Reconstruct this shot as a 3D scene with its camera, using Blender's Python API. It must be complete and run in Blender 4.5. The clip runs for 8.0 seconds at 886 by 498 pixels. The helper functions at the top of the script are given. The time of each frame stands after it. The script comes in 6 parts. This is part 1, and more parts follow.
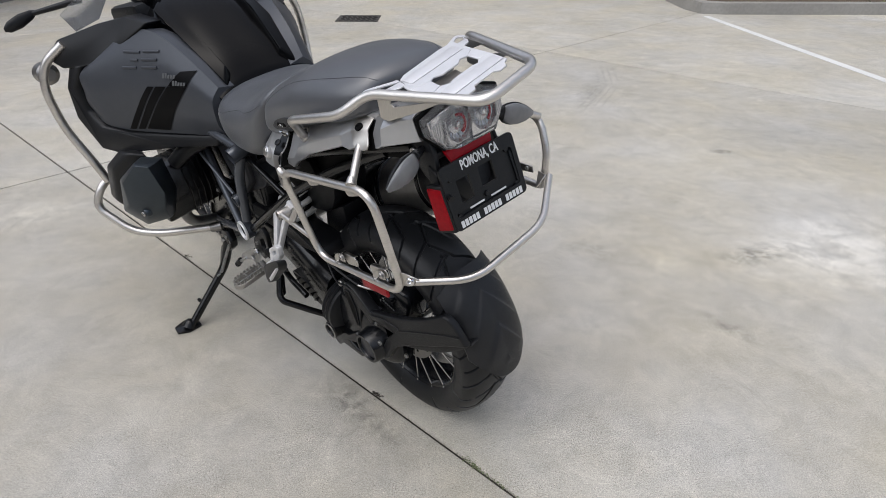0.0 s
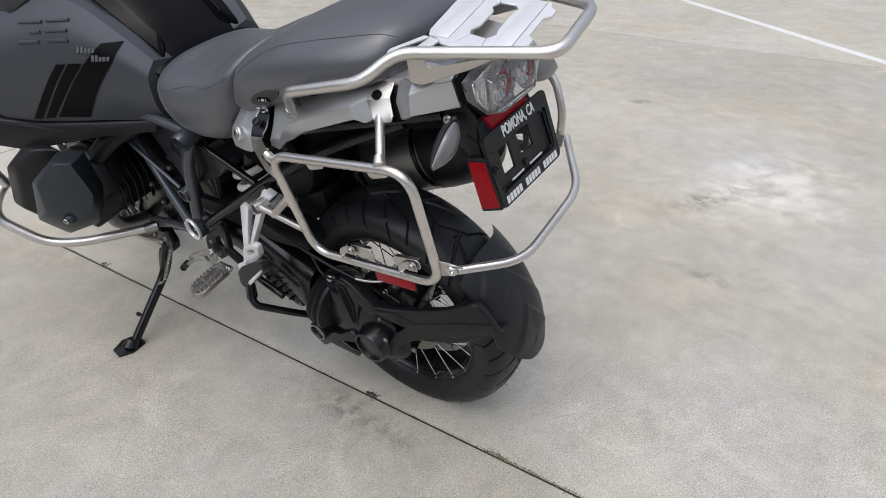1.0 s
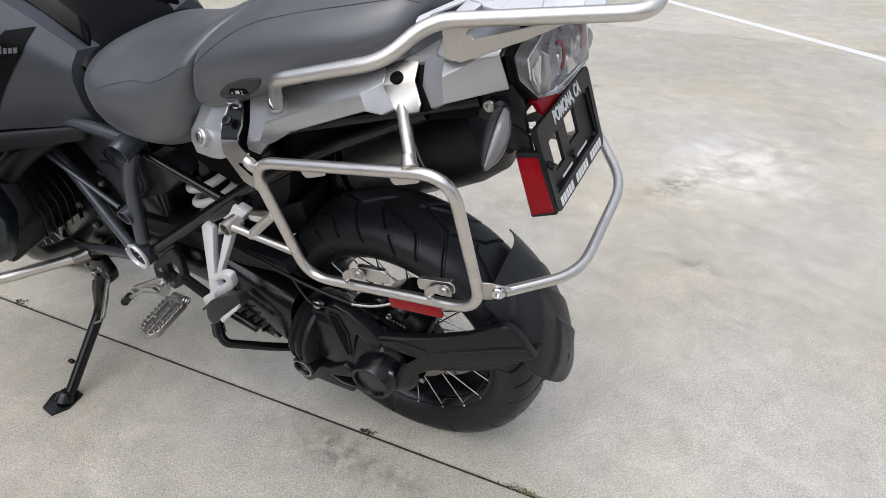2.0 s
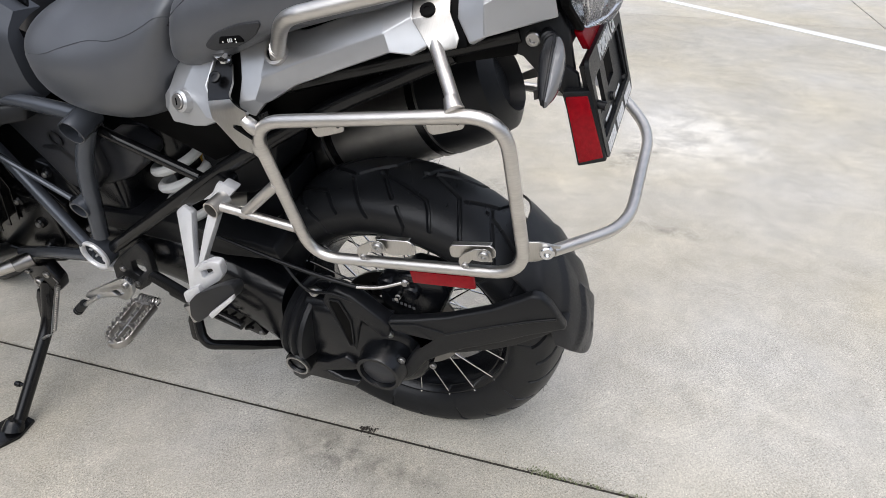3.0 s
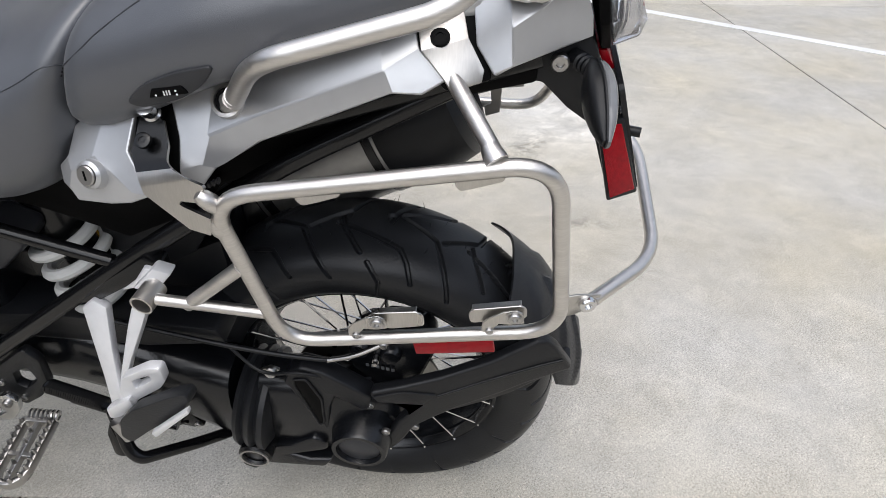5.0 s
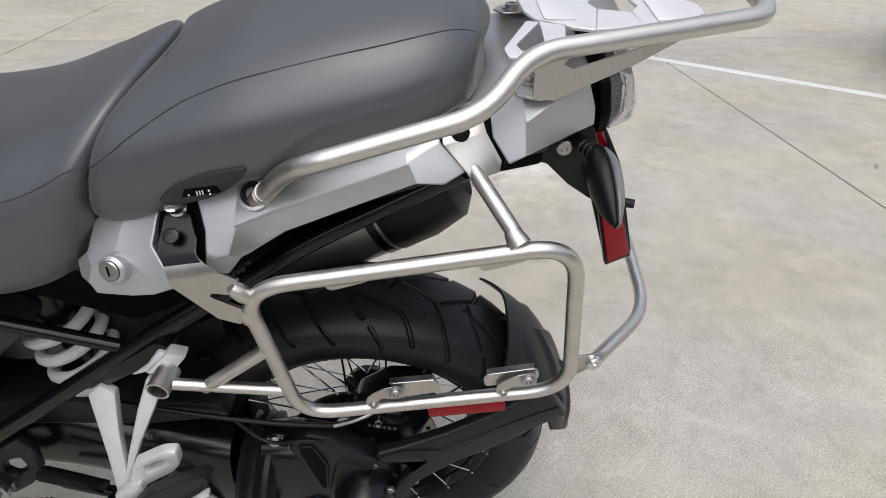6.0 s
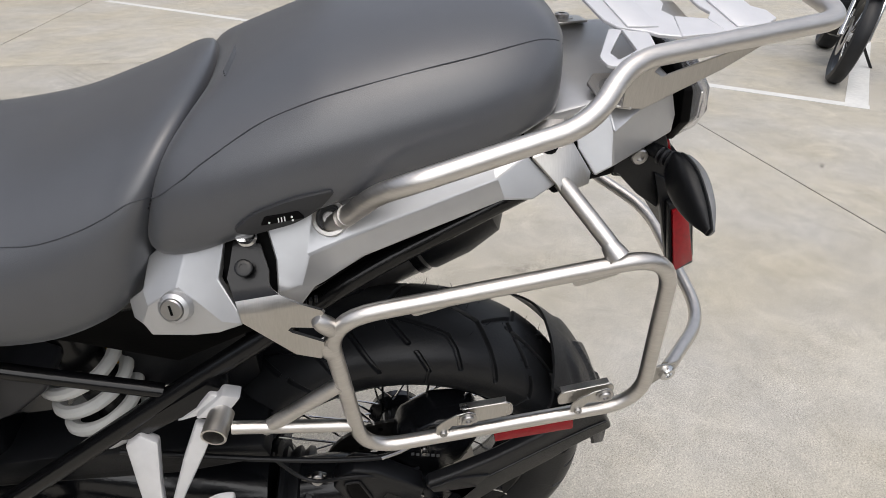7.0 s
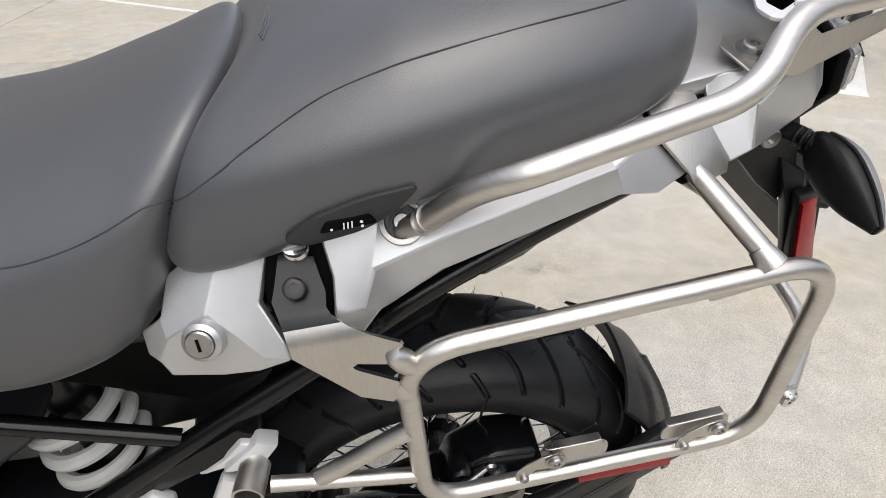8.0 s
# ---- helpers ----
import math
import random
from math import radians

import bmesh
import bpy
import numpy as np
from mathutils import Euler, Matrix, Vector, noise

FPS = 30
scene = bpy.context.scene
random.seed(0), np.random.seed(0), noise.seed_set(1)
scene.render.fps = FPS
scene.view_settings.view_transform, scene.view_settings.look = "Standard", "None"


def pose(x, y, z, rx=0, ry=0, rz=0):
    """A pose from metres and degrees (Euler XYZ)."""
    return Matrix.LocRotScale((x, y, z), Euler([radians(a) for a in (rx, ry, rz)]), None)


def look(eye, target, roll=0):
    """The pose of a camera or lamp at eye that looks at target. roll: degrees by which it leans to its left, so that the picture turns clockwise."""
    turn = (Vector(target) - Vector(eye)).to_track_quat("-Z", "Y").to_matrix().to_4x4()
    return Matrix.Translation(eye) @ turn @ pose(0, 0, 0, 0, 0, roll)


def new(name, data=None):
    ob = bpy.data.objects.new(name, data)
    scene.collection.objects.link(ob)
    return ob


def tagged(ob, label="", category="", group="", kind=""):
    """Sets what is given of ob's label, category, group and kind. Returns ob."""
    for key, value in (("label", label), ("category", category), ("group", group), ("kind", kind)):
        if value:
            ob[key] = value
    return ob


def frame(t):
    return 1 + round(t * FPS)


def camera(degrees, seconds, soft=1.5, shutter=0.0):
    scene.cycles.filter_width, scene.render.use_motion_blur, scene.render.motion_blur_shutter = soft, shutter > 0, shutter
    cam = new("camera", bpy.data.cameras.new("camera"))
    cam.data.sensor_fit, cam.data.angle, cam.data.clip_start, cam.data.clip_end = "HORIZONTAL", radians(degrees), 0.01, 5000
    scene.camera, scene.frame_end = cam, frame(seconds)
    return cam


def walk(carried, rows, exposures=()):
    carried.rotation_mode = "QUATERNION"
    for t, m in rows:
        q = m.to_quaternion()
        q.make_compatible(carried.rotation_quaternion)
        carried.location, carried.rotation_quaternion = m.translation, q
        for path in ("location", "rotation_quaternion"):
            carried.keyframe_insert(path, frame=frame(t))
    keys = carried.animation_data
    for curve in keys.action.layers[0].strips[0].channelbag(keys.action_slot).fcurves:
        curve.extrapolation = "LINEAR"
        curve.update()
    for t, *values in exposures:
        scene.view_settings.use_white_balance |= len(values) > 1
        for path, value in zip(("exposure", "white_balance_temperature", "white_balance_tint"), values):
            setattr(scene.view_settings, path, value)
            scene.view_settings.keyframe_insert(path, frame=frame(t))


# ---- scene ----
cam = camera(70.2, 8.0, 0.6)
PATH = [
    (0, (0.1100, -0.0840, 1.3828), (0.0627, 1.6067, 0.4526), 0.10),
    (0.5, (-0.0511, 0.0048, 1.3578), (0.0540, 1.6666, 0.3821), 0.10),
    (1, (-0.1776, 0.1042, 1.3211), (0.1119, 1.7216, 0.3069), 0.10),
    (1.5, (-0.2519, 0.2451, 1.2651), (0.1602, 1.8335, 0.2499), 0.10),
    (1.7, (-0.2741, 0.2963, 1.2545), (0.1776, 1.8692, 0.2316), 0.30),
    (2.8, (-0.3956, 0.4478, 1.1493), (0.2644, 1.9464, 0.1283), -0.00),
    (3, (-0.4217, 0.4700, 1.1319), (0.2789, 1.9435, 0.1004), 0.20),
    (3.5, (-0.4950, 0.5288, 1.1011), (0.2596, 1.9445, 0.0280), 0.40),
    (4, (-0.5394, 0.6099, 1.1020), (0.2625, 1.9869, 0.0125), 0.50),
    (4.5, (-0.5028, 0.6977, 1.1107), (0.4034, 2.0082, 0.0222), 0.30),
    (4.7, (-0.4893, 0.7122, 1.1175), (0.4844, 1.9831, 0.0386), 0.30),
    (5.8, (-0.5510, 0.7595, 1.1812), (0.6408, 1.9165, 0.1969), 0.80),
    (6, (-0.5655, 0.7807, 1.1985), (0.6533, 1.9068, 0.2142), 0.90),
    (6.5, (-0.6137, 0.8424, 1.2091), (0.6774, 1.9136, 0.2557), 0.90),
    (7, (-0.6427, 0.9139, 1.1850), (0.7093, 1.9194, 0.2441), 0.90),
    (7.5, (-0.6437, 0.9949, 1.1541), (0.7459, 1.9396, 0.2055), 0.90),
    (8, (-0.5993, 1.0663, 1.1262), (0.7836, 2.0226, 0.1776), 0.70),
]
EXPOSURES = [(0, -0.32, 6330, 10), (1.5, -0.18, 6340, 10), (3.0, 0.04, 6380, 10), (4.5, 0.08, 6300, 10), (6.0, -0.30, 6500, 10), (7.0, -0.26, 6660, 10), (8.0, -0.02, 6750, 10)]
walk(cam, [(t, look(eye, target, roll)) for t, eye, target, roll in PATH], EXPOSURES)

# ---- light: a bright overcast sky ----
world = bpy.data.worlds.new("overcast")
scene.world = world
world.use_nodes = True
wn, wl = world.node_tree.nodes, world.node_tree.links
sky = wn.new("ShaderNodeTexSky")
sky.sky_type, sky.sun_disc = "NISHITA", False
sky.sun_elevation, sky.sun_rotation = radians(80), radians(230)
sky.air_density, sky.dust_density, sky.ozone_density = 1.0, 4.0, 1.0
grey = wn.new("ShaderNodeHueSaturation")
grey.inputs["Saturation"].default_value, grey.inputs["Value"].default_value = 0.50, 1.45
wl.new(sky.outputs[0], grey.inputs["Color"])
# a thin bright haze, even from the horizon up
where, split, rise = wn.new("ShaderNodeTexCoord"), wn.new("ShaderNodeSeparateXYZ"), wn.new("ShaderNodeMapRange")
wl.new(where.outputs["Generated"], split.inputs[0])
wl.new(split.outputs["Z"], rise.inputs["Value"])
rise.inputs["From Min"].default_value, rise.inputs["From Max"].default_value = 0.0, 1.0
rise.inputs["To Min"].default_value, rise.inputs["To Max"].default_value = 1.04, 0.96
shade = wn.new("ShaderNodeMix")
shade.data_type, shade.blend_type = "RGBA", "MULTIPLY"
shade.inputs[0].default_value = 1.0
wl.new(grey.outputs[0], shade.inputs[6])
wl.new(rise.outputs[0], shade.inputs[7])
wl.new(shade.outputs[2], wn["Background"].inputs["Color"])
wn["Background"].inputs["Strength"].default_value = 0.15
sun = new("sun", bpy.data.lights.new("sun", "SUN"))
sun.data.energy, sun.data.angle, sun.data.color = 1.5, radians(60), (1.0, 0.985, 0.965)
sun.matrix_world = pose(0, 0, 20, 47, 0, -50)


# ---- materials ----
def material(name, color, rough=0.5, metal=0.0, vary=0.12, scale=40.0, bump=0.0, bump_scale=400.0, coat=0.0,
             stretch=(1, 1, 1), rough_vary=0.08, second=3.0, spec=0.5):
    """A surface with mottling at two scales, uneven roughness and fine relief."""
    m = bpy.data.materials.new(name)
    m.use_nodes = True
    n, l = m.node_tree.nodes, m.node_tree.links
    b = n["Principled BSDF"]
    b.inputs["Metallic"].default_value = metal
    b.inputs["Coat Weight"].default_value = coat
    b.inputs["Coat Roughness"].default_value = 0.06
    b.inputs["Specular IOR Level"].default_value = spec
    tc, mp = n.new("ShaderNodeTexCoord"), n.new("ShaderNodeMapping")
    mp.inputs["Scale"].default_value = stretch
    l.new(tc.outputs["Object"], mp.inputs["Vector"])
    fine, big = n.new("ShaderNodeTexNoise"), n.new("ShaderNodeTexNoise")
    fine.inputs["Scale"].default_value, fine.inputs["Detail"].default_value = scale, 5
    big.inputs["Scale"].default_value, big.inputs["Detail"].default_value = second, 3
    l.new(mp.outputs[0], fine.inputs["Vector"])
    l.new(mp.outputs[0], big.inputs["Vector"])
    add = n.new("ShaderNodeMath")
    add.operation = "ADD"
    l.new(fine.outputs["Fac"], add.inputs[0])
    l.new(big.outputs["Fac"], add.inputs[1])
    val = n.new("ShaderNodeMapRange")
    val.inputs["From Min"].default_value, val.inputs["From Max"].default_value = 0.6, 1.4
    val.inputs["To Min"].default_value, val.inputs["To Max"].default_value = 1 - vary, 1 + vary
    l.new(add.outputs[0], val.inputs["Value"])
    hsv = n.new("ShaderNodeHueSaturation")
    hsv.inputs["Color"].default_value = (*color, 1)
    l.new(val.outputs[0], hsv.inputs["Value"])
    l.new(hsv.outputs[0], b.inputs["Base Color"])
    rr = n.new("ShaderNodeMapRange")
    rr.inputs["From Min"].default_value, rr.inputs["From Max"].default_value = 0.3, 0.7
    rr.inputs["To Min"].default_value, rr.inputs["To Max"].default_value = max(0.02, rough - rough_vary), min(1, rough + rough_vary)
    l.new(big.outputs["Fac"], rr.inputs["Value"])
    l.new(rr.outputs[0], b.inputs["Roughness"])
    if bump:
        grain, bp = n.new("ShaderNodeTexNoise"), n.new("ShaderNodeBump")
        grain.inputs["Scale"].default_value, grain.inputs["Detail"].default_value = bump_scale, 4
        bp.inputs["Strength"].default_value, bp.inputs["Distance"].default_value = bump, 0.001
        l.new(mp.outputs[0], grain.inputs["Vector"])
        l.new(grain.outputs["Fac"], bp.inputs["Height"])
        l.new(bp.outputs[0], b.inputs["Normal"])
    return m


vinyl = material("seat_vinyl", (0.062, 0.066, 0.075), 0.34, bump=0.16, bump_scale=1100, vary=0.08, spec=0.95)
vinyl.node_tree.nodes["Principled BSDF"].inputs["Sheen Weight"].default_value = 0.15
vinyl.node_tree.nodes["Principled BSDF"].inputs["Sheen Roughness"].default_value = 0.35
seam_vinyl = material("seam_vinyl", (0.048, 0.052, 0.060), 0.45, vary=0.05, spec=0.5)
thread = material("seat_thread", (0.012, 0.012, 0.013), 0.6, vary=0.1, spec=0.3)
panel_grey = material("switch_panel_plastic", (0.026, 0.027, 0.030), 0.45, vary=0.08, bump=0.2, bump_scale=1200, spec=0.4)
peg_steel = material("foot_peg_steel", (0.42, 0.41, 0.40), 0.34, 1.0, vary=0.15, bump=0.2)
reflector_silver = material("lamp_reflector_silver", (0.66, 0.66, 0.67), 0.20, 0.9, vary=0.05)
guard_grey = material("splash_guard_plastic", (0.0150, 0.0155, 0.0175), 0.36, vary=0.2, bump=0.4, bump_scale=1100, spec=0.35)
satin = material("satin_dark_plastic", (0.028, 0.029, 0.033), 0.34, vary=0.15, bump=0.25, bump_scale=900, spec=0.4)
smoky = material("smoky_lens_plastic", (0.17, 0.173, 0.18), 0.12, vary=0.25, spec=0.5)
rubber = material("tyre_rubber", (0.0125, 0.0132, 0.0150), 0.42, bump=0.35, bump_scale=260, vary=0.3, scale=22, spec=0.32)
plastic = material("black_plastic", (0.0072, 0.0077, 0.0092), 0.38, bump=0.35, bump_scale=1300, vary=0.25, spec=0.34)
# near-black for black parts; shade in recesses and holes is put into the colour
deep = material("black_plastic_recess_shade", (0.0016, 0.0016, 0.0018), 0.55, bump=0.2, vary=0.2, spec=0.08)
alloy_black = material("black_cast_alloy", (0.0055, 0.0060, 0.0074), 0.22, 0.0, bump=0.30, bump_scale=300, vary=0.25, spec=0.45)
gloss = material("gloss_black_paint", (0.0035, 0.0036, 0.0042), 0.05, coat=0.0, vary=0.05, rough_vary=0.02, spec=0.1)
matt_grey = material("matt_grey_paint", (0.062, 0.067, 0.078), 0.38, 0.35, vary=0.06, bump=0.1, bump_scale=900, spec=0.35)
badge_grey = material("badge_grey", (0.11, 0.115, 0.12), 0.45, vary=0.05, spec=0.2)
matt_dark = material("matt_charcoal_paint", (0.0085, 0.0088, 0.0100), 0.40, 0.1, vary=0.06, bump=0.1, bump_scale=900, spec=0.28)
decal = material("decal_charcoal", (0.0075, 0.0075, 0.0088), 0.42, 0.1, vary=0.05, spec=0.18)
silver = material("silver_paint", (0.52, 0.525, 0.535), 0.34, 0.72, vary=0.06, bump=0.10, bump_scale=1500)
steel = material("brushed_steel", (0.66, 0.635, 0.605), 0.36, 1.0, vary=0.12, scale=60, stretch=(1, 1, 9), bump=0.16, bump_scale=500)
sheet = material("brushed_sheet_steel", (0.56, 0.54, 0.51), 0.33, 1.0, vary=0.10, scale=90, stretch=(8, 1, 1), bump=0.12, bump_scale=500)
rackpaint = material("silver_rack_plate", (0.72, 0.72, 0.74), 0.42, 0.45, vary=0.05, bump=0.1, bump_scale=900)
cast = material("cast_aluminium", (0.72, 0.72, 0.73), 0.38, 0.35, vary=0.10, bump=0.25, bump_scale=500)
gunmetal = material("gunmetal_cover", (0.055, 0.067, 0.080), 0.36, 0.75, vary=0.08, bump=0.12, bump_scale=700)
frame_paint = material("frame_paint", (0.085, 0.093, 0.108), 0.24, 0.45, vary=0.1, bump=0.12, spec=0.5)
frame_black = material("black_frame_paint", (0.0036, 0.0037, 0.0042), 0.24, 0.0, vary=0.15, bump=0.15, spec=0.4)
chrome = material("bright_steel", (0.70, 0.70, 0.70), 0.16, 1.0, vary=0.06)
bare_alloy = material("bare_aluminium", (0.62, 0.62, 0.62), 0.30, 1.0, vary=0.12, bump=0.2, bump_scale=400)
bolt_steel = material("bolt_steel", (0.45, 0.44, 0.43), 0.32, 1.0, vary=0.2)
muffler_steel = material("muffler_steel", (0.34, 0.335, 0.325), 0.36, 0.9, vary=0.16, stretch=(1, 6, 1), bump=0.12)
spring_white = material("white_spring_paint", (0.62, 0.62, 0.60), 0.4, 0.0, vary=0.1)
gold = material("gold_reservoir", (0.60, 0.36, 0.05), 0.35, 0.6, vary=0.1)
disc_steel = material("brake_disc_steel", (0.32, 0.31, 0.30), 0.35, 1.0, vary=0.15)
white_text = material("white_lettering", (0.80, 0.80, 0.80), 0.5, vary=0.03)
grey_text = material("grey_lettering", (0.13, 0.135, 0.14), 0.45, 0.3, vary=0.05)
red_plastic = material("red_lens_plastic", (0.27, 0.0015, 0.007), 0.22, vary=0.25, scale=160, bump=0.5, bump_scale=420, spec=0.25)
white_line = material("white_road_paint", (0.68, 0.68, 0.66), 0.7, vary=0.12, scale=30, bump=0.4, bump_scale=120)
kerb_mat = material("kerb_concrete", (0.30, 0.29, 0.27), 0.8, vary=0.15, scale=25, bump=0.6, bump_scale=80)
soil = material("planting_soil", (0.10, 0.075, 0.05), 0.9, vary=0.4, scale=20, bump=1.0, bump_scale=40)
leaf = material("small_leaves", (0.10, 0.13, 0.035), 0.6, vary=0.4, scale=30)
moss = material("joint_moss", (0.16, 0.18, 0.09), 0.85, vary=0.5, scale=200)
dirt = material("joint_dirt", (0.05, 0.042, 0.035), 0.9, vary=0.4, scale=200)
iron = material("grate_iron", (0.10, 0.095, 0.09), 0.6, 0.6, vary=0.3, bump=0.4)


def lens_material(name, color, rough=0.03):
    m = bpy.data.materials.new(name)
    m.use_nodes = True
    b = m.node_tree.nodes["Principled BSDF"]
    b.inputs["Base Color"].default_value = (*color, 1)
    b.inputs["Roughness"].default_value = rough
    b.inputs["Transmission Weight"].default_value = 0.92
    b.inputs["IOR"].default_value = 1.2
    return m


clear = lens_material("clear_lens", (0.97, 0.97, 0.98), 0.01)
smoke = lens_material("smoked_lens", (0.80, 0.82, 0.85), 0.10)


# x, y, half length, half width, turn, brightness, mottling scale and share
STAINS = [(-0.22, 1.41, 0.17, 0.07, 128, 0.55, 24, 0.42, 0.60), (-0.10, 1.30, 0.10, 0.05, 128, 0.70, 24, 0.40, 0.60), (1.85, 2.50, 0.62, 0.40, 30, 1.42, 5, 0.40, 0.56), (1.48, 2.44, 0.30, 0.10, 20, 0.50, 16, 0.42, 0.60),
          (1.78, 3.77, 0.12, 0.05, 2, 0.50, 30, 0.40, 0.58), (1.12, 1.86, 0.16, 0.05, -50, 0.68, 26, 0.42, 0.60), (1.20, 5.20, 0.75, 0.12, 72, 0.72, 14, 0.40, 0.62), (-2.05, 2.70, 0.35, 0.22, 40, 1.28, 8, 0.40, 0.58),
          (0.75, 2.42, 0.22, 0.08, -30, 0.76, 20, 0.42, 0.62), (1.90, 6.20, 0.55, 0.14, 25, 0.76, 8, 0.40, 0.62), (2.98, 1.18, 0.05, 0.015, 10, 0.40, 60, 0.40, 0.55), (-1.6, 0.9, 0.6, 0.3, 20, 0.85, 6, 0.4, 0.6)] + [(1.13 + 0.055 * k, 4.98, 0.52, 0.013, 67, 0.88, 9, 0.30, 0.50) for k in range(4)] + [(1.36 + 0.055 * k, 5.80, 0.46, 0.013, 83, 0.88, 9, 0.30, 0.50) for k in range(4)]


def concrete_material(name, color):
    """Weathered pale concrete: broad stains, mottling, exposed grit and dark specks."""
    m = bpy.data.materials.new(name)
    m.use_nodes = True
    n, l = m.node_tree.nodes, m.node_tree.links
    b = n["Principled BSDF"]
    b.inputs["Roughness"].default_value = 0.78
    geo = n.new("ShaderNodeNewGeometry")

    def noise_tex(scale, detail, rough=0.55, warp=0.0):
        t = n.new("ShaderNodeTexNoise")
        t.inputs["Scale"].default_value, t.inputs["Detail"].default_value = scale, detail
        t.inputs["Roughness"].default_value, t.inputs["Distortion"].default_value = rough, warp
        l.new(geo.outputs["Position"], t.inputs["Vector"])
        return t.outputs["Fac"]

    def ramp(fac, a, c, lo, hi):
        r = n.new("ShaderNodeMapRange")
        r.inputs["From Min"].default_value, r.inputs["From Max"].default_value = a, c
        r.inputs["To Min"].default_value, r.inputs["To Max"].default_value = lo, hi
        l.new(fac, r.inputs["Value"])
        return r.outputs[0]

    def times(p, q):
        t = n.new("ShaderNodeMath")
        t.operation = "MULTIPLY"
        l.new(p, t.inputs[0])
        l.new(q, t.inputs[1])
        return t.outputs[0]

    cloud = ramp(noise_tex(0.9, 10, 0.68, 0.6), 0.3, 0.7, 0.86, 1.12)
    mottle = ramp(noise_tex(7, 14, 0.84, 0.4), 0.28, 0.72, 0.74, 1.20)
    rough_part = ramp(noise_tex(2.4, 9, 0.72, 0.8), 0.38, 0.60, 0.50, 1.0)

    def only(fac, share):
        """1 where share is 0, fac where it is 1."""
        mix = n.new("ShaderNodeMapRange")
        mix.inputs["From Min"].default_value, mix.inputs["From Max"].default_value, mix.inputs["To Min"].default_value = 0.0, 1.0, 1.0
        l.new(share, mix.inputs["Value"])
        l.new(fac, mix.inputs["To Max"])
        return mix.outputs[0]

    coarse = ramp(noise_tex(120, 5, 0.8), 0.3, 0.7, 0.86, 1.14)
    grit = times(only(ramp(noise_tex(235, 3, 0.85), 0.33, 0.67, 0.55, 1.42), rough_part), coarse)
    fine = ramp(noise_tex(900, 2, 0.6), 0.3, 0.7, 0.86, 1.14)
    glint = ramp(noise_tex(170, 1, 0.5), 0.68, 0.72, 1.0, 1.30)
    specks = ramp(noise_tex(120, 1, 0.5), 0.765, 0.785, 1.0, 0.35)
    pale = ramp(noise_tex(2.6, 12, 0.80, 1.2), 0.54, 0.66, 1.0, 1.16)
    rubbed = ramp(noise_tex(1.7, 12, 0.78, 0.9), 0.60, 0.74, 1.0, 0.80)
    pits = only(ramp(noise_tex(330, 2, 0.6), 0.62, 0.67, 1.0, 0.30), rough_part)
    value = times(times(times(cloud, mottle), times(grit, specks)), times(pale, rubbed))
    value = times(times(value, pits), times(glint, fine))

    def patch(x, y, rx, ry, turn, gain, scale, lo, hi):
        """A stain with a ragged edge: place, half sizes, turn in degrees, brightness, and the scale and share of its mottling."""
        mp = n.new("ShaderNodeMapping")
        mp.vector_type = "TEXTURE"
        mp.inputs["Location"].default_value = (x, y, 0)
        mp.inputs["Rotation"].default_value = (0, 0, radians(turn))
        mp.inputs["Scale"].default_value = (rx, ry, 1)
        l.new(geo.outputs["Position"], mp.inputs["Vector"])
        ln = n.new("ShaderNodeVectorMath")
        ln.operation = "LENGTH"
        l.new(mp.outputs[0], ln.inputs[0])
        near = ramp(ln.outputs["Value"], 0.3, 1.0, 1.0, 0.0)
        rag = ramp(noise_tex(scale, 7, 0.7, 0.4), lo, hi, 0.0, 1.0)
        return ramp(times(near, rag), 0.0, 1.0, 1.0, gain)

    for spot in STAINS:
        value = times(value, patch(*spot))
    hsv = n.new("ShaderNodeHueSaturation")
    hsv.inputs["Color"].default_value = (*color, 1)
    l.new(value, hsv.inputs["Value"])
    l.new(ramp(noise_tex(1.3, 5), 0.3, 0.7, 0.55, 1.45), hsv.inputs["Saturation"])
    l.new(hsv.outputs[0], b.inputs["Base Color"])
    bp = n.new("ShaderNodeBump")
    bp.inputs["Strength"].default_value, bp.inputs["Distance"].default_value = 0.35, 0.003
    l.new(noise_tex(140, 6, 0.75), bp.inputs["Height"])
    l.new(bp.outputs[0], b.inputs["Normal"])
    return m


concrete = concrete_material("concrete", (0.478, 0.450, 0.389))
joint_mat = material("joint_filler", (0.055, 0.049, 0.042), 0.95, vary=0.4, scale=60, bump=0.6, bump_scale=200, spec=0.2)

# ---- building helpers ----
K = 0.965  # the motorcycle is drawn in units of 0.965 m
V = Vector


def finish(name, bm, mat, angle=35.0, unit=1.0):
    bmesh.ops.recalc_face_normals(bm, faces=bm.faces)
    bm.normal_update()
    for f in bm.faces:
        f.smooth = True
    lim = radians(angle)
    for e in bm.edges:
        if len(e.link_faces) == 2 and e.calc_face_angle(0) > lim:
            e.smooth = False
    if unit != 1.0:
        for v in bm.verts:
            v.co *= unit
    me = bpy.data.meshes.new(name)
    bm.to_mesh(me)
    bm.free()
    me.materials.append(mat)
    return me


def part(name, bm, mat, parent, label="", angle=35.0, unit=K):
    ob = new(name, finish(name, bm, mat, angle, unit))
    ob.parent = parent
    return tagged(ob, label) if label else ob


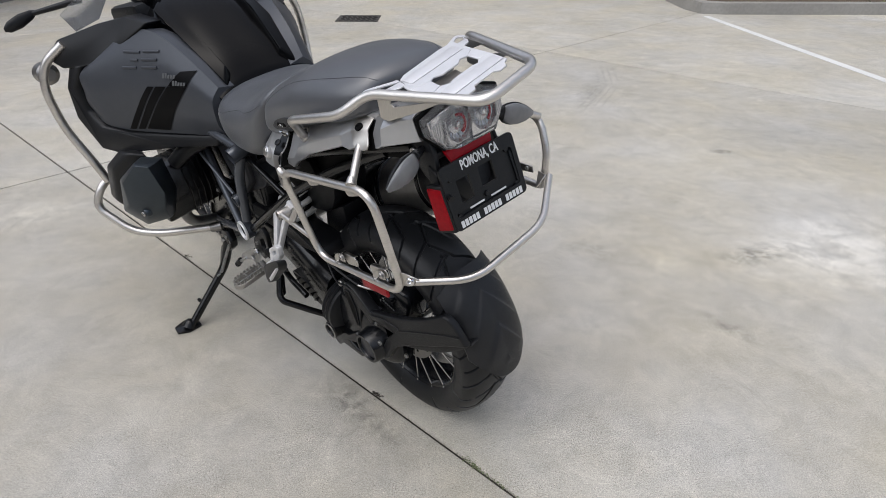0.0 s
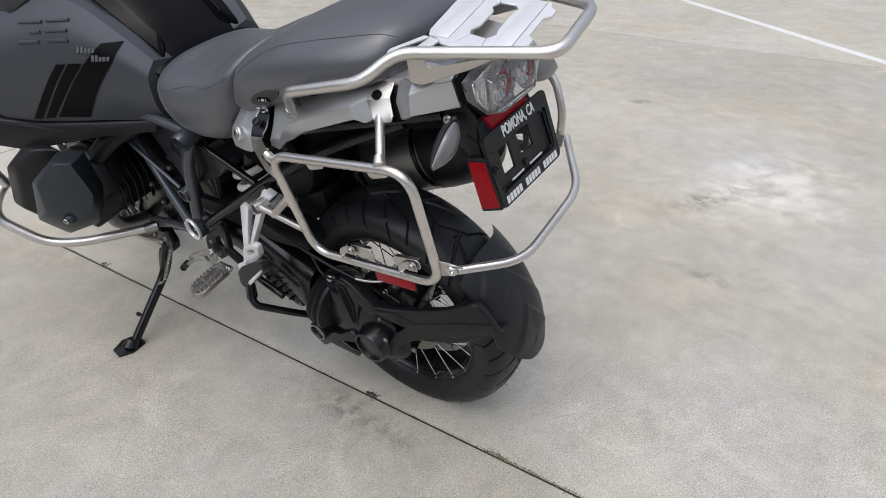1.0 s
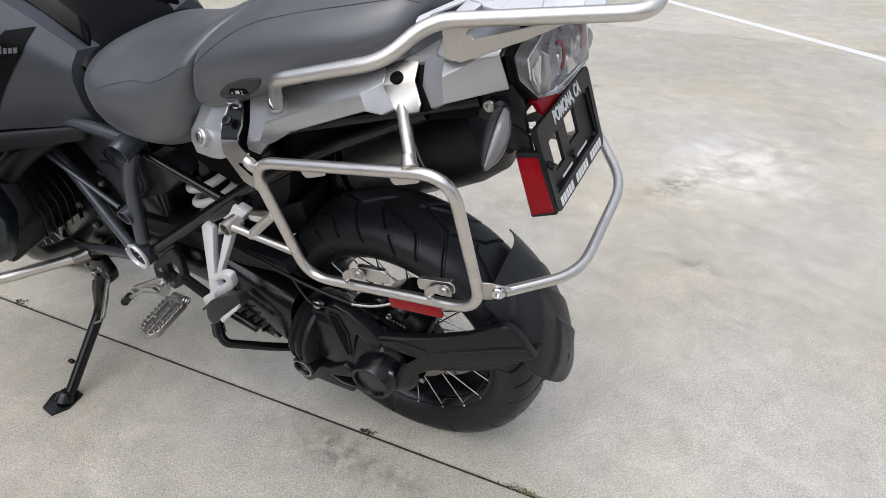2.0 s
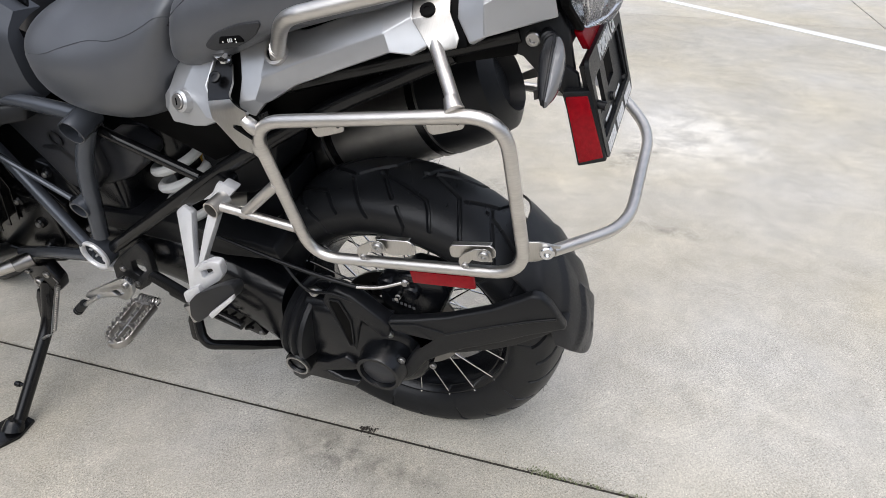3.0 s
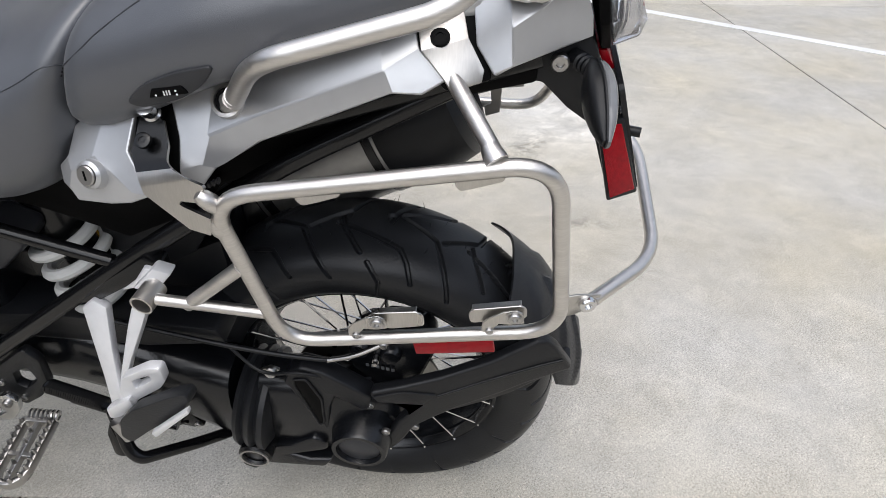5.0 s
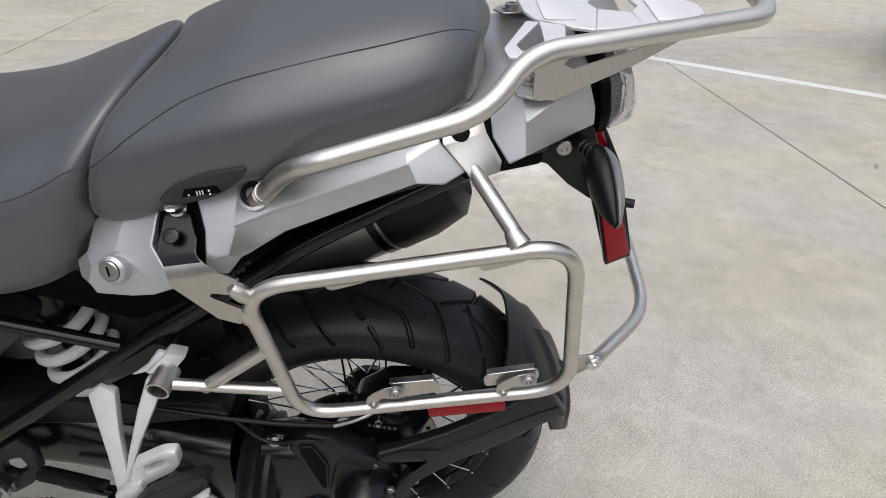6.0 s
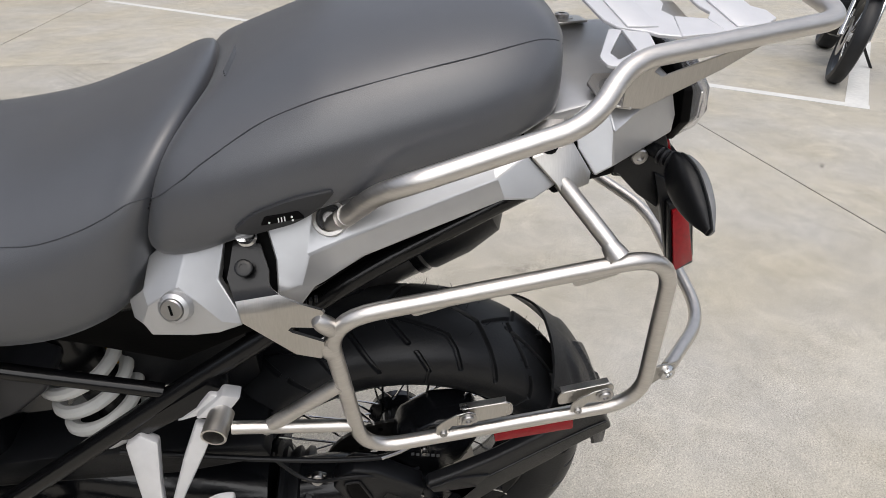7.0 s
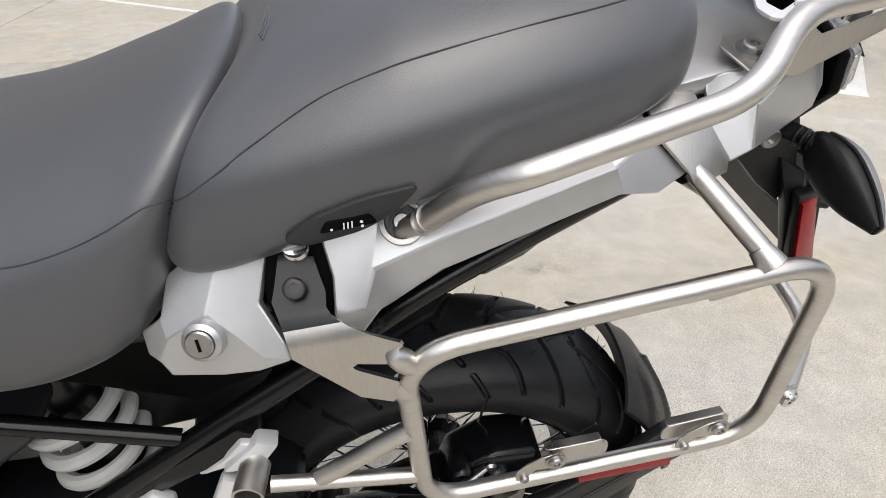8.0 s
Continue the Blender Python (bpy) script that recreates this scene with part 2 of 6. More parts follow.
def rounded(points, fillet, steps=6, closed=False):
    """A polyline with its corners rounded."""
    pts = [V(p) for p in points]
    out, n = [], len(pts)
    for i, p in enumerate(pts):
        if not closed and i in (0, n - 1):
            out.append(p)
            continue
        a, c = pts[i - 1], pts[(i + 1) % n]
        da, dc = (a - p), (c - p)
        f = min(fillet, da.length * 0.48, dc.length * 0.48)
        p0, p1 = p + da.normalized() * f, p + dc.normalized() * f
        for k in range(steps + 1):
            s = k / steps
            out.append(p0 * (1 - s) ** 2 + p * 2 * s * (1 - s) + p1 * s ** 2)
    return out


def tube_into(bm, points, r, fillet=0.04, n=14, closed=False, squash=None, steps=6):
    """Sweeps a round section along a rounded polyline. r: a number, or one for each end."""
    pts = rounded(points, fillet, steps, closed)
    m = len(pts)
    r0, r1 = (r, r) if not isinstance(r, tuple) else r
    tan = []
    for i in range(m):
        a = pts[i - 1] if (i or closed) else pts[0]
        c = pts[(i + 1) % m] if (i < m - 1 or closed) else pts[-1]
        tan.append((c - a).normalized())
    up = V((0, 0, 1)) if abs(tan[0].z) < 0.9 else V((1, 0, 0))
    side = tan[0].cross(up).normalized()
    rings = []
    for i, p in enumerate(pts):
        side = (side - tan[i] * side.dot(tan[i])).normalized()
        top = side.cross(tan[i])
        rad = r0 + (r1 - r0) * i / max(1, m - 1)
        rings.append([bm.verts.new(p + (side * math.cos(2 * math.pi * k / n) + top * math.sin(2 * math.pi * k / n)) * rad) for k in range(n)])
    for i in range(m if closed else m - 1):
        a, c = rings[i], rings[(i + 1) % m]
        off = 0
        if closed and i == m - 1:
            off = min(range(n), key=lambda s: (a[0].co - c[s].co).length)
        for k in range(n):
            bm.faces.new((a[k], a[(k + 1) % n], c[(k + 1 + off) % n], c[(k + off) % n]))
    if not closed:
        bm.faces.new(rings[0][::-1])
        bm.faces.new(rings[-1])
    return bm


def tube(points, r, fillet=0.04, n=14, closed=False, steps=6):
    return tube_into(bmesh.new(), points, r, fillet, n, closed, None, steps)


def hollow(a, b, r, wall=0.003, n=22):
    """An open length of pipe from a to b."""
    a, b = V(a), V(b)
    return lathe([(r - wall, 0), (r, 0), (r, (b - a).length), (r - wall, (b - a).length)], a, b - a, n, True)


def lathe(profile, origin, axis, n=32, closed=False, bm=None):
    """Turns (radius, height) points round an axis."""
    bm = bm or bmesh.new()
    q = V((0, 0, 1)).rotation_difference(V(axis).normalized())
    o = V(origin)
    rings = []
    for r, h in profile:
        if r < 1e-6:
            rings.append([bm.verts.new(o + q @ V((0, 0, h)))])
        else:
            rings.append([bm.verts.new(o + q @ V((r * math.cos(2 * math.pi * k / n), r * math.sin(2 * math.pi * k / n), h))) for k in range(n)])
    pairs = list(zip(rings, rings[1:])) + ([(rings[-1], rings[0])] if closed else [])
    for a, c in pairs:
        for k in range(n):
            j = (k + 1) % n
            if len(a) == 1 and len(c) == 1:
                continue
            if len(a) == 1:
                bm.faces.new((a[0], c[j], c[k]))
            elif len(c) == 1:
                bm.faces.new((a[k], a[j], c[0]))
            else:
                bm.faces.new((a[k], a[j], c[j], c[k]))
    if not closed:
        for ring, flip in ((rings[0], True), (rings[-1], False)):
            if len(ring) > 2:
                bm.faces.new(ring[::-1] if flip else ring)
    return bm


def bevelled(bm, width, segments=2, angle=30.0):
    if width <= 0:
        return bm
    bm.normal_update()
    bmesh.ops.recalc_face_normals(bm, faces=bm.faces)
    edges = [e for e in bm.edges if len(e.link_faces) == 2 and e.calc_face_angle(0) > radians(angle)]
    bmesh.ops.bevel(bm, geom=edges, offset=width, segments=segments, profile=0.5, affect="EDGES", clamp_overlap=True)
    return bm


def slab_into(bm, pts, back, bevel=0.0):
    """A plate: an outline of points in space, thickened by the vector back (or one vector a point)."""
    backs = back if isinstance(back, list) else [back] * len(pts)
    a = [bm.verts.new(V(p)) for p in pts]
    c = [bm.verts.new(V(p) + V(d)) for p, d in zip(pts, backs)]
    n = len(pts)
    bm.faces.new(a)
    bm.faces.new(c[::-1])
    for k in range(n):
        bm.faces.new((a[k], c[k], c[(k + 1) % n], a[(k + 1) % n]))
    return bm


def slab(pts, back, bevel=0.003, segments=2):
    bm = slab_into(bmesh.new(), pts, back)
    return bevelled(bm, bevel, segments)


def shell(verts, faces, thick, s=1, bevel=0.002):
    """A folded skin with thickness: named corners and the faces between them; s = -1 for the other side."""
    bm = bmesh.new()
    at = {k: bm.verts.new((p[0], s * p[1], p[2])) for k, p in verts.items()}
    for f in faces:
        bm.faces.new([at[k] for k in (f if s == 1 else f[::-1])])
    bmesh.ops.recalc_face_normals(bm, faces=bm.faces)
    bm.normal_update()
    lean_out = sum((f.normal.y * s for f in bm.faces))
    if lean_out < 0:
        bmesh.ops.reverse_faces(bm, faces=bm.faces)
    bmesh.ops.solidify(bm, geom=list(bm.faces), thickness=thick)
    return bevelled(bm, bevel, 2, 12.0)


def box(c, s, bevel=0.003, rot=None):
    bm = bmesh.new()
    bmesh.ops.create_cube(bm, size=1)
    for v in bm.verts:
        p = V((v.co.x * s[0], v.co.y * s[1], v.co.z * s[2]))
        v.co = (rot @ p if rot else p) + V(c)
    return bevelled(bm, bevel)


def loft(rings, caps=True, bm=None):
    bm = bm or bmesh.new()
    rr = [[bm.verts.new(V(p)) for p in ring] for ring in rings]
    n = len(rr[0])
    for a, c in zip(rr, rr[1:]):
        for k in range(n):
            bm.faces.new((a[k], a[(k + 1) % n], c[(k + 1) % n], c[k]))
    if caps:
        bm.faces.new(rr[0][::-1])
        bm.faces.new(rr[-1])
    return bm


def catmull(rows, per):
    """Points between the given rows of numbers, on a smooth curve through them."""
    a = [np.array(r, float) for r in rows]
    a = [2 * a[0] - a[1], *a, 2 * a[-1] - a[-2]]
    out = []
    for i in range(1, len(a) - 2):
        for k in range(per):
            t = k / per
            p0, p1, p2, p3 = a[i - 1:i + 3]
            out.append(0.5 * (2 * p1 + (p2 - p0) * t + (2 * p0 - 5 * p1 + 4 * p2 - p3) * t * t + (3 * p1 - p0 - 3 * p2 + p3) * t ** 3))
    out.append(a[-2])
    return out


def mirror(bm):
    """The same part for the other side of the machine."""
    for v in bm.verts:
        v.co.y = -v.co.y
    bmesh.ops.reverse_faces(bm, faces=bm.faces)
    return bm


def bolt(at, axis, r, parent, name="bolt", mat=None, high=0.6):
    bm = lathe([(0, r * high * 0.45), (r * 0.45, r * high * 0.45), (r * 0.45, r * high), (r * 0.85, r * high), (r, r * high * 0.7), (r, -r * 0.3), (0, -r * 0.3)], at, axis, 14)
    return part(name, bm, mat or bolt_steel, parent)


def lettering(text, size, mat, parent, origin, right, up, depth=0.0006, name="lettering", bold=0.0, shear=0.0, fit=None):
    """Raised letters in the built-in font as one mesh. fit: the length to which the words are set."""
    cu = bpy.data.curves.new(name, "FONT")
    cu.body, cu.size, cu.extrude, cu.offset, cu.shear = text, size, depth, bold, shear
    cu.align_x, cu.align_y, cu.resolution_u = "CENTER", "CENTER", 3
    tmp = new("letters", cu)
    me = bpy.data.meshes.new_from_object(tmp.evaluated_get(bpy.context.evaluated_depsgraph_get()))
    bpy.data.objects.remove(tmp)
    bpy.data.curves.remove(cu)
    r, u = V(right).normalized(), V(up)
    u = (u - r * u.dot(r)).normalized()
    nrm = r.cross(u)
    xs = [v.co.x for v in me.vertices]
    wide = fit / (max(xs) - min(xs)) if fit else 1.0
    for v in me.vertices:
        v.co = (V(origin) + r * v.co.x * wide + u * v.co.y + nrm * v.co.z) * K
    me.materials.clear()
    me.materials.append(mat)
    me.name = name
    ob = new(name, me)
    ob.parent = parent
    return ob


def thing(name, at, label, category, group="", turn=None):
    ob = new(name)
    ob.matrix_world = turn if turn is not None else Matrix.Translation(at)
    return tagged(ob, label, category, group)


# ---- ground ----
SLAB_U, SLAB_V = V((0.740, -0.672, 0)), V((0.672, 0.740, 0))
U_LINES = [-3.83 + 4.98 * k for k in range(-7, 8)]
V_LINES = [0.975 + 4.74 * k for k in range(-6, 8)]


def flat(name, pts, z, mat, parent=None, label="", thick=0.0):
    bm = bmesh.new()
    if thick:
        slab_into(bm, [(x, y, z) for x, y in pts], V((0, 0, -thick)))
    else:
        bm.faces.new([bm.verts.new((x, y, z)) for x, y in pts])
    return part(name, bm, mat, parent, label, unit=1.0)


ground = flat("ground", [(-1500, -1500), (1500, -1500), (1500, 1500), (-1500, 1500)], -0.007, joint_mat)
tagged(ground, "pale weathered concrete yard in large slabs", "ground", kind="structure")
GAP = 0.0048
for i in range(len(U_LINES) - 1):
    for j in range(len(V_LINES) - 1):
        u0, u1, v0, v1 = U_LINES[i] + GAP, U_LINES[i + 1] - GAP, V_LINES[j] + GAP, V_LINES[j + 1] - GAP
        corners = [SLAB_U * u + SLAB_V * v for u, v in ((u0, v0), (u1, v0), (u1, v1), (u0, v1))]
        bm = bmesh.new()
        slab_into(bm, [(p.x, p.y, 0.0) for p in corners], V((0, 0, -0.03)))
        top = [e for e in bm.edges if all(abs(v.co.z) < 1e-6 for v in e.verts)]
        bmesh.ops.bevel(bm, geom=top, offset=0.0025, segments=2, profile=0.5, affect="EDGES")
        part("concrete_slab", bm, concrete, ground, unit=1.0)

# ---- motorcycle ----
bike = thing("motorcycle", (0, 0, 0), "black and grey adventure motorcycle leaning on its side stand", "motorcycle",
             turn=pose(0.0273, 1.5074, 0, -9.7, 0, 133.6))

# -- wheels --
AXLE = V((0.007, -0.010, 0.329))
GUARD = V((-0.004, -0.010, 0.318))  # the splash guard is drawn about this point


# groove lines of the tread, for one pitch of 36 degrees: (degrees round the wheel, degrees across the section)
GROOVES = [[(85.5, 8), (103.2, 34), (105.5, 49), (108, 76)], [(101, -11), (111.8, 11), (115.1, 38), (120.3, 82)], [(122.2, -1), (124, 18), (128.6, 45)], [(131, 57), (134.8, 84)]]
GROOVES += [[(a + 13, -b) for a, b in line] for line in GROOVES[:4]]


def treaded_tyre(c, R, half, prof):
    """The tyre's skin as one sheet of rings, with the grooves cut into the tread."""
    per, pitches = 124, 10
    across = np.radians(np.linspace(-86, 86, 150))
    th, cr = np.meshgrid(np.radians(36.0 * np.arange(per) / per), across, indexing="ij")
    near = np.full(th.shape, 9.0)
    for line in GROOVES:
        for (a0, b0), (a1, b1) in zip(line, line[1:]):
            for turn in range(-5, 1):
                p0 = np.array((math.radians(a0 + 36 * turn) * 0.325, math.radians(b0) * 0.080))
                p1 = np.array((math.radians(a1 + 36 * turn) * 0.325, math.radians(b1) * 0.080))
                d = p1 - p0
                px, py = th * 0.325 - p0[0], cr * 0.080 - p0[1]
                f = np.clip((px * d[0] + py * d[1]) / (d @ d), 0, 1)
                near = np.minimum(near, np.hypot(px - f * d[0], py - f * d[1]))
    k = np.clip((0.0044 - near) / 0.0020, 0, 1)
    k = k * k * (3 - 2 * k)
    depth = -0.0062 * k
    lower = [p for p in prof if abs(p[1]) >= 0.6 * half and p[0] < R - 0.06]
    inner_l, inner_r = [p for p in lower if p[1] < 0], [p for p in lower if p[1] > 0]
    bm = bmesh.new()
    rings = []
    for q in range(per * pitches):
        ang = 2 * math.pi * q / (per * pitches)
        ca, sa = math.cos(ang), math.sin(ang)
        sec = list(inner_l)
        for m, a in enumerate(across):
            h = depth[q % per, m]
            sec.append((R - 0.058 + 0.058 * math.cos(a) ** 0.8 + h * math.cos(a), half * math.sin(a) + h * math.sin(a)))
        sec += inner_r
        rings.append([bm.verts.new((c.x + r * ca, c.y + y, c.z + r * sa)) for r, y in sec])
    n = len(rings[0])
    for r0, r1 in zip(rings, rings[1:] + rings[:1]):
        for m in range(n - 1):
            bm.faces.new((r0[m], r0[m + 1], r1[m + 1], r1[m]))
        bm.faces.new((r0[n - 1], r0[0], r1[0], r1[n - 1]))
    return bm


def wheel(name, centre, R, W, rim_r, spokes, label, grooves=True):
    c = V(centre)
    # tyre: a rounded section with flat side walls
    prof = []
    half = W / 2
    for k in range(-9, 10):
        a = radians(k * 10)
        prof.append((R - 0.058 + 0.058 * math.cos(a) ** 0.8, half * math.sin(a)))
    inner = rim_r - 0.006
    prof = [(inner, -half * 0.62), (rim_r + 0.004, -half * 0.80), (rim_r + 0.025, -half * 0.97)] + prof[1:-1] + [(rim_r + 0.025, half * 0.97), (rim_r + 0.004, half * 0.80), (inner, half * 0.62)]
    rim_prof = [(rim_r - 0.004, -half * 0.74), (rim_r + 0.006, -half * 0.74), (rim_r + 0.006, -half * 0.66), (rim_r - 0.016, -half * 0.60), (rim_r - 0.024, -half * 0.3), (rim_r - 0.034, 0),
                (rim_r - 0.024, half * 0.3), (rim_r - 0.016, half * 0.60), (rim_r + 0.006, half * 0.66), (rim_r + 0.006, half * 0.74), (rim_r - 0.004, half * 0.74),
                (rim_r - 0.014, half * 0.62), (rim_r - 0.030, half * 0.28), (rim_r - 0.042, 0), (rim_r - 0.030, -half * 0.28), (rim_r - 0.014, -half * 0.62)]
    rim = part(name, lathe(rim_prof, c, (0, 1, 0), 72, True), alloy_black, bike, label)
    part("tyre", treaded_tyre(c, R + 0.002, half, prof) if grooves else lathe(prof, c, (0, 1, 0), 96, True), rubber, rim, "black dual-sport tyre with slanted grooves", angle=32)
    # hub and disc
    part("hub", lathe([(0.0, -0.07), (0.05, -0.07), (0.055, -0.055), (0.034, -0.045), (0.03, 0.045), (0.055, 0.055), (0.05, 0.07), (0, 0.07)], c, (0, 1, 0), 32), alloy_black, rim)
    for k in range(spokes):
        a = 2 * math.pi * k / spokes + 0.05
        sgn = 1 if k % 2 else -1
        tw = radians(26) * (1 if (k // 2) % 2 else -1)
        p0 = c + V((0.05 * math.cos(a + tw), sgn * 0.05, 0.05 * math.sin(a + tw)))
        p1 = c + V(((rim_r - 0.001) * math.cos(a), sgn * half * 0.70, (rim_r - 0.001) * math.sin(a)))
        part("spoke", tube([p0, p1], 0.0021, n=6), chrome, rim)
        part("spoke_nipple", lathe([(0, 0), (0.004, 0), (0.004, 0.006), (0, 0.007)], p1, (math.cos(a), sgn * 0.5, math.sin(a)), 8), chrome, rim)
    return rim


rear_wheel = wheel("rear_wheel", AXLE, 0.343, 0.186, 0.240, 40, "black wire-spoked rear wheel")
front_wheel = wheel("front_wheel", (1.555, 0, 0.325), 0.335, 0.125, 0.258, 40, "black wire-spoked front wheel behind the engine")
disc = part("brake_disc", lathe([(0.075, -0.003), (0.137, -0.003), (0.137, 0.003), (0.075, 0.003)], AXLE + V((0, 0.062, 0)), (0, 1, 0), 60, True), disc_steel, rear_wheel)
for k in range(24):
    a = 2 * math.pi * k / 24
    rr = 0.095 + 0.028 * (k % 3) / 2
    part("vent_hole", lathe([(0, -0.0045), (0.0045, -0.0045), (0.0045, 0.0045), (0, 0.0045)], AXLE + V((rr * math.cos(a), 0.062, rr * math.sin(a))), (0, 1, 0), 8), deep, rear_wheel)

# -- final drive and swing arm --
swing = part("swing_arm", loft([[(x, y + ry * math.copysign(abs(math.cos(a)) ** 0.7, math.cos(a)), z + rz * math.copysign(abs(math.sin(a)) ** 0.7, math.sin(a)))
                                 for a in [2 * math.pi * k / 20 for k in range(20)]]
                                for x, y, z, ry, rz in catmull([(0.66, 0.10, 0.47, 0.055, 0.085), (0.5, 0.105, 0.445, 0.05, 0.08), (0.35, 0.11, 0.40, 0.055, 0.085), (0.22, 0.115, 0.345, 0.06, 0.10)], 4)]),
             alloy_black, bike, "black swing arm with the drive shaft inside")
part("swing_cover", slab([(0.66, 0.15, 0.555), (0.50, 0.155, 0.575), (0.21, 0.15, 0.562), (0.20, 0.15, 0.53), (0.33, 0.155, 0.515), (0.66, 0.155, 0.515)], V((0, -0.09, 0)), 0.006), plastic, bike)
part("rubber_boot", lathe([(0.07, -0.03), (0.088, -0.026), (0.092, -0.018), (0.084, -0.012), (0.092, -0.004), (0.095, 0.004), (0.086, 0.010), (0.094, 0.018), (0.093, 0.027), (0.07, 0.034)],
                          (0.188, 0.118, 0.345), (-1, 0.02, -0.12), 32), rubber, bike)
fd = part("final_drive", loft([[(x, y + ry * math.copysign(abs(math.cos(a)) ** 0.75, math.cos(a)), z + rz * math.copysign(abs(math.sin(a)) ** 0.75, math.sin(a)))
                                for a in [2 * math.pi * k / 24 for k in range(24)]]
                               for x, y, z, ry, rz in catmull([(0.17, 0.118, 0.345, 0.055, 0.095), (0.11, 0.118, 0.345, 0.055, 0.10), (0.05, 0.115, 0.33, 0.052, 0.105), (-0.01, 0.11, 0.315, 0.05, 0.098), (-0.06, 0.105, 0.31, 0.04, 0.07), (-0.082, 0.105, 0.31, 0.02, 0.03)], 4)]),
          alloy_black, bike, "black cast final drive housing")
part("axle_cap", lathe([(0.066, -0.090), (0.062, -0.050), (0.052, -0.020), (0.049, 0.0), (0.047, 0.004), (0.040, 0.004), (0.038, -0.004), (0.020, -0.005), (0, -0.005)], (-0.001, 0.196, 0.320), (0, 1, 0), 48), alloy_black, fd)
part("axle_disc", lathe([(0.036, -0.002), (0.036, 0.001), (0.033, 0.003), (0, 0.004)], (-0.001, 0.191, 0.320), (0, 1, 0), 40), satin, fd)
part("strut_eye", lathe([(0.030, -0.06), (0.030, 0.008), (0.026, 0.012), (0.023, 0.006), (0, 0.006)], (0.188, 0.198, 0.287), (0, 1, 0), 32), frame_black, fd)
part("eye_ring", lathe([(0.0225, 0), (0.0265, 0), (0.0265, 0.004), (0.0225, 0.004)], (0.188, 0.208, 0.287), (0, 1, 0), 32, True), bolt_steel, fd)
part("drive_rib", slab([(0.233, 0.180, 0.260), (0.188, 0.180, 0.278), (0.133, 0.180, 0.284), (0.085, 0.180, 0.319), (0.063, 0.180, 0.304), (0.063, 0.180, 0.281), (0.138, 0.180, 0.250), (0.104, 0.180, 0.238), (0.059, 0.180, 0.244), (0.077, 0.180, 0.217), (0.187, 0.180, 0.212), (0.217, 0.180, 0.183), (0.241, 0.180, 0.196)], V((0, -0.045, 0)), 0.007, 3), alloy_black, fd)

arch = part("drive_cover", slab([(0.115, 0.168, 0.463), (0.103, 0.168, 0.491), (0.081, 0.168, 0.506), (0.048, 0.168, 0.497), (-0.027, 0.168, 0.438), (-0.021, 0.168, 0.406), (-0.008, 0.168, 0.399), (0.015, 0.168, 0.420), (0.033, 0.168, 0.433), (0.044, 0.168, 0.405), (0.059, 0.168, 0.314), (0.067, 0.168, 0.319), (0.107, 0.168, 0.448)], V((0, -0.035, 0)), 0.006, 3), plastic, fd, "black plastic drive cover")
# no real depth: a near-black plate paints the shade inside the cover's hollow
part("cover_hollow", slab([(0.097, 0.170, 0.477), (0.074, 0.170, 0.479), (0.056, 0.170, 0.427), (0.061, 0.170, 0.357), (0.070, 0.170, 0.349), (0.096, 0.170, 0.457)], V((0, -0.004, 0)), 0.0015), deep, arch)
part("hollow_rim", tube([(0.097, 0.170, 0.477), (0.074, 0.170, 0.479), (0.056, 0.170, 0.427), (0.061, 0.170, 0.357), (0.070, 0.170, 0.349), (0.096, 0.170, 0.457)], 0.0022, 0.006, 8, True), plastic, arch)
for p in ((-0.0205, 0.158, 0.404), (-0.0476, 0.176, 0.356), (-0.088, 0.122, 0.290)):
    bolt(p, (0, 1, 0), 0.0075, fd)

# -- brake caliper, hose, sensor lead --
cal = part("brake_caliper", slab([(0.022, 0.110, 0.440), (0.008, 0.112, 0.492), (-0.045, 0.112, 0.530), (-0.112, 0.108, 0.523), (-0.128, 0.105, 0.486), (-0.100, 0.105, 0.408), (-0.054, 0.105, 0.380), (-0.010, 0.108, 0.394)], V((0, -0.075, 0)), 0.012, 3), alloy_black, bike, "black brake caliper")
for p in ((-0.005, 0.112, 0.50), (-0.055, 0.112, 0.49)):
    part("caliper_boss", lathe([(0, 0.012), (0.014, 0.012), (0.018, 0.006), (0.018, -0.02), (0, -0.02)], p, (0, 1, 0), 20), alloy_black, cal)
for q in range(6):
    part("caliper_mark", box((-0.012 - 0.0085 * q, 0.1115, 0.452 - 0.002 * q), (0.0055, 0.0014, 0.007), 0.0004), grey_text, cal)
part("bleed_screw", lathe([(0, 0.02), (0.004, 0.02), (0.004, 0.012), (0.006, 0.012), (0.006, 0), (0, 0)], (-0.03, 0.112, 0.475), (0, 1, 0.2), 10), bolt_steel, cal)
part("brake_hose", tube([(0.40, 0.155, 0.58), (0.22, 0.16, 0.545), (0.12, 0.16, 0.527), (0.03, 0.15, 0.507), (-0.02, 0.12, 0.502), (-0.045, 0.108, 0.515)], 0.0042, 0.05, 10), plastic, bike)
part("hose_fitting", tube([(0.04, 0.152, 0.510), (0.0, 0.135, 0.503), (-0.045, 0.112, 0.512)], 0.0042, 0.03, 10), bolt_steel, bike)
part("banjo_bolt", lathe([(0, 0.008), (0.006, 0.008), (0.009, 0.004), (0.009, -0.01), (0, -0.01)], (-0.045, 0.112, 0.512), (0, 1, 0), 12), bolt_steel, bike)
part("sensor_lead", tube([(0.20, 0.15, 0.53), (0.15, 0.165, 0.475), (0.08, 0.175, 0.505), (0.03, 0.16, 0.47), (-0.02, 0.13, 0.44)], 0.003, 0.05, 8), plastic, bike)
bolt((0.139, 0.153, 0.469), (0, 1, 0.3), 0.010, bike)
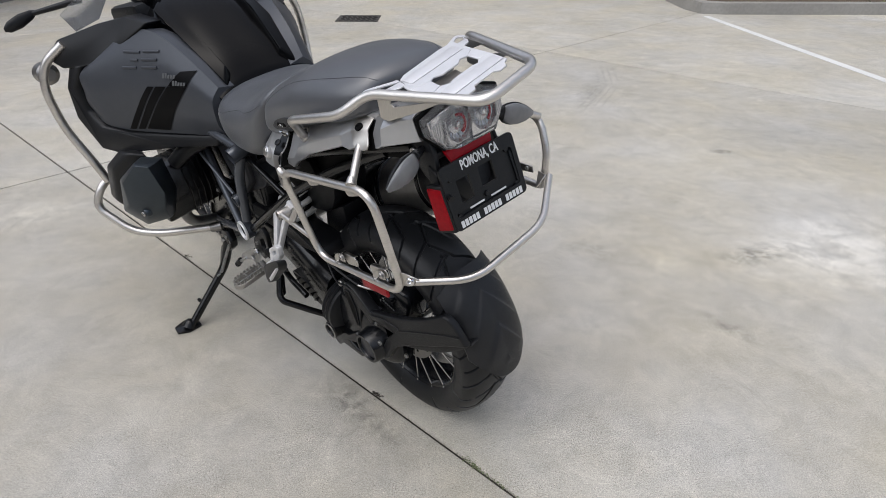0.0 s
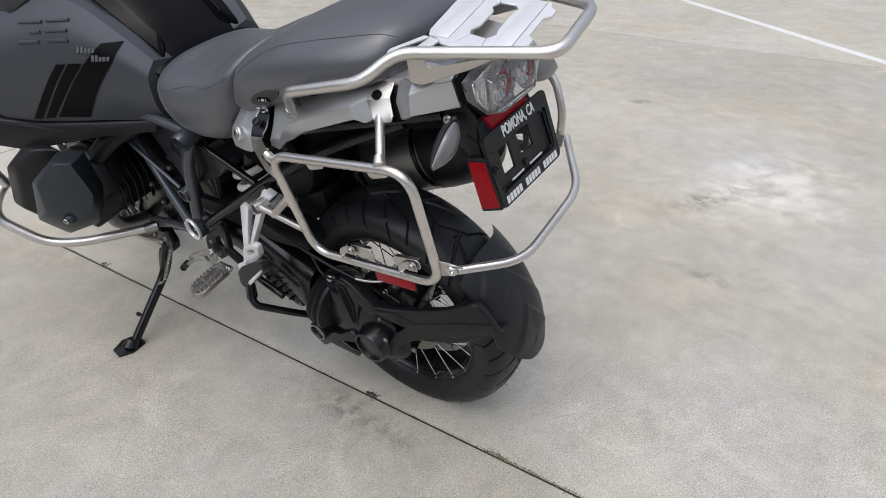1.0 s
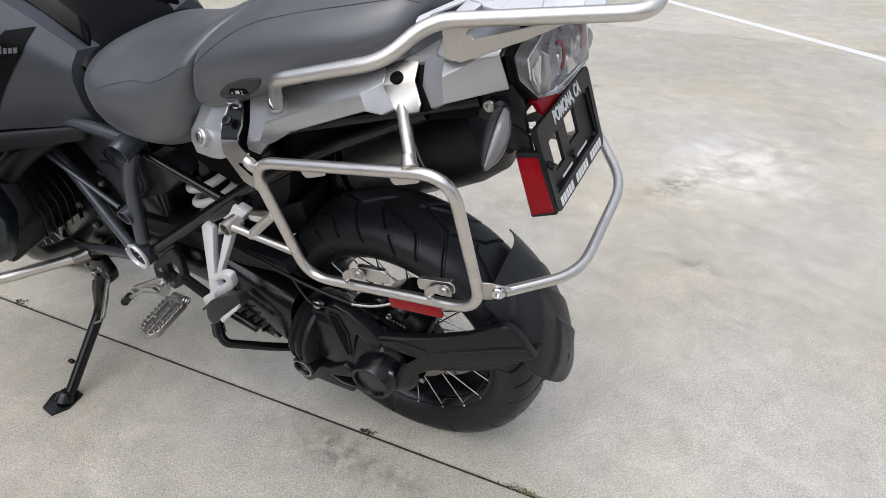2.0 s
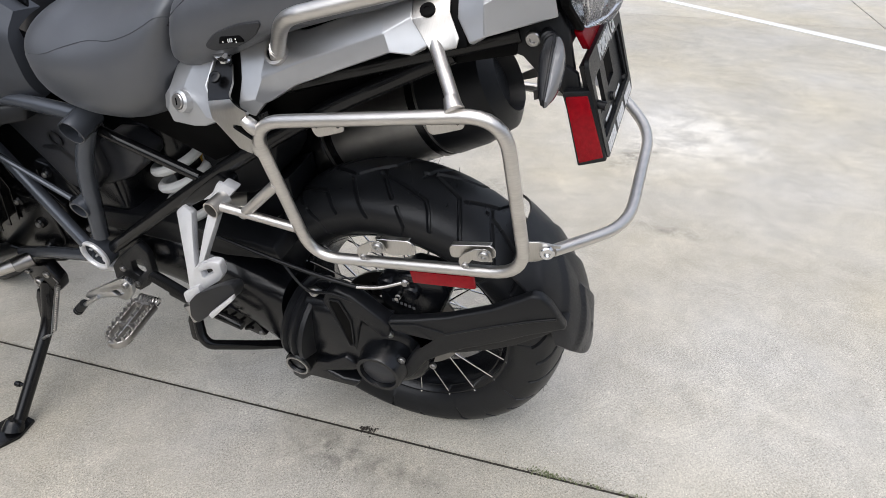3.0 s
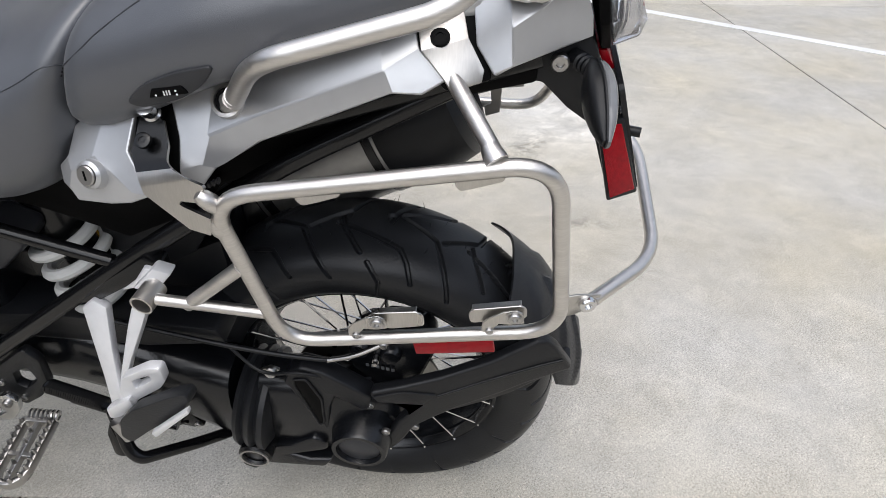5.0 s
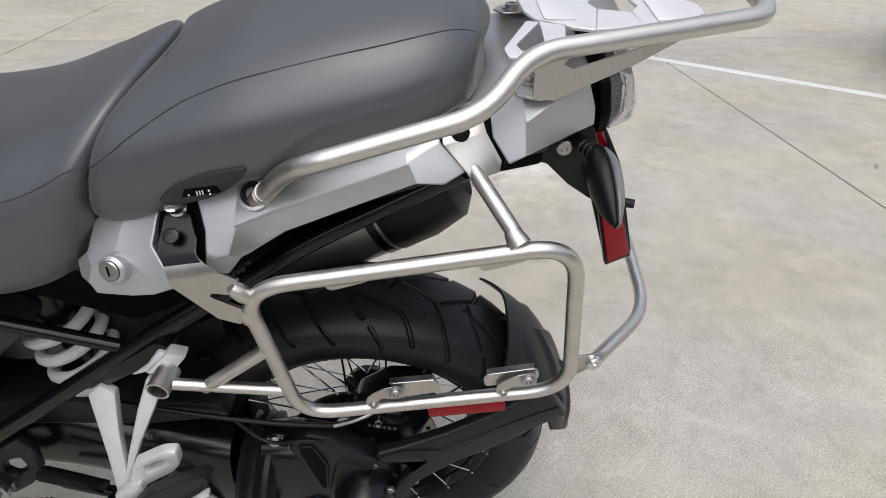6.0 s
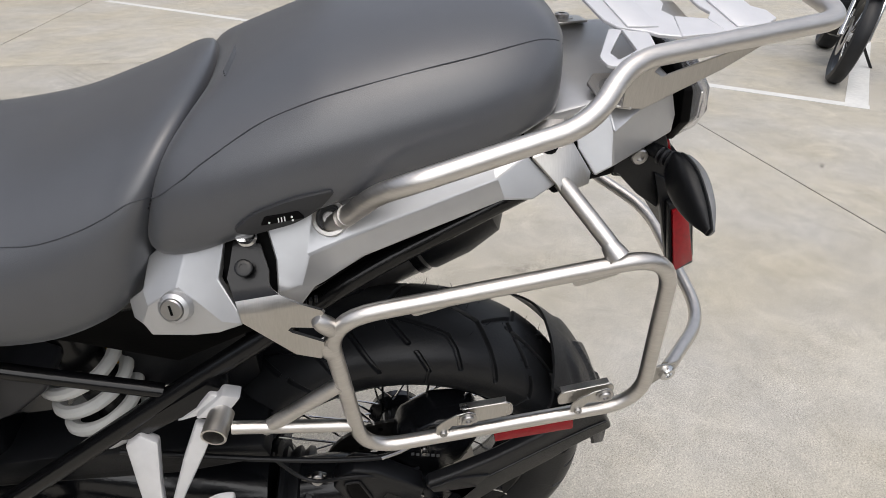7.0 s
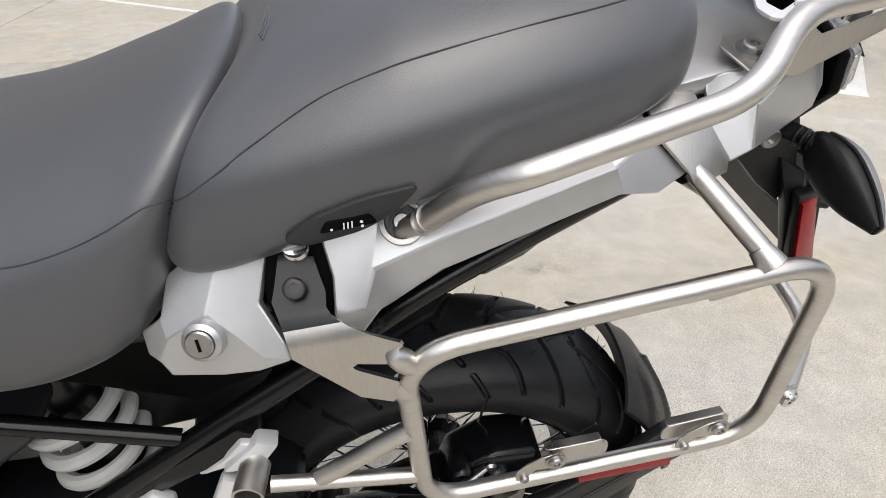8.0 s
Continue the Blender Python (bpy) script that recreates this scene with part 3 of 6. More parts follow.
part("lead_clip", slab([(0.165, 0.15, 0.462), (0.14, 0.15, 0.478), (0.125, 0.15, 0.470), (0.15, 0.15, 0.452)], V((0, -0.006, 0)), 0.001), bolt_steel, bike)

# -- splash guard: arm and flap --
part("guard_arm", slab([(-0.029, 0.177, 0.465), (-0.079, 0.165, 0.470), (-0.141, 0.151, 0.483), (-0.218, 0.134, 0.511), (-0.288, 0.118, 0.553), (-0.303, 0.115, 0.549), (-0.319, 0.112, 0.532), (-0.351, 0.104, 0.472), (-0.338, 0.107, 0.468), (-0.280, 0.120, 0.446), (-0.236, 0.130, 0.424), (-0.167, 0.146, 0.397), (-0.119, 0.157, 0.370), (-0.094, 0.162, 0.352), (-0.078, 0.166, 0.324), (-0.062, 0.169, 0.299), (-0.047, 0.173, 0.286), (-0.038, 0.175, 0.296), (-0.041, 0.174, 0.324), (-0.070, 0.167, 0.376), (-0.110, 0.159, 0.423), (-0.072, 0.167, 0.433), (-0.041, 0.174, 0.443), (-0.029, 0.177, 0.453)], V((0, -0.022, 0)), 0.007, 3),
     plastic, bike, "black plastic arm that carries the splash guard")
part("arm_facet", slab([(-0.034, 0.180, 0.459), (-0.080, 0.169, 0.462), (-0.133, 0.157, 0.445), (-0.089, 0.167, 0.396), (-0.070, 0.171, 0.381), (-0.110, 0.163, 0.423), (-0.072, 0.171, 0.433), (-0.041, 0.178, 0.443)], V((0, -0.008, 0)), 0.003, 2), plastic, bike)
part("arm_crease", tube([(-0.133, 0.154, 0.438), (-0.221, 0.134, 0.469), (-0.298, 0.117, 0.493), (-0.333, 0.109, 0.500)], 0.0024, 0.02, 8), plastic, bike)
part("guard_lower_rail", slab([(-0.088, 0.145, 0.352), (-0.167, 0.128, 0.368), (-0.215, 0.117, 0.381), (-0.256, 0.108, 0.398), (-0.311, 0.095, 0.432), (-0.351, 0.086, 0.467), (-0.338, 0.089, 0.468), (-0.280, 0.102, 0.446), (-0.236, 0.112, 0.424), (-0.167, 0.128, 0.397), (-0.119, 0.139, 0.370)], V((0, -0.030, 0.006)), 0.004), plastic, bike)


def flap_point(deg, s, lift=0.0):
    """A point of the splash guard: deg up from straight back, s across from -1 to 1."""
    a = radians(deg)
    r = 0.384 + lift - 0.040 * abs(s) ** 2.4
    return GUARD + V((-r * math.cos(a), 0.098 * s, r * math.sin(a)))


def flap():
    """The guard's skin with swept ridges, each rising and then dropping sharply."""
    bm = bmesh.new()
    R_, C_ = 72, 40
    ss = [-1 + 2 * k / C_ for k in range(C_ + 1)]

    def ridge(d, q):
        f = ((d + 21 * abs(q) + 4) % 15.0) / 15.0
        edge = min(1.0, max(0.0, (d - 6) / 6)) * min(1.0, max(0.0, (46 - d) / 6)) * min(1.0, (1.0 - abs(q)) * 5)
        return 0.0062 * (f / 0.88 if f < 0.88 else (1 - f) / 0.12) * edge

    def at(k, q, lift):
        low, high = 1.0 + 14 * abs(q) ** 2.2, 51 - (4.0 * max(0.0, q) ** 2) + 3.0 * max(0.0, -q) ** 3
        d = low + (high - low) * k / R_
        return bm.verts.new(flap_point(d, q, lift + (ridge(d, q) if lift == 0 else 0.0)))

    a, b = [[[at(k, q, lift) for q in ss] for k in range(R_ + 1)] for lift in (0.0, -0.005)]
    for g, flip in ((a, False), (b, True)):
        for r0, r1 in zip(g, g[1:]):
            for q in range(C_):
                f = (r0[q], r0[q + 1], r1[q + 1], r1[q])
                bm.faces.new(f[::-1] if flip else f)
    for i in range(R_):
        for col in (0, C_):
            bm.faces.new((a[i][col], a[i + 1][col], b[i + 1][col], b[i][col]))
    for i in range(C_):
        for row in (0, R_):
            bm.faces.new((a[row][i], a[row][i + 1], b[row][i + 1], b[row][i]))
    return bm
part("splash_guard", flap(), guard_grey, bike, "black ribbed plastic splash guard over the tyre", angle=24)

# -- frame --
part("main_tube", tube([(0.93, 0.17, 0.83), (0.80, 0.185, 0.715), (0.640, 0.215, 0.520)], 0.0135, 0.03), frame_paint, bike, "dark grey steel frame tube")
part("upper_tube", tube([(0.95, 0.17, 0.80), (0.68, 0.195, 0.845), (0.515, 0.185, 0.825)], 0.0145, 0.10), frame_paint, bike)
part("seat_tube", tube([(0.508, 0.185, 0.80), (0.545, 0.198, 0.73), (0.596, 0.205, 0.545)], 0.0165, 0.10), frame_paint, bike)
part("tube_mouth", hollow((0.508, 0.165, 0.820), (0.507, 0.220, 0.808), 0.0245, 0.0022), frame_paint, bike)
part("pivot_knuckle", lathe([(0.026, -0.03), (0.033, -0.03), (0.0345, -0.004), (0.028, -0.004)], (0.622, 0.222, 0.497), (0.05, 1, 0), 40, True), frame_paint, bike)
part("pivot_ring", lathe([(0.028, -0.0038), (0.0345, -0.0038), (0.036, 0.001), (0.0345, 0.005), (0.030, 0.005), (0.028, 0.001)], (0.622, 0.222, 0.497), (0.05, 1, 0), 40, True), cast, bike, "bare aluminium swing arm pivot ring")
pivot = part("pivot_cap", lathe([(0.0, -0.016), (0.010, -0.016), (0.012, -0.012), (0.019, -0.012), (0.021, -0.018), (0.028, -0.020), (0.028, -0.03), (0, -0.03)], (0.622, 0.222, 0.497), (0.05, 1, 0), 40), muffler_steel, bike)
for k in range(8):
    a = radians(45 * k)
    part("cap_rib", box((0.622 + 0.0235 * math.cos(a), 0.207, 0.497 + 0.0235 * math.sin(a)), (0.009, 0.010, 0.004), 0.001, Euler((0, -a, 0)).to_matrix()), cast, pivot)
part("lower_tube", tube([(0.64, 0.205, 0.475), (0.80, 0.205, 0.446), (0.90, 0.205, 0.42)], 0.0135, 0.03), frame_paint, bike)
part("slim_brace", tube([(0.90, 0.205, 0.80), (0.80, 0.208, 0.728), (0.612, 0.212, 0.640)], 0.006, 0.04, 10), frame_paint, bike)
part("brace_ring", hollow((0.590, 0.19, 0.63), (0.590, 0.225, 0.625), 0.020, 0.004), frame_paint, bike)
part("rear_stay", tube([(0.598, 0.195, 0.500), (0.30, 0.175, 0.715), (0.17, 0.160, 0.80), (0.05, 0.13, 0.87), (-0.16, 0.10, 0.97)], 0.0135, 0.10), frame_black, bike, "black rear frame stay")
part("cross_stay", tube([(0.50, 0.170, 0.785), (0.305, 0.170, 0.722)], 0.010, 0.01), frame_black, bike)
bolt((0.603, 0.205, 0.505), (0, 1, 0), 0.013, bike)
part("right_stay", tube([(0.598, -0.195, 0.500), (0.30, -0.175, 0.715), (0.17, -0.160, 0.80), (-0.16, -0.10, 0.97)], 0.0135, 0.10), frame_black, bike)
part("subframe_rail", tube([(0.50, 0.14, 0.84), (0.25, 0.14, 0.86), (0.05, 0.13, 0.925), (-0.25, 0.09, 1.005)], 0.015, 0.08), frame_black, bike)
part("subframe_rail", tube([(0.50, -0.14, 0.84), (0.25, -0.14, 0.86), (0.05, -0.13, 0.925), (-0.25, -0.09, 1.005)], 0.015, 0.08), frame_black, bike)
# the fender's near-black colour includes the shade under the seat
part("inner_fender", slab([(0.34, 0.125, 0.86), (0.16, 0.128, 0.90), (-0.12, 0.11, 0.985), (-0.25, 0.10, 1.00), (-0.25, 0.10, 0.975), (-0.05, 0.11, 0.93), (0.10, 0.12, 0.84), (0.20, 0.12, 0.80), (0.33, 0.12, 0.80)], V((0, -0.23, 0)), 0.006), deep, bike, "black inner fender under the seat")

# battery and side covers between the tubes
part("side_cover", slab([(0.79, 0.165, 0.80), (0.545, 0.17, 0.80), (0.55, 0.17, 0.68), (0.61, 0.175, 0.62), (0.66, 0.175, 0.64), (0.76, 0.165, 0.76)], V((0, -0.05, 0)), 0.010, 3), satin, bike, "black side cover in the frame triangle")
part("cover_rib", slab([(0.70, 0.167, 0.725), (0.63, 0.172, 0.735), (0.59, 0.173, 0.70), (0.60, 0.174, 0.690), (0.635, 0.173, 0.722), (0.70, 0.168, 0.714)], V((0, -0.004, 0)), 0.002), plastic, bike)
bolt((0.575, 0.172, 0.785), (0, 1, 0), 0.013, bike, "rubber_grommet", deep)
part("electronics_cover", slab([(0.555, 0.150, 0.740), (0.535, 0.150, 0.752), (0.487, 0.150, 0.757), (0.446, 0.150, 0.733), (0.452, 0.150, 0.712), (0.505, 0.150, 0.668), (0.60, 0.150, 0.627), (0.605, 0.150, 0.65)], V((0, -0.06, 0)), 0.008, 3), satin, bike, "grey plastic electronics cover")
engine_block = part("gearbox", slab([(1.15, 0.13, 0.76), (0.72, 0.14, 0.76), (0.56, 0.14, 0.66), (0.56, 0.14, 0.45), (0.66, 0.13, 0.38), (0.95, 0.12, 0.34), (1.15, 0.10, 0.42)], V((0, -0.26, 0)), 0.02, 3), alloy_black, bike, "black cast engine and gearbox housing")
part("cover_eye", lathe([(0.012, 0), (0.016, 0), (0.017, 0.003), (0.012, 0.003)], (0.628, 0.172, 0.750), (0, 1, 0), 20, True), plastic, bike)
part("gearbox_rib", slab([(0.78, 0.15, 0.66), (0.70, 0.155, 0.655), (0.665, 0.155, 0.58), (0.66, 0.155, 0.50), (0.70, 0.15, 0.46), (0.78, 0.15, 0.48), (0.80, 0.15, 0.56)], V((0, -0.03, 0)), 0.012, 3), alloy_black, engine_block)
for p in ((0.735, 0.158, 0.64), (0.695, 0.160, 0.575), (0.69, 0.158, 0.505), (0.745, 0.155, 0.49)):
    part("screw_boss", lathe([(0, 0.006), (0.010, 0.006), (0.013, 0), (0.013, -0.02), (0, -0.02)], p, (0, 1, 0), 14), alloy_black, engine_block)
    bolt(V(p) + V((0, 0.006, 0)), (0, 1, 0), 0.006, engine_block)

side = part("engine_cover", slab(rounded([(0.916, 0.180, 0.584), (0.821, 0.180, 0.612), (0.739, 0.180, 0.616), (0.703, 0.180, 0.575), (0.716, 0.180, 0.466), (0.805, 0.180, 0.391), (0.923, 0.180, 0.358), (1.089, 0.180, 0.345)], 0.02, 4, True), V((0, -0.03, 0)), 0.008, 3), frame_black, engine_block, "black engine side cover")
part("cover_web", tube(rounded([(0.915, 0.183, 0.560), (0.842, 0.183, 0.588), (0.776, 0.183, 0.587), (0.750, 0.183, 0.546), (0.762, 0.183, 0.467), (0.826, 0.183, 0.419), (0.911, 0.183, 0.399), (1.031, 0.183, 0.397)], 0.015, 4, True), 0.004, 0.001, 8, True, 1), frame_black, engine_block)
for p in [(0.836, 0.186, 0.567), (0.809, 0.186, 0.510), (0.823, 0.186, 0.442), (0.987, 0.186, 0.376)]:
    part("screw_boss", lathe([(0, 0.004), (0.009, 0.004), (0.012, 0), (0.012, -0.02), (0, -0.02)], p, (0, 1, 0), 16), frame_black, engine_block)
    bolt(V(p) + V((0, 0.004, 0)), (0, 1, 0), 0.006, engine_block)

# rear spring with damper, and the dark panel that hides its upper end
part("damper", tube([(0.405, 0.075, 0.50), (0.475, 0.06, 0.80)], 0.030, 0.01, 20), frame_black, bike, "rear shock absorber")
coil = []
for k in range(150):
    a = k * 0.17
    coil.append(V((0.425, 0.085, 0.560)).lerp(V((0.452, 0.072, 0.705)), k / 149) + V((0.050 * math.cos(a), 0.050 * math.sin(a), -0.011 * math.cos(a))))
part("spring", tube(coil, 0.0098, 0.001, 10, steps=1), spring_white, bike, "white coil spring of the rear shock")
# these panels close the space under the seat, its shade painted in near-black
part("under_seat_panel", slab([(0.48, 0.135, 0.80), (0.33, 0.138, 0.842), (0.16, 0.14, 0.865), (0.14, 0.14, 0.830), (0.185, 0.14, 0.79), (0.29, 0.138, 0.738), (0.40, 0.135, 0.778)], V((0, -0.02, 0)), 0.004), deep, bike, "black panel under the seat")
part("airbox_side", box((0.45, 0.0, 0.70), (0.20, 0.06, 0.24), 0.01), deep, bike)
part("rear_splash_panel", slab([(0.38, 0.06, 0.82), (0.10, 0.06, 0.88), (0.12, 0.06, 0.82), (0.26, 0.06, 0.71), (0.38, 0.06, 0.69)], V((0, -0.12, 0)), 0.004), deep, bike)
part("reservoir", lathe([(0, 0), (0.022, 0), (0.022, 0.05), (0.018, 0.055), (0, 0.055)], (0.432, 0.030, 0.640), (0.2, 0.2, 0.8), 20), gold, bike, "gold shock reservoir cap")

part("lower_mudguard", slab([(0.332, 0.045, 0.606), (0.287, 0.045, 0.620), (0.242, 0.045, 0.643), (0.218, 0.045, 0.654), (0.218, 0.045, 0.595), (0.265, 0.045, 0.547), (0.318, 0.045, 0.510), (0.358, 0.045, 0.518)], V((0, -0.10, 0)), 0.006), plastic, bike, "black lower inner mudguard")
part("hugger_panel", slab([(0.40, 0.06, 0.76), (0.215, 0.06, 0.775), (0.212, 0.06, 0.735), (0.228, 0.06, 0.680), (0.255, 0.06, 0.640), (0.30, 0.06, 0.610), (0.40, 0.06, 0.59)], V((0, -0.12, 0)), 0.006), plastic, bike, "black inner mudguard panel")

# -- pannier frames and rear bar (brushed steel) --
TR = 0.0095
rack = part("pannier_frame", tube([(0.088, 0.253, 0.912), (-0.272, 0.236, 0.966), (-0.302, 0.221, 0.703), (0.060, 0.226, 0.648)], TR, 0.055, 16, True, 8), steel, bike, "brushed steel pannier frame")
part("rack_strut", tube([(-0.162, 0.1685, 1.0135), (-0.212, 0.237, 0.966)], TR * 0.95), steel, rack)
part("weld_saddle", lathe([(0.0092, 0.012), (0.0105, 0.006), (0.0115, 0.001), (0.0125, -0.006), (0, -0.006)], (-0.208, 0.235, 0.968), (0.5, -0.65, 0.55), 18), steel, rack)
def folded(upper, wing, thick, bend, steps=7):
    """A sheet of two flats that share the fold from upper's last two points to wing's first two, bent on a radius."""
    bm = bmesh.new()
    a = [bm.verts.new(p) for p in upper]
    b = [a[-1], a[-2]] + [bm.verts.new(p) for p in wing]
    bm.faces.new(a)
    bm.faces.new(b)
    fold = [ed for ed in bm.edges if len(ed.link_faces) == 2]
    bmesh.ops.recalc_face_normals(bm, faces=bm.faces)
    bmesh.ops.bevel(bm, geom=fold, offset=bend, segments=steps, profile=0.5, affect="EDGES")
    bmesh.ops.recalc_face_normals(bm, faces=bm.faces)
    if sum(f.normal.y for f in bm.faces) < 0:
        bmesh.ops.reverse_faces(bm, faces=bm.faces)
    bmesh.ops.solidify(bm, geom=list(bm.faces), thickness=thick)
    return bm


bracket = part("rack_bracket", folded([(0.144, 0.210, 0.930), (0.144, 0.200, 0.938), (0.152, 0.180, 0.957), (0.179, 0.177, 0.959), (0.183, 0.194, 0.942), (0.186, 0.204, 0.932), (0.177, 0.225, 0.915), (0.138, 0.229, 0.926)], [(0.174, 0.229, 0.892), (0.121, 0.250, 0.863), (0.095, 0.257, 0.862), (0.091, 0.258, 0.870), (0.090, 0.256, 0.885), (0.122, 0.246, 0.891), (0.126, 0.245, 0.894), (0.122, 0.246, 0.899), (0.094, 0.253, 0.903), (0.097, 0.252, 0.911), (0.087, 0.254, 0.924), (0.089, 0.253, 0.927)], 0.004, 0.016), sheet, rack, "bent sheet steel bracket", angle=30)
# the head of the sheet, up to its fold, is black: the seat's dark reflection painted on
bracket.data.materials.append(frame_black)
for poly in bracket.data.polygons:
    if poly.normal.z > 0.70:
        poly.material_index = 1
part("bracket_weld", lathe([(0, 0.017), (0.0062, 0.0155), (0.0094, 0.009), (0.0103, 0.0), (0.0094, -0.009), (0.0062, -0.0155), (0, -0.017)], (0.086, 0.252, 0.905), (0.8, 0.2, 1), 20), steel, rack)
part("lug", lathe([(0, 0.013), (0.0070, 0.012), (0.0100, 0.006), (0.0106, 0.0), (0.0100, -0.006), (0.0070, -0.012), (0, -0.013)], (0.0865, 0.249, 0.868), (0.12, 0.05, 1), 20), steel, rack)
spacer = V((0.165, 0.178, 0.966))
part("spacer", lathe([(0.0075, -0.012), (0.0105, -0.011), (0.0105, -0.004), (0.0085, -0.002), (0.0085, 0.004), (0.0105, 0.005), (0.0105, 0.012), (0, 0.013)], spacer, (0, 0.55, 0.83), 24), chrome, rack)
bolt((0.167, 0.206, 0.947), (0, 0.6, 0.8), 0.0090, rack, mat=frame_black, high=0.22)
part("lower_strut", tube([(0.212, 0.234, 0.724), (0.072, 0.234, 0.712)], TR * 0.85), steel, rack)
part("brace_strut", tube([(0.175, 0.231, 0.714), (0.080, 0.243, 0.802)], TR * 0.95), steel, rack)
part("mount_sleeve", hollow((0.2300, 0.204, 0.716), (0.2345, 0.240, 0.715), 0.0155, 0.0028), steel, rack)
part("sleeve_back", lathe([(0, 0.002), (0.0126, 0.002), (0.0126, 0), (0, 0)], (0.2315, 0.216, 0.7157), (0.12, 1, 0), 20), deep, rack)
for x in (0.235,):
    part("sleeve_strap", slab([(0.262, 0.21, 0.712), (0.225, 0.205, 0.748), (0.205, 0.20, 0.735), (0.225, 0.212, 0.715)], V((0, -0.02, 0)), 0.003), cast, rack)


def hook(dx, dz, tongue):
    """A latch plate with its pivot bolt and tongue on the lower tube."""
    def at(x, y, z):
        return V((x + dx, y, z + dz))
    part("latch_plate", slab([at(x, 0.234, z) for x, z in ((-0.203, 0.712), (-0.204, 0.722), (-0.212, 0.732), (-0.229, 0.744), (-0.244, 0.748), (-0.252, 0.744), (-0.255, 0.726), (-0.238, 0.722), (-0.224, 0.722), (-0.216, 0.710), (-0.210, 0.704), (-0.205, 0.705))], V((0, -0.0025, 0)), 0.0008, 1), sheet, rack)
    part("latch_tongue", slab(rounded([at(x, 0.227, z) for x, z in tongue], 0.006, 3, True), V((0, -0.003, 0)), 0.0008, 1), sheet, rack)
    (x0, z0), (x1, z1) = tongue[0], tongue[1]
    part("tongue_return", slab([at(x0, 0.226, z0), at(x1, 0.226, z1), at(x1, 0.216, z1 - 0.001), at(x0, 0.216, z0 - 0.001)], V((0, 0, -0.002)), 0.0006, 1), sheet, rack)
    bolt(at(-0.243, 0.2345, 0.737), (0, 1, 0), 0.0082, rack)
    part("pivot_washer", lathe([(0.0078, 0), (0.0112, 0), (0.0112, 0.0012), (0.0078, 0.0012)], at(-0.243, 0.2345, 0.737), (0, 1, 0), 20, True), bolt_steel, rack)
    bolt(at(-0.213, 0.2345, 0.709), (0, 1, 0), 0.0050, rack)


hook(0.0, 0.0, [(-0.250, 0.750), (-0.190, 0.737), (-0.186, 0.728), (-0.189, 0.712), (-0.258, 0.728), (-0.257, 0.744)])
hook(0.171, -0.028, [(-0.234, 0.745), (-0.292, 0.754), (-0.301, 0.747), (-0.302, 0.728), (-0.254, 0.717)])
for x0, z0 in ((-0.024, 0.911), (-0.195, 0.942)):
    tab = part("frame_tab", slab(rounded([(x0 + 0.026, 0.236, z0 + 0.004), (x0 - 0.026, 0.234, z0 + 0.012), (x0 - 0.025, 0.234, z0 - 0.004), (x0 + 0.004, 0.232, z0 - 0.016), (x0 + 0.020, 0.232, z0 - 0.021), (x0 + 0.025, 0.233, z0 - 0.014)], 0.005, 3, True), V((0, -0.0025, 0)), 0.0006, 1), sheet, rack)
    for dx, dz in ((0.017, -0.002), (-0.017, 0.003)):
        part("tab_hole", lathe([(0, 0.0004), (0.0024, 0.0004), (0.0024, -0.003), (0, -0.003)], (x0 + dx, 0.2345, z0 + dz), (0, 1, 0), 12), deep, tab)
part("corner_plate", slab([(-0.298, 0.222, 0.765), (-0.318, 0.220, 0.768), (-0.345, 0.205, 0.755), (-0.345, 0.204, 0.738), (-0.315, 0.216, 0.728), (-0.298, 0.220, 0.725)], V((0, -0.003, 0)), 0.001, 1), sheet, rack)
bolt((-0.328, 0.214, 0.749), (-0.3, 1, 0), 0.011, rack, mat=chrome)
part("side_reflector", box((-0.167, 0.214, 0.650), (0.108, 0.008, 0.026), 0.002, Euler((0, radians(9), 0)).to_matrix()), red_plastic, rack, "red side reflector")
bar = part("rear_bar", tube([(-0.335, 0.205, 0.745), (-0.425, 0.112, 0.738), (-0.424, -0.118, 0.764), (-0.318, -0.268, 0.786)], TR * 0.95, 0.05, 16), steel, bike, "brushed steel bar joining the pannier frames")
rrack = part("pannier_frame", tube([(-0.300, -0.272, 0.786), (-0.298, -0.285, 0.84), (-0.262, -0.305, 0.925), (0.05, -0.315, 0.90), (0.085, -0.315, 0.72), (-0.27, -0.30, 0.72)], TR, 0.05, 16, True, 6), steel, bike, "brushed steel pannier frame on the silencer side")
part("rack_strut", tube([(-0.225, -0.13, 1.0), (-0.262, -0.25, 0.955), (-0.262, -0.300, 0.925)], TR * 0.95), steel, rrack)
part("latch_plate", slab([(-0.29, -0.262, 0.795), (-0.325, -0.25, 0.80), (-0.335, -0.215, 0.795), (-0.325, -0.21, 0.78), (-0.30, -0.245, 0.775)], V((0, 0.004, 0.003)), 0.001, 1), sheet, rrack)
part("bracket_plate", slab([(-0.153, -0.285, 0.757), (-0.196, -0.285, 0.782), (-0.245, -0.285, 0.783), (-0.248, -0.285, 0.765), (-0.209, -0.285, 0.760), (-0.207, -0.285, 0.711), (-0.181, -0.285, 0.702), (-0.178, -0.285, 0.723), (-0.191, -0.285, 0.728), (-0.189, -0.285, 0.754), (-0.156, -0.285, 0.743)], V((0, -0.004, 0)), 0.001, 1), disc_steel, rrack)
bolt((-0.229, -0.283, 0.775), (0, 1, 0), 0.006, rrack)

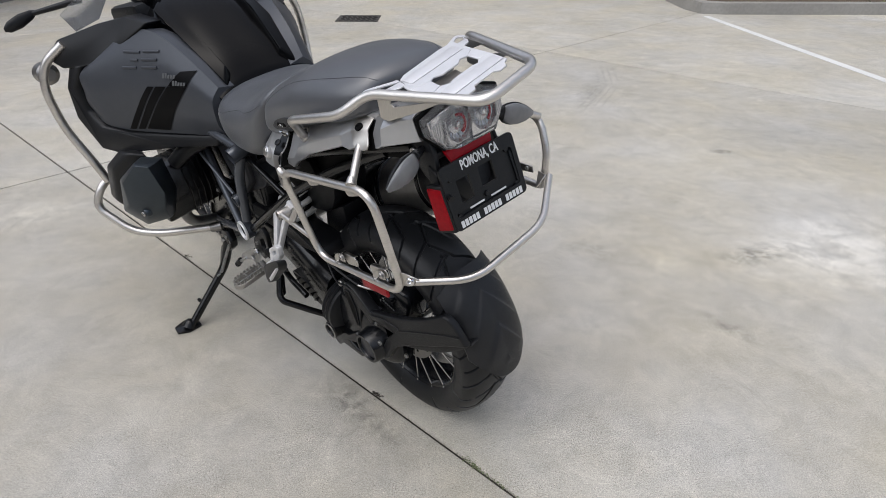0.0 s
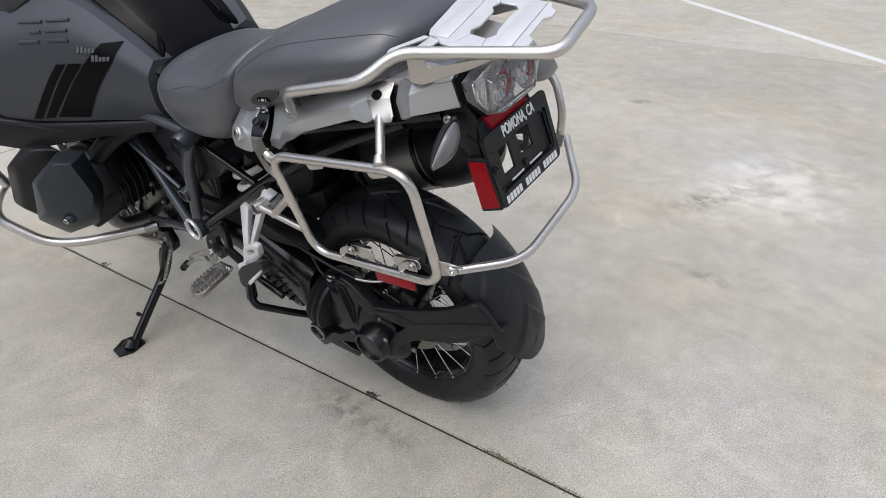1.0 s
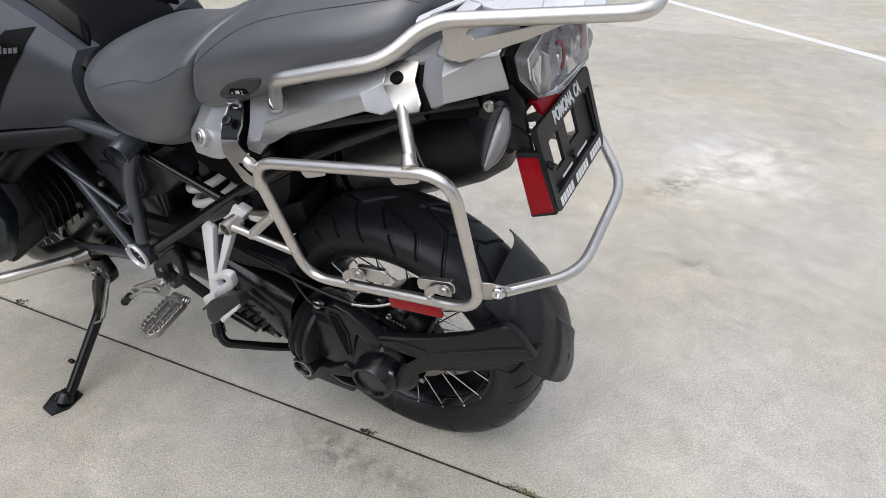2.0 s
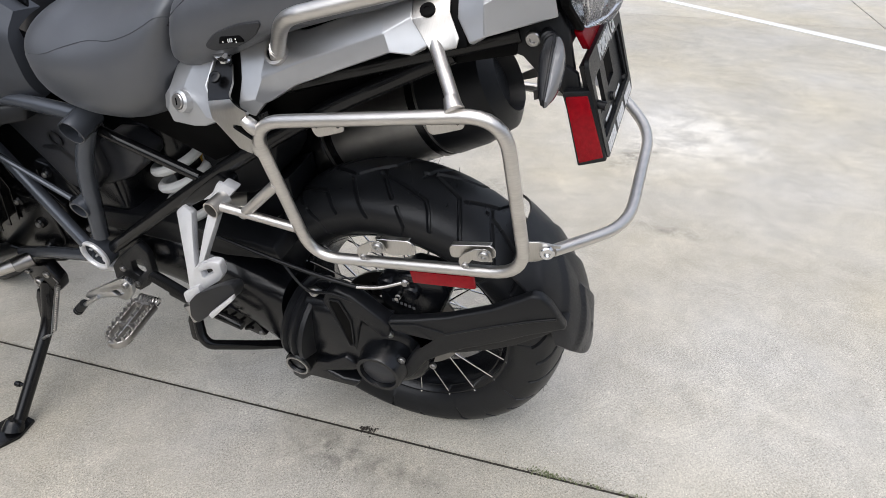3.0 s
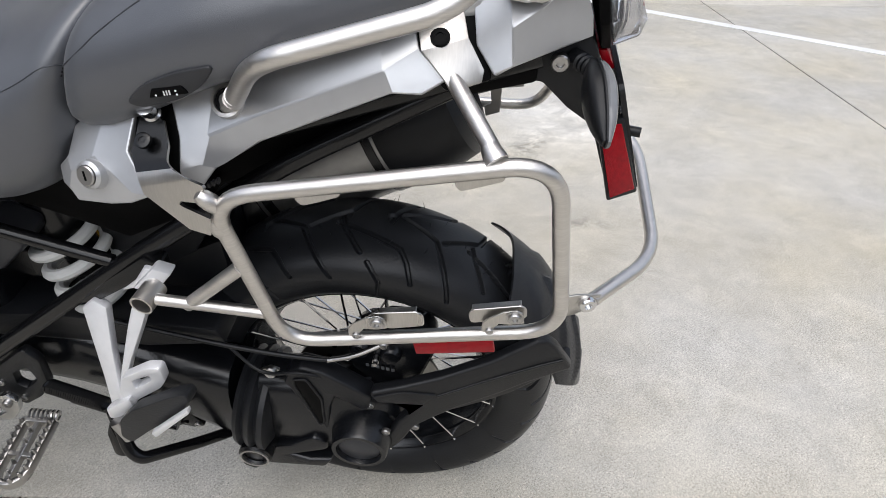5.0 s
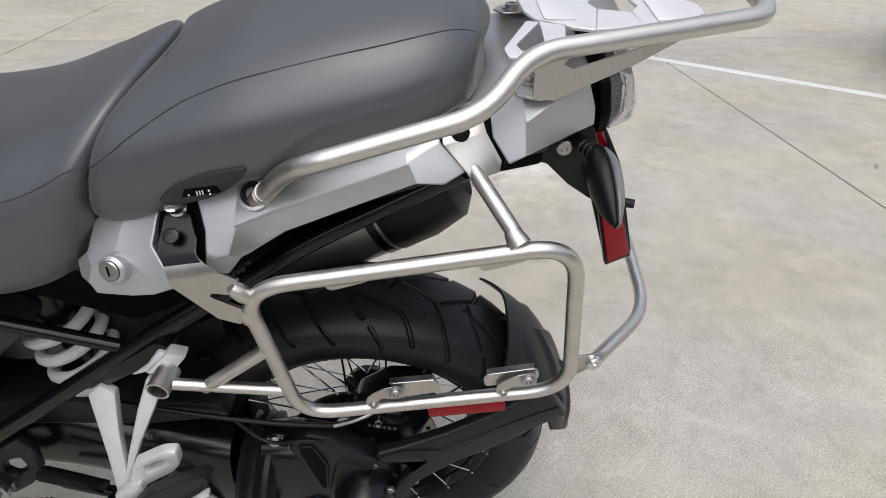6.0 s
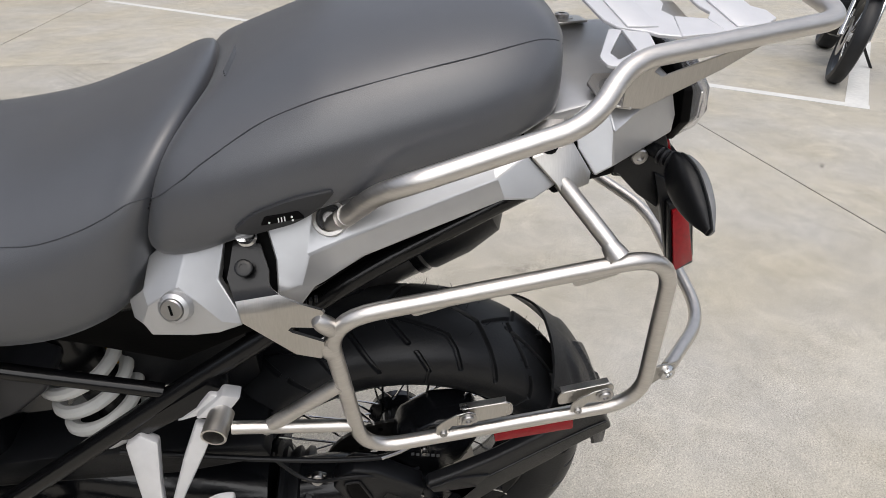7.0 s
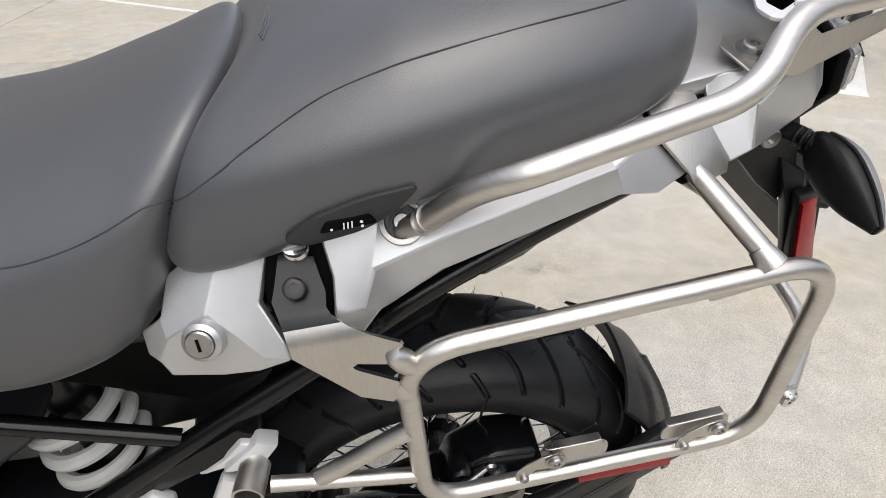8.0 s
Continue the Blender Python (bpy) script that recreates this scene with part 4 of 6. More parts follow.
def even(pts, n):
    """n points at even steps along a closed outline."""
    loop = [V(p) for p in pts] + [V(pts[0])]
    cum = [0.0]
    for a, b in zip(loop, loop[1:]):
        cum.append(cum[-1] + (b - a).length)
    out, k = [], 0
    for q in range(n):
        d = cum[-1] * q / n
        while cum[k + 1] < d:
            k += 1
        out.append(loop[k].lerp(loop[k + 1], (d - cum[k]) / max(1e-9, cum[k + 1] - cum[k])))
    return out


def ring_slab(outer, inner, back, bevel=0.0015, n=40):
    """A plate with one opening through it: both outlines run the same way round."""
    o, i = even(outer, n), even(inner, n)
    mid = sum(i, V()) / n
    start = min(range(n), key=lambda s: sum(((i[(k + s) % n] - mid).normalized() - (o[k] - mid).normalized()).length for k in range(n)))
    i = i[start:] + i[:start]
    bm = bmesh.new()
    rows = [[bm.verts.new(p) for p in row] for row in (o, i, [p + V(back) for p in i], [p + V(back) for p in o])]
    for a, b in zip(rows, rows[1:] + rows[:1]):
        for k in range(n):
            bm.faces.new((a[k], a[(k + 1) % n], b[(k + 1) % n], b[k]))
    return bevelled(bm, bevel, 2, 50.0)


# -- grab rail and luggage rack --
GR = 0.0105
rail_pts = [(0.066, 0.182, 0.985), (0.030, 0.213, 1.035), (0.0, 0.232, 1.058), (-0.168, 0.205, 1.098), (-0.213, 0.156, 1.138), (-0.478, 0.078, 1.150)]
full = rail_pts + [(x, -y, z) for x, y, z in rail_pts[::-1]]
rail = part("grab_rail", tube(full, GR, 0.034, 16, False, 8), steel, bike, "brushed steel grab rail and luggage rack")
for s in (1, -1):
    part("rail_foot", tube([(0.085, s * 0.168, 0.966), (0.066, s * 0.184, 0.988)], (0.0065, 0.0105), 0.01), steel, rail)
    lug_axis = V((0.10, s * 0.75, 0.65)).normalized()
    lug_at = V((0.079, s * 0.168, 0.977))
    part("rail_lug", lathe([(0.0185, -0.004), (0.0195, 0.0), (0.0185, 0.004), (0.0145, 0.0045), (0.0135, 0.001), (0, 0.001)], lug_at, lug_axis, 30), steel, rail)
    part("lug_neck", tube([lug_at + V((-0.010, s * 0.004, 0.002)), (0.060, s * 0.188, 0.995)], (0.0085, 0.0112), 0.01), steel, rail)
    part("lug_ring", lathe([(0.0135, 0.001), (0.0135, 0.0035), (0.0105, 0.003), (0, 0.003)], lug_at, lug_axis, 26), frame_black, rail)
    bolt(lug_at + lug_axis * 0.003, lug_axis, 0.0075, rail, mat=bolt_steel)
RZ = 1.142
plate = bmesh.new()
for outline in (
        [(-0.226, 0.078), (-0.218, 0.060), (-0.212, -0.060), (-0.218, -0.102), (-0.285, -0.094), (-0.300, -0.062), (-0.292, -0.046), (-0.303, -0.030), (-0.303, 0.022), (-0.292, 0.040), (-0.299, 0.054), (-0.285, 0.104), (-0.262, 0.098), (-0.254, 0.088)],
        [(-0.2855, 0.103), (-0.2995, 0.054), (-0.334, 0.060), (-0.340, 0.092)],
        [(-0.340, -0.092), (-0.334, -0.060), (-0.3005, -0.062), (-0.2855, -0.094)],
        [(-0.3405, 0.092), (-0.3345, 0.060), (-0.346, 0.044), (-0.341, 0.028), (-0.341, -0.030), (-0.346, -0.046), (-0.3345, -0.060), (-0.3405, -0.092), (-0.396, -0.084), (-0.402, -0.068), (-0.414, -0.060), (-0.414, -0.040), (-0.402, -0.030), (-0.402, 0.030), (-0.414, 0.040), (-0.414, 0.060), (-0.402, 0.068), (-0.396, 0.084)]):
    slab_into(plate, [(x, y, RZ) for x, y in outline], V((0, 0, -0.004)))
part("rack_plate", bevelled(plate, 0.0008, 1), rackpaint, rail, "pale silver luggage plate with cut-outs")
for x, w in ((-0.252, 0.017), (-0.372, 0.017)):
    part("plate_rib", slab([(x - w, 0.082, RZ + 0.0003), (x + w, 0.082, RZ + 0.0003), (x + w, -0.082, RZ + 0.0003), (x - w, -0.082, RZ + 0.0003)], V((0, 0, 0.002)), 0.0018), rackpaint, rail)
for s in (1, -1):
    f = part("rack_flange", slab([(-0.220, s * 0.140, 1.138), (-0.222, s * 0.140, 1.082), (-0.245, s * 0.138, 1.078), (-0.330, s * 0.120, 1.112), (-0.385, s * 0.105, 1.138), (-0.375, s * 0.106, 1.146), (-0.352, s * 0.112, 1.134), (-0.262, s * 0.130, 1.110), (-0.252, s * 0.132, 1.116), (-0.256, s * 0.132, 1.122), (-0.30, s * 0.122, 1.142)],
                                  V((0, s * -0.003, 0)), 0.0008, 1), sheet, rail)
    part("rack_foot", slab([(-0.196, s * 0.098, 1.0875), (-0.206, s * 0.134, 1.080), (-0.232, s * 0.140, 1.0785), (-0.252, s * 0.130, 1.082), (-0.250, s * 0.082, 1.0915), (-0.208, s * 0.078, 1.0895)], V((0, 0, 0.003)), 0.001, 1), sheet, rail)
    bolt((-0.222, s * 0.106, 1.090), (0, s * 0.15, 1), 0.0095, rail)
    part("foot_washer", lathe([(0.015, 0), (0.015, 0.003), (0.008, 0.003), (0.008, 0)], (-0.222, s * 0.106, 1.0875), (0, s * 0.15, 1), 20, True), bolt_steel, rail)
    part("plate_arm", ring_slab(rounded([(-0.216, s * 0.079, 1.1405), (-0.188, s * 0.141, 1.136), (-0.192, s * 0.158, 1.134), (-0.208, s * 0.158, 1.134), (-0.252, s * 0.120, 1.1385), (-0.256, s * 0.088, 1.1405)], 0.004, 3, True), [(-0.230, s * 0.080, 1.1405), (-0.201, s * 0.132, 1.1365), (-0.206, s * 0.146, 1.135), (-0.230, s * 0.128, 1.1375)], V((0, 0, -0.003)), 0.0006, 48), rackpaint, rail)
part("latch_tab", slab([(-0.285, 0.045, 1.122), (-0.335, 0.045, 1.122), (-0.340, -0.02, 1.122), (-0.29, -0.03, 1.122)], V((0, 0, 0.004)), 0.001, 1), sheet, rail)
bolt((-0.310, 0.020, 1.126), (0, 0, 1), 0.009, rail)

# the luggage frame sits a little twisted: its right side is higher and further forward
for ob in [rail] + [c for c in rail.children if not c.name.startswith(("rack_foot", "foot_washer", "bolt", "rail_", "lug_"))]:
    for v in ob.data.vertices:
        share = min(1.25, max(0.0, (0.085 - v.co.y / K) / 0.17)) * min(1.0, max(0.0, (-0.02 - v.co.x / K) / 0.12))
        v.co.x, v.co.z = v.co.x + 0.020 * K * share, v.co.z + 0.019 * K * share

# -- tail: silver housings, beams, cover, light, number plate holder --
HOUSING = dict(a=(0.274, 0.200, 0.894), b=(0.241, 0.197, 0.917), c=(0.198, 0.216, 0.880), d=(0.176, 0.222, 0.882), e=(0.203, 0.218, 0.868), f=(0.232, 0.213, 0.861), g=(0.277, 0.206, 0.858), h=(0.284, 0.202, 0.871),
               i=(0.252, 0.160, 0.950), j=(0.224, 0.158, 0.962), k=(0.186, 0.158, 0.972), l=(0.197, 0.196, 0.925), m=(0.179, 0.216, 0.897), n=(0.279, 0.188, 0.909), o=(0.272, 0.165, 0.935), p=(0.298, 0.184, 0.892), q=(0.294, 0.196, 0.876))
BEAM = dict(A=(0.152, 0.150, 0.985), C=(0.094, 0.150, 0.998), D=(0.104, 0.184, 0.942), E=(0.114, 0.200, 0.915), F=(0.100, 0.198, 0.908), G=(0.115, 0.205, 0.890), H=(0.136, 0.208, 0.897), I=(0.138, 0.206, 0.909), J=(0.138, 0.186, 0.938),
            R1=(0.045, 0.182, 0.969), R2=(-0.092, 0.172, 1.020), L0=(0.090, 0.192, 0.912), L1=(0.044, 0.187, 0.940), L2=(-0.100, 0.177, 0.998), T1=(0.03, 0.150, 1.008), T2=(-0.085, 0.138, 1.048),
            Q0=(-0.120, 0.130, 1.055), Q1=(-0.127, 0.155, 1.038), Q2=(-0.157, 0.170, 1.012), Q3=(-0.131, 0.179, 0.999))
REAR = dict(a=(-0.178, 0.118, 1.072), b=(-0.183, 0.143, 1.037), c=(-0.202, 0.156, 1.011), d=(-0.222, 0.153, 1.020), e=(-0.217, 0.145, 1.058), f=(-0.213, 0.120, 1.080), g=(-0.255, 0.119, 1.075), h=(-0.289, 0.110, 1.084), i=(-0.298, 0.112, 1.058), j=(-0.302, 0.106, 1.034), k=(-0.25, 0.100, 1.088), l=(-0.290, 0.098, 1.093))
for s in (1, -1):
    blk = part("lock_housing", shell(HOUSING, ["abcdefgh", "bjklmdc", "anoijb", "npqha"], 0.012, s), silver, bike, "silver painted tail housing with a lock", angle=9)
    lk = part("lock_boss", lathe([(0.019, -0.012), (0.0165, 0.003), (0.0125, 0.006), (0.0125, 0.003), (0, 0.003)], (0.244, s * 0.208, 0.899), (0.18, s * 1, 0.42), 30), silver, blk)
    part("lock_core", lathe([(0.0118, 0), (0.0118, 0.0046), (0.0105, 0.0060), (0, 0.0060)], (0.2447, s * 0.2105, 0.9002), (0.18, s * 1, 0.42), 26), bolt_steel, blk)
    ka = V((0.163, s * 0.909, 0.382))
    ku = (V((0.25, 0, 1)) - ka * ka.dot(V((0.25, 0, 1)))).normalized()
    kr, kc = ka.cross(ku), V((0.2447, s * 0.2105, 0.9002)) + V((0.163, s * 0.909, 0.382)) * 0.0064
    part("key_slot", slab([kc + ku * 0.0055 - kr * 0.0013, kc + ku * 0.0055 + kr * 0.0013, kc - ku * 0.0055 + kr * 0.0013, kc - ku * 0.0055 - kr * 0.0013], ka * -0.003, 0), deep, blk)
    # a near-black plate paints the shade in the gap behind the bracket
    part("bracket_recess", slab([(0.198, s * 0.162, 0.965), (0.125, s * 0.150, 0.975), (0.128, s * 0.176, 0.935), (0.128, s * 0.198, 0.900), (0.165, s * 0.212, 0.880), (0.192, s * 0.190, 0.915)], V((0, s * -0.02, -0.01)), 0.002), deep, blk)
    beam = part("tail_beam", shell(BEAM, ["ACDEIJ", "EFGHI", ["D", "R1", "R2", "L2", "L1", "L0", "F", "E"], ["C", "T1", "T2", "R2", "R1", "D"], ["R2", "Q1", "Q2", "Q3", "L2"], ["T2", "Q0", "Q1", "R2"]], 0.012, s), silver, bike, "silver painted tail beam", angle=9)
    for q in range(3):
        part("clip_tooth", box((0.112 - 0.006 * q, s * 0.199, 0.887 + 0.003 * q), (0.003, 0.006, 0.006), 0.0), plastic, beam)
    # likewise, the shaded gap round the strap as a near-black plate
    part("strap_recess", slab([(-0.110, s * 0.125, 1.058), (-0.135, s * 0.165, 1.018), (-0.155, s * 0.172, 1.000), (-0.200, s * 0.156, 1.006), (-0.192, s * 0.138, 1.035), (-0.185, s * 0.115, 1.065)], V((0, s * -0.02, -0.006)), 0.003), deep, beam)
    part("rack_strap", shell(dict(a=(-0.120, 0.118, 1.068), b=(-0.166, 0.110, 1.070), c=(-0.176, 0.149, 1.047), d=(-0.130, 0.163, 1.039), e=(-0.193, 0.166, 1.022), f=(-0.191, 0.172, 1.012), g=(-0.161, 0.181, 1.005), h=(-0.154, 0.178, 1.016)), ["abcd", "dcefgh"], 0.004, s, 0.001), sheet, rack if s == 1 else rrack)
    bolt((-0.148, s * 0.152, 1.048), (0, s * 0.55, 0.83), 0.010, rack if s == 1 else rrack, mat=deep, high=0.2)
    tail = part("tail_side", shell(REAR, ["abcdef", "efkg", "gklh", "eghijd"], 0.012, s), silver, bike, "silver painted tail panel", angle=9)
part("tail_cover", slab([(-0.10, 0.130, 1.058), (-0.18, 0.122, 1.074), (-0.213, 0.118, 1.0815), (-0.292, 0.097, 1.0945), (-0.292, -0.097, 1.0945), (-0.213, -0.118, 1.0815), (-0.18, -0.122, 1.074), (-0.10, -0.130, 1.058)], V((0, 0, -0.02)), 0.006), silver, bike, "silver painted tail cover behind the seat")
lamp = part("lamp_housing", slab([(-0.297, 0.116, 1.088), (-0.297, 0.060, 1.106), (-0.297, -0.060, 1.106), (-0.297, -0.116, 1.088), (-0.304, -0.114, 1.050), (-0.316, -0.070, 1.004), (-0.316, 0.070, 1.004), (-0.304, 0.114, 1.050)], V((-0.012, 0, 0)), 0.003), deep, bike, "tail light with clear lens")


def lens_shell(scale, push):
    ring0 = [(-0.3095, 0.113, 1.085), (-0.3095, 0.060, 1.103), (-0.3095, -0.060, 1.103), (-0.3095, -0.113, 1.085), (-0.3165, -0.110, 1.050), (-0.3285, -0.068, 1.006), (-0.3285, 0.068, 1.006), (-0.3165, 0.110, 1.050)]
    ring1 = [(x - 0.030 - push, y * 0.82 * scale, 1.056 + (z - 1.056) * 0.86 * scale) for x, y, z in ring0]
    ring2 = [(x - 0.038 - push, y * 0.60 * scale, 1.056 + (z - 1.056) * 0.62 * scale) for x, y, z in ring0]
    return loft([ring0, ring1, ring2])


lens = part("lamp_lens", bevelled(lens_shell(1.0, 0.0), 0.003), clear, lamp, "clear faceted lens")
lens.visible_shadow = False
for s in (1, -1):
    part("lamp_reflector", slab([(-0.3245, s * 0.104, 1.080), (-0.3215, s * 0.004, 1.098), (-0.3245, s * 0.004, 1.060), (-0.3275, s * 0.004, 1.012), (-0.3275, s * 0.066, 1.012), (-0.3275, s * 0.100, 1.048)], V((-0.004, 0, 0)), 0.002), reflector_silver, lamp)
    bowl_at = V((-0.330, s * 0.036, 1.056))
    bowl = bmesh.new()
    rings = []
    for r, h in ((0.036, 0.014), (0.030, 0.004), (0.020, -0.001), (0.008, -0.002)):
        rings.append([bowl.verts.new(bowl_at + V((-h - (0.0016 if q % 2 else 0.0), r * math.cos(2 * math.pi * q / 36) * 0.95, r * math.sin(2 * math.pi * q / 36)))) for q in range(36)])
    for r0, r1 in zip(rings, rings[1:]):
        for q in range(36):
            bowl.faces.new((r0[q], r0[(q + 1) % 36], r1[(q + 1) % 36], r1[q]))
    bmesh.ops.solidify(bowl, geom=list(bowl.faces), thickness=0.0012)
    part("lamp_bowl", bowl, reflector_silver, lamp, angle=10)
    part("bulb", lathe([(0, 0.014), (0.005, 0.012), (0.008, 0.006), (0.008, 0), (0, 0)], bowl_at, (-1, 0, 0), 18), chrome, lamp)
    part("red_ring", tube([bowl_at + V((-0.010, 0.0185 * math.cos(radians(d)), 0.0205 * math.sin(radians(d)))) for d in range(80, 250, 14)], 0.0032, 0.001, 8, steps=1), red_plastic, lamp)
    part("lamp_divider", slab([(-0.3285, s * 0.072, 1.078), (-0.3285, s * 0.069, 1.018), (-0.346, s * 0.069, 1.022), (-0.346, s * 0.072, 1.074)], V((0, s * -0.002, 0)), 0.0005, 1), reflector_silver, lamp)
    for q in range(5):
        part("lamp_flute", tube([(-0.332, s * (0.078 + 0.005 * q), 1.074 - 0.002 * q), (-0.334, s * (0.076 + 0.005 * q), 1.026 + 0.005 * q)], 0.0018, 0.001, 8), reflector_silver, lamp)
part("red_underlight", slab([(-0.325, 0.068, 1.002), (-0.325, -0.068, 1.002), (-0.338, -0.060, 0.975), (-0.338, 0.060, 0.975)], V((0.012, 0, 0)), 0.003), red_plastic, lamp)

holder = part("plate_bracket", slab([(-0.20, 0.095, 0.995), (-0.30, 0.090, 1.035), (-0.312, 0.088, 1.010), (-0.325, 0.095, 0.960), (-0.318, 0.095, 0.920), (-0.285, 0.098, 0.945), (-0.255, 0.098, 0.975), (-0.20, 0.10, 0.985)], V((0, -0.012, 0)), 0.003), plastic, bike, "black plastic number plate bracket")
part("bracket_side", slab([(-0.20, -0.095, 0.995), (-0.30, -0.090, 1.035), (-0.312, -0.088, 1.010), (-0.325, -0.095, 0.960), (-0.318, -0.095, 0.920), (-0.285, -0.098, 0.945), (-0.20, -0.10, 0.985)], V((0, 0.012, 0)), 0.003), plastic, holder)
part("bracket_web", slab([(-0.21, 0.09, 0.995), (-0.315, 0.09, 1.0), (-0.315, -0.09, 1.0), (-0.21, -0.09, 0.995)], V((0, 0, -0.015)), 0.003), plastic, holder)
# plate frame, tilted: lower edge further back
PC, PR = V((-0.359, -0.004, 0.910)), V((0, -1, 0))
PU = V((0.040, 0, 0.135)).normalized()
PN = PR.cross(PU)


def on_plate(u, v, d=0.0):
    return PC + PR * u + PU * v + PN * d


def rounded_rect(w, h, r, d, steps=4):
    out = []
    for cx, cy, a0 in ((w / 2 - r, h / 2 - r, 0), (-w / 2 + r, h / 2 - r, 90), (-w / 2 + r, -h / 2 + r, 180), (w / 2 - r, -h / 2 + r, 270)):
        for k in range(steps + 1):
            a = radians(a0 + 90 * k / steps)
            out.append(on_plate(cx + r * math.cos(a), cy + r * math.sin(a), d))
    return out


def ring_plate(w, h, r, w2, h2, cy, r2, d, thick):
    """A flat frame: an outer and an inner rounded outline with depth."""
    outer, inner = rounded_rect(w, h, r, d), [p + PU * cy for p in rounded_rect(w2, h2, r2, d)]
    bm = bmesh.new()
    n = len(outer)
    rows = [[bm.verts.new(p) for p in row] for row in (outer, inner, [p - PN * thick for p in inner], [p - PN * thick for p in outer])]
    for a, b in zip(rows, rows[1:] + rows[:1]):
        for k in range(n):
            bm.faces.new((a[k], a[(k + 1) % n], b[(k + 1) % n], b[k]))
    return bm


pf = part("plate_frame", ring_plate(0.222, 0.146, 0.012, 0.196, 0.088, -0.002, 0.006, 0.004, 0.006), plastic, holder, "black dealer plate frame with white lettering")
back = bmesh.new()
for u0, u1, v0, v1 in ((-0.105, -0.070, -0.066, 0.066), (-0.032, -0.004, -0.066, 0.066), (0.040, 0.105, -0.066, 0.066), (-0.0698, -0.0322, 0.030, 0.066), (-0.0698, -0.0322, -0.066, -0.022),
                       (-0.0038, 0.0398, 0.034, 0.066), (-0.0038, 0.0398, -0.066, -0.012)):
    slab_into(back, [on_plate(u0, v0, -0.004), on_plate(u1, v0, -0.004), on_plate(u1, v1, -0.004), on_plate(u0, v1, -0.004)], PN * -0.006)
part("plate_backing", back, plastic, holder)
for u, v in ((-0.085, 0.04), (0.085, 0.04), (-0.09, -0.045), (0.09, -0.045), (0.0, -0.03)):
    part("plate_screw", lathe([(0, 0.004), (0.006, 0.004), (0.007, 0), (0.007, -0.003), (0, -0.003)], on_plate(u, v, -0.003), PN, 12), plastic, holder)
for u0, u1 in ((-0.055, -0.012), (0.010, 0.058)):
    part("light_slot", slab([on_plate(u0, -0.042, -0.0035), on_plate(u1, -0.042, -0.0035), on_plate(u1, -0.038, -0.0035), on_plate(u0, -0.038, -0.0035)], PN * 0.001, 0), white_text, holder)
lettering("POMONA, CA", 0.030, white_text, pf, on_plate(0.004, 0.0575, 0.0046), PR, PU, fit=0.112, bold=0.0006)
for k, u0 in enumerate((-0.096, -0.027, 0.042)):
    row = bmesh.new()
    for q in range(5):
        u = u0 + 0.0112 * q
        slab_into(row, [on_plate(u, -0.0685, 0.0044), on_plate(u + 0.0085, -0.0685, 0.0044), on_plate(u + 0.0085, -0.0535, 0.0044), on_plate(u, -0.0535, 0.0044)], PN * 0.0008)
    part("word_bar", row, white_text, pf)
for s in (1, -1):
    rb = part("reflector_base", slab([(-0.316, s * 0.124, 0.945), (-0.350, s * 0.108, 0.942), (-0.382, s * 0.112, 0.842), (-0.345, s * 0.126, 0.836)], V((0, s * -0.014, 0)), 0.003), plastic, holder)
    part("reflector", slab([(-0.321, s * 0.1275, 0.938), (-0.347, s * 0.1125, 0.936), (-0.377, s * 0.1165, 0.850), (-0.347, s * 0.1295, 0.844)], V((0, s * -0.006, 0)), 0.0015), red_plastic, holder, "red reflector beside the number plate")
    part("reflector_arm", slab([(-0.30, s * 0.098, 0.975), (-0.330, s * 0.102, 0.960), (-0.36, s * 0.110, 0.85), (-0.345, s * 0.112, 0.842), (-0.315, s * 0.112, 0.93)], V((0, s * -0.010, 0)), 0.002), plastic, holder)
part("plate_nub", lathe([(0, 0.022), (0.006, 0.022), (0.006, 0), (0, 0)], on_plate(-0.10, 0.012, -0.005), V((-1, 0.3, 0)), 12), plastic, holder)

# -- rear indicators --
def squared(v):
    """Pushes a circle's cosine or sine towards a rounded square."""
    return math.copysign(abs(v) ** 0.62, v)



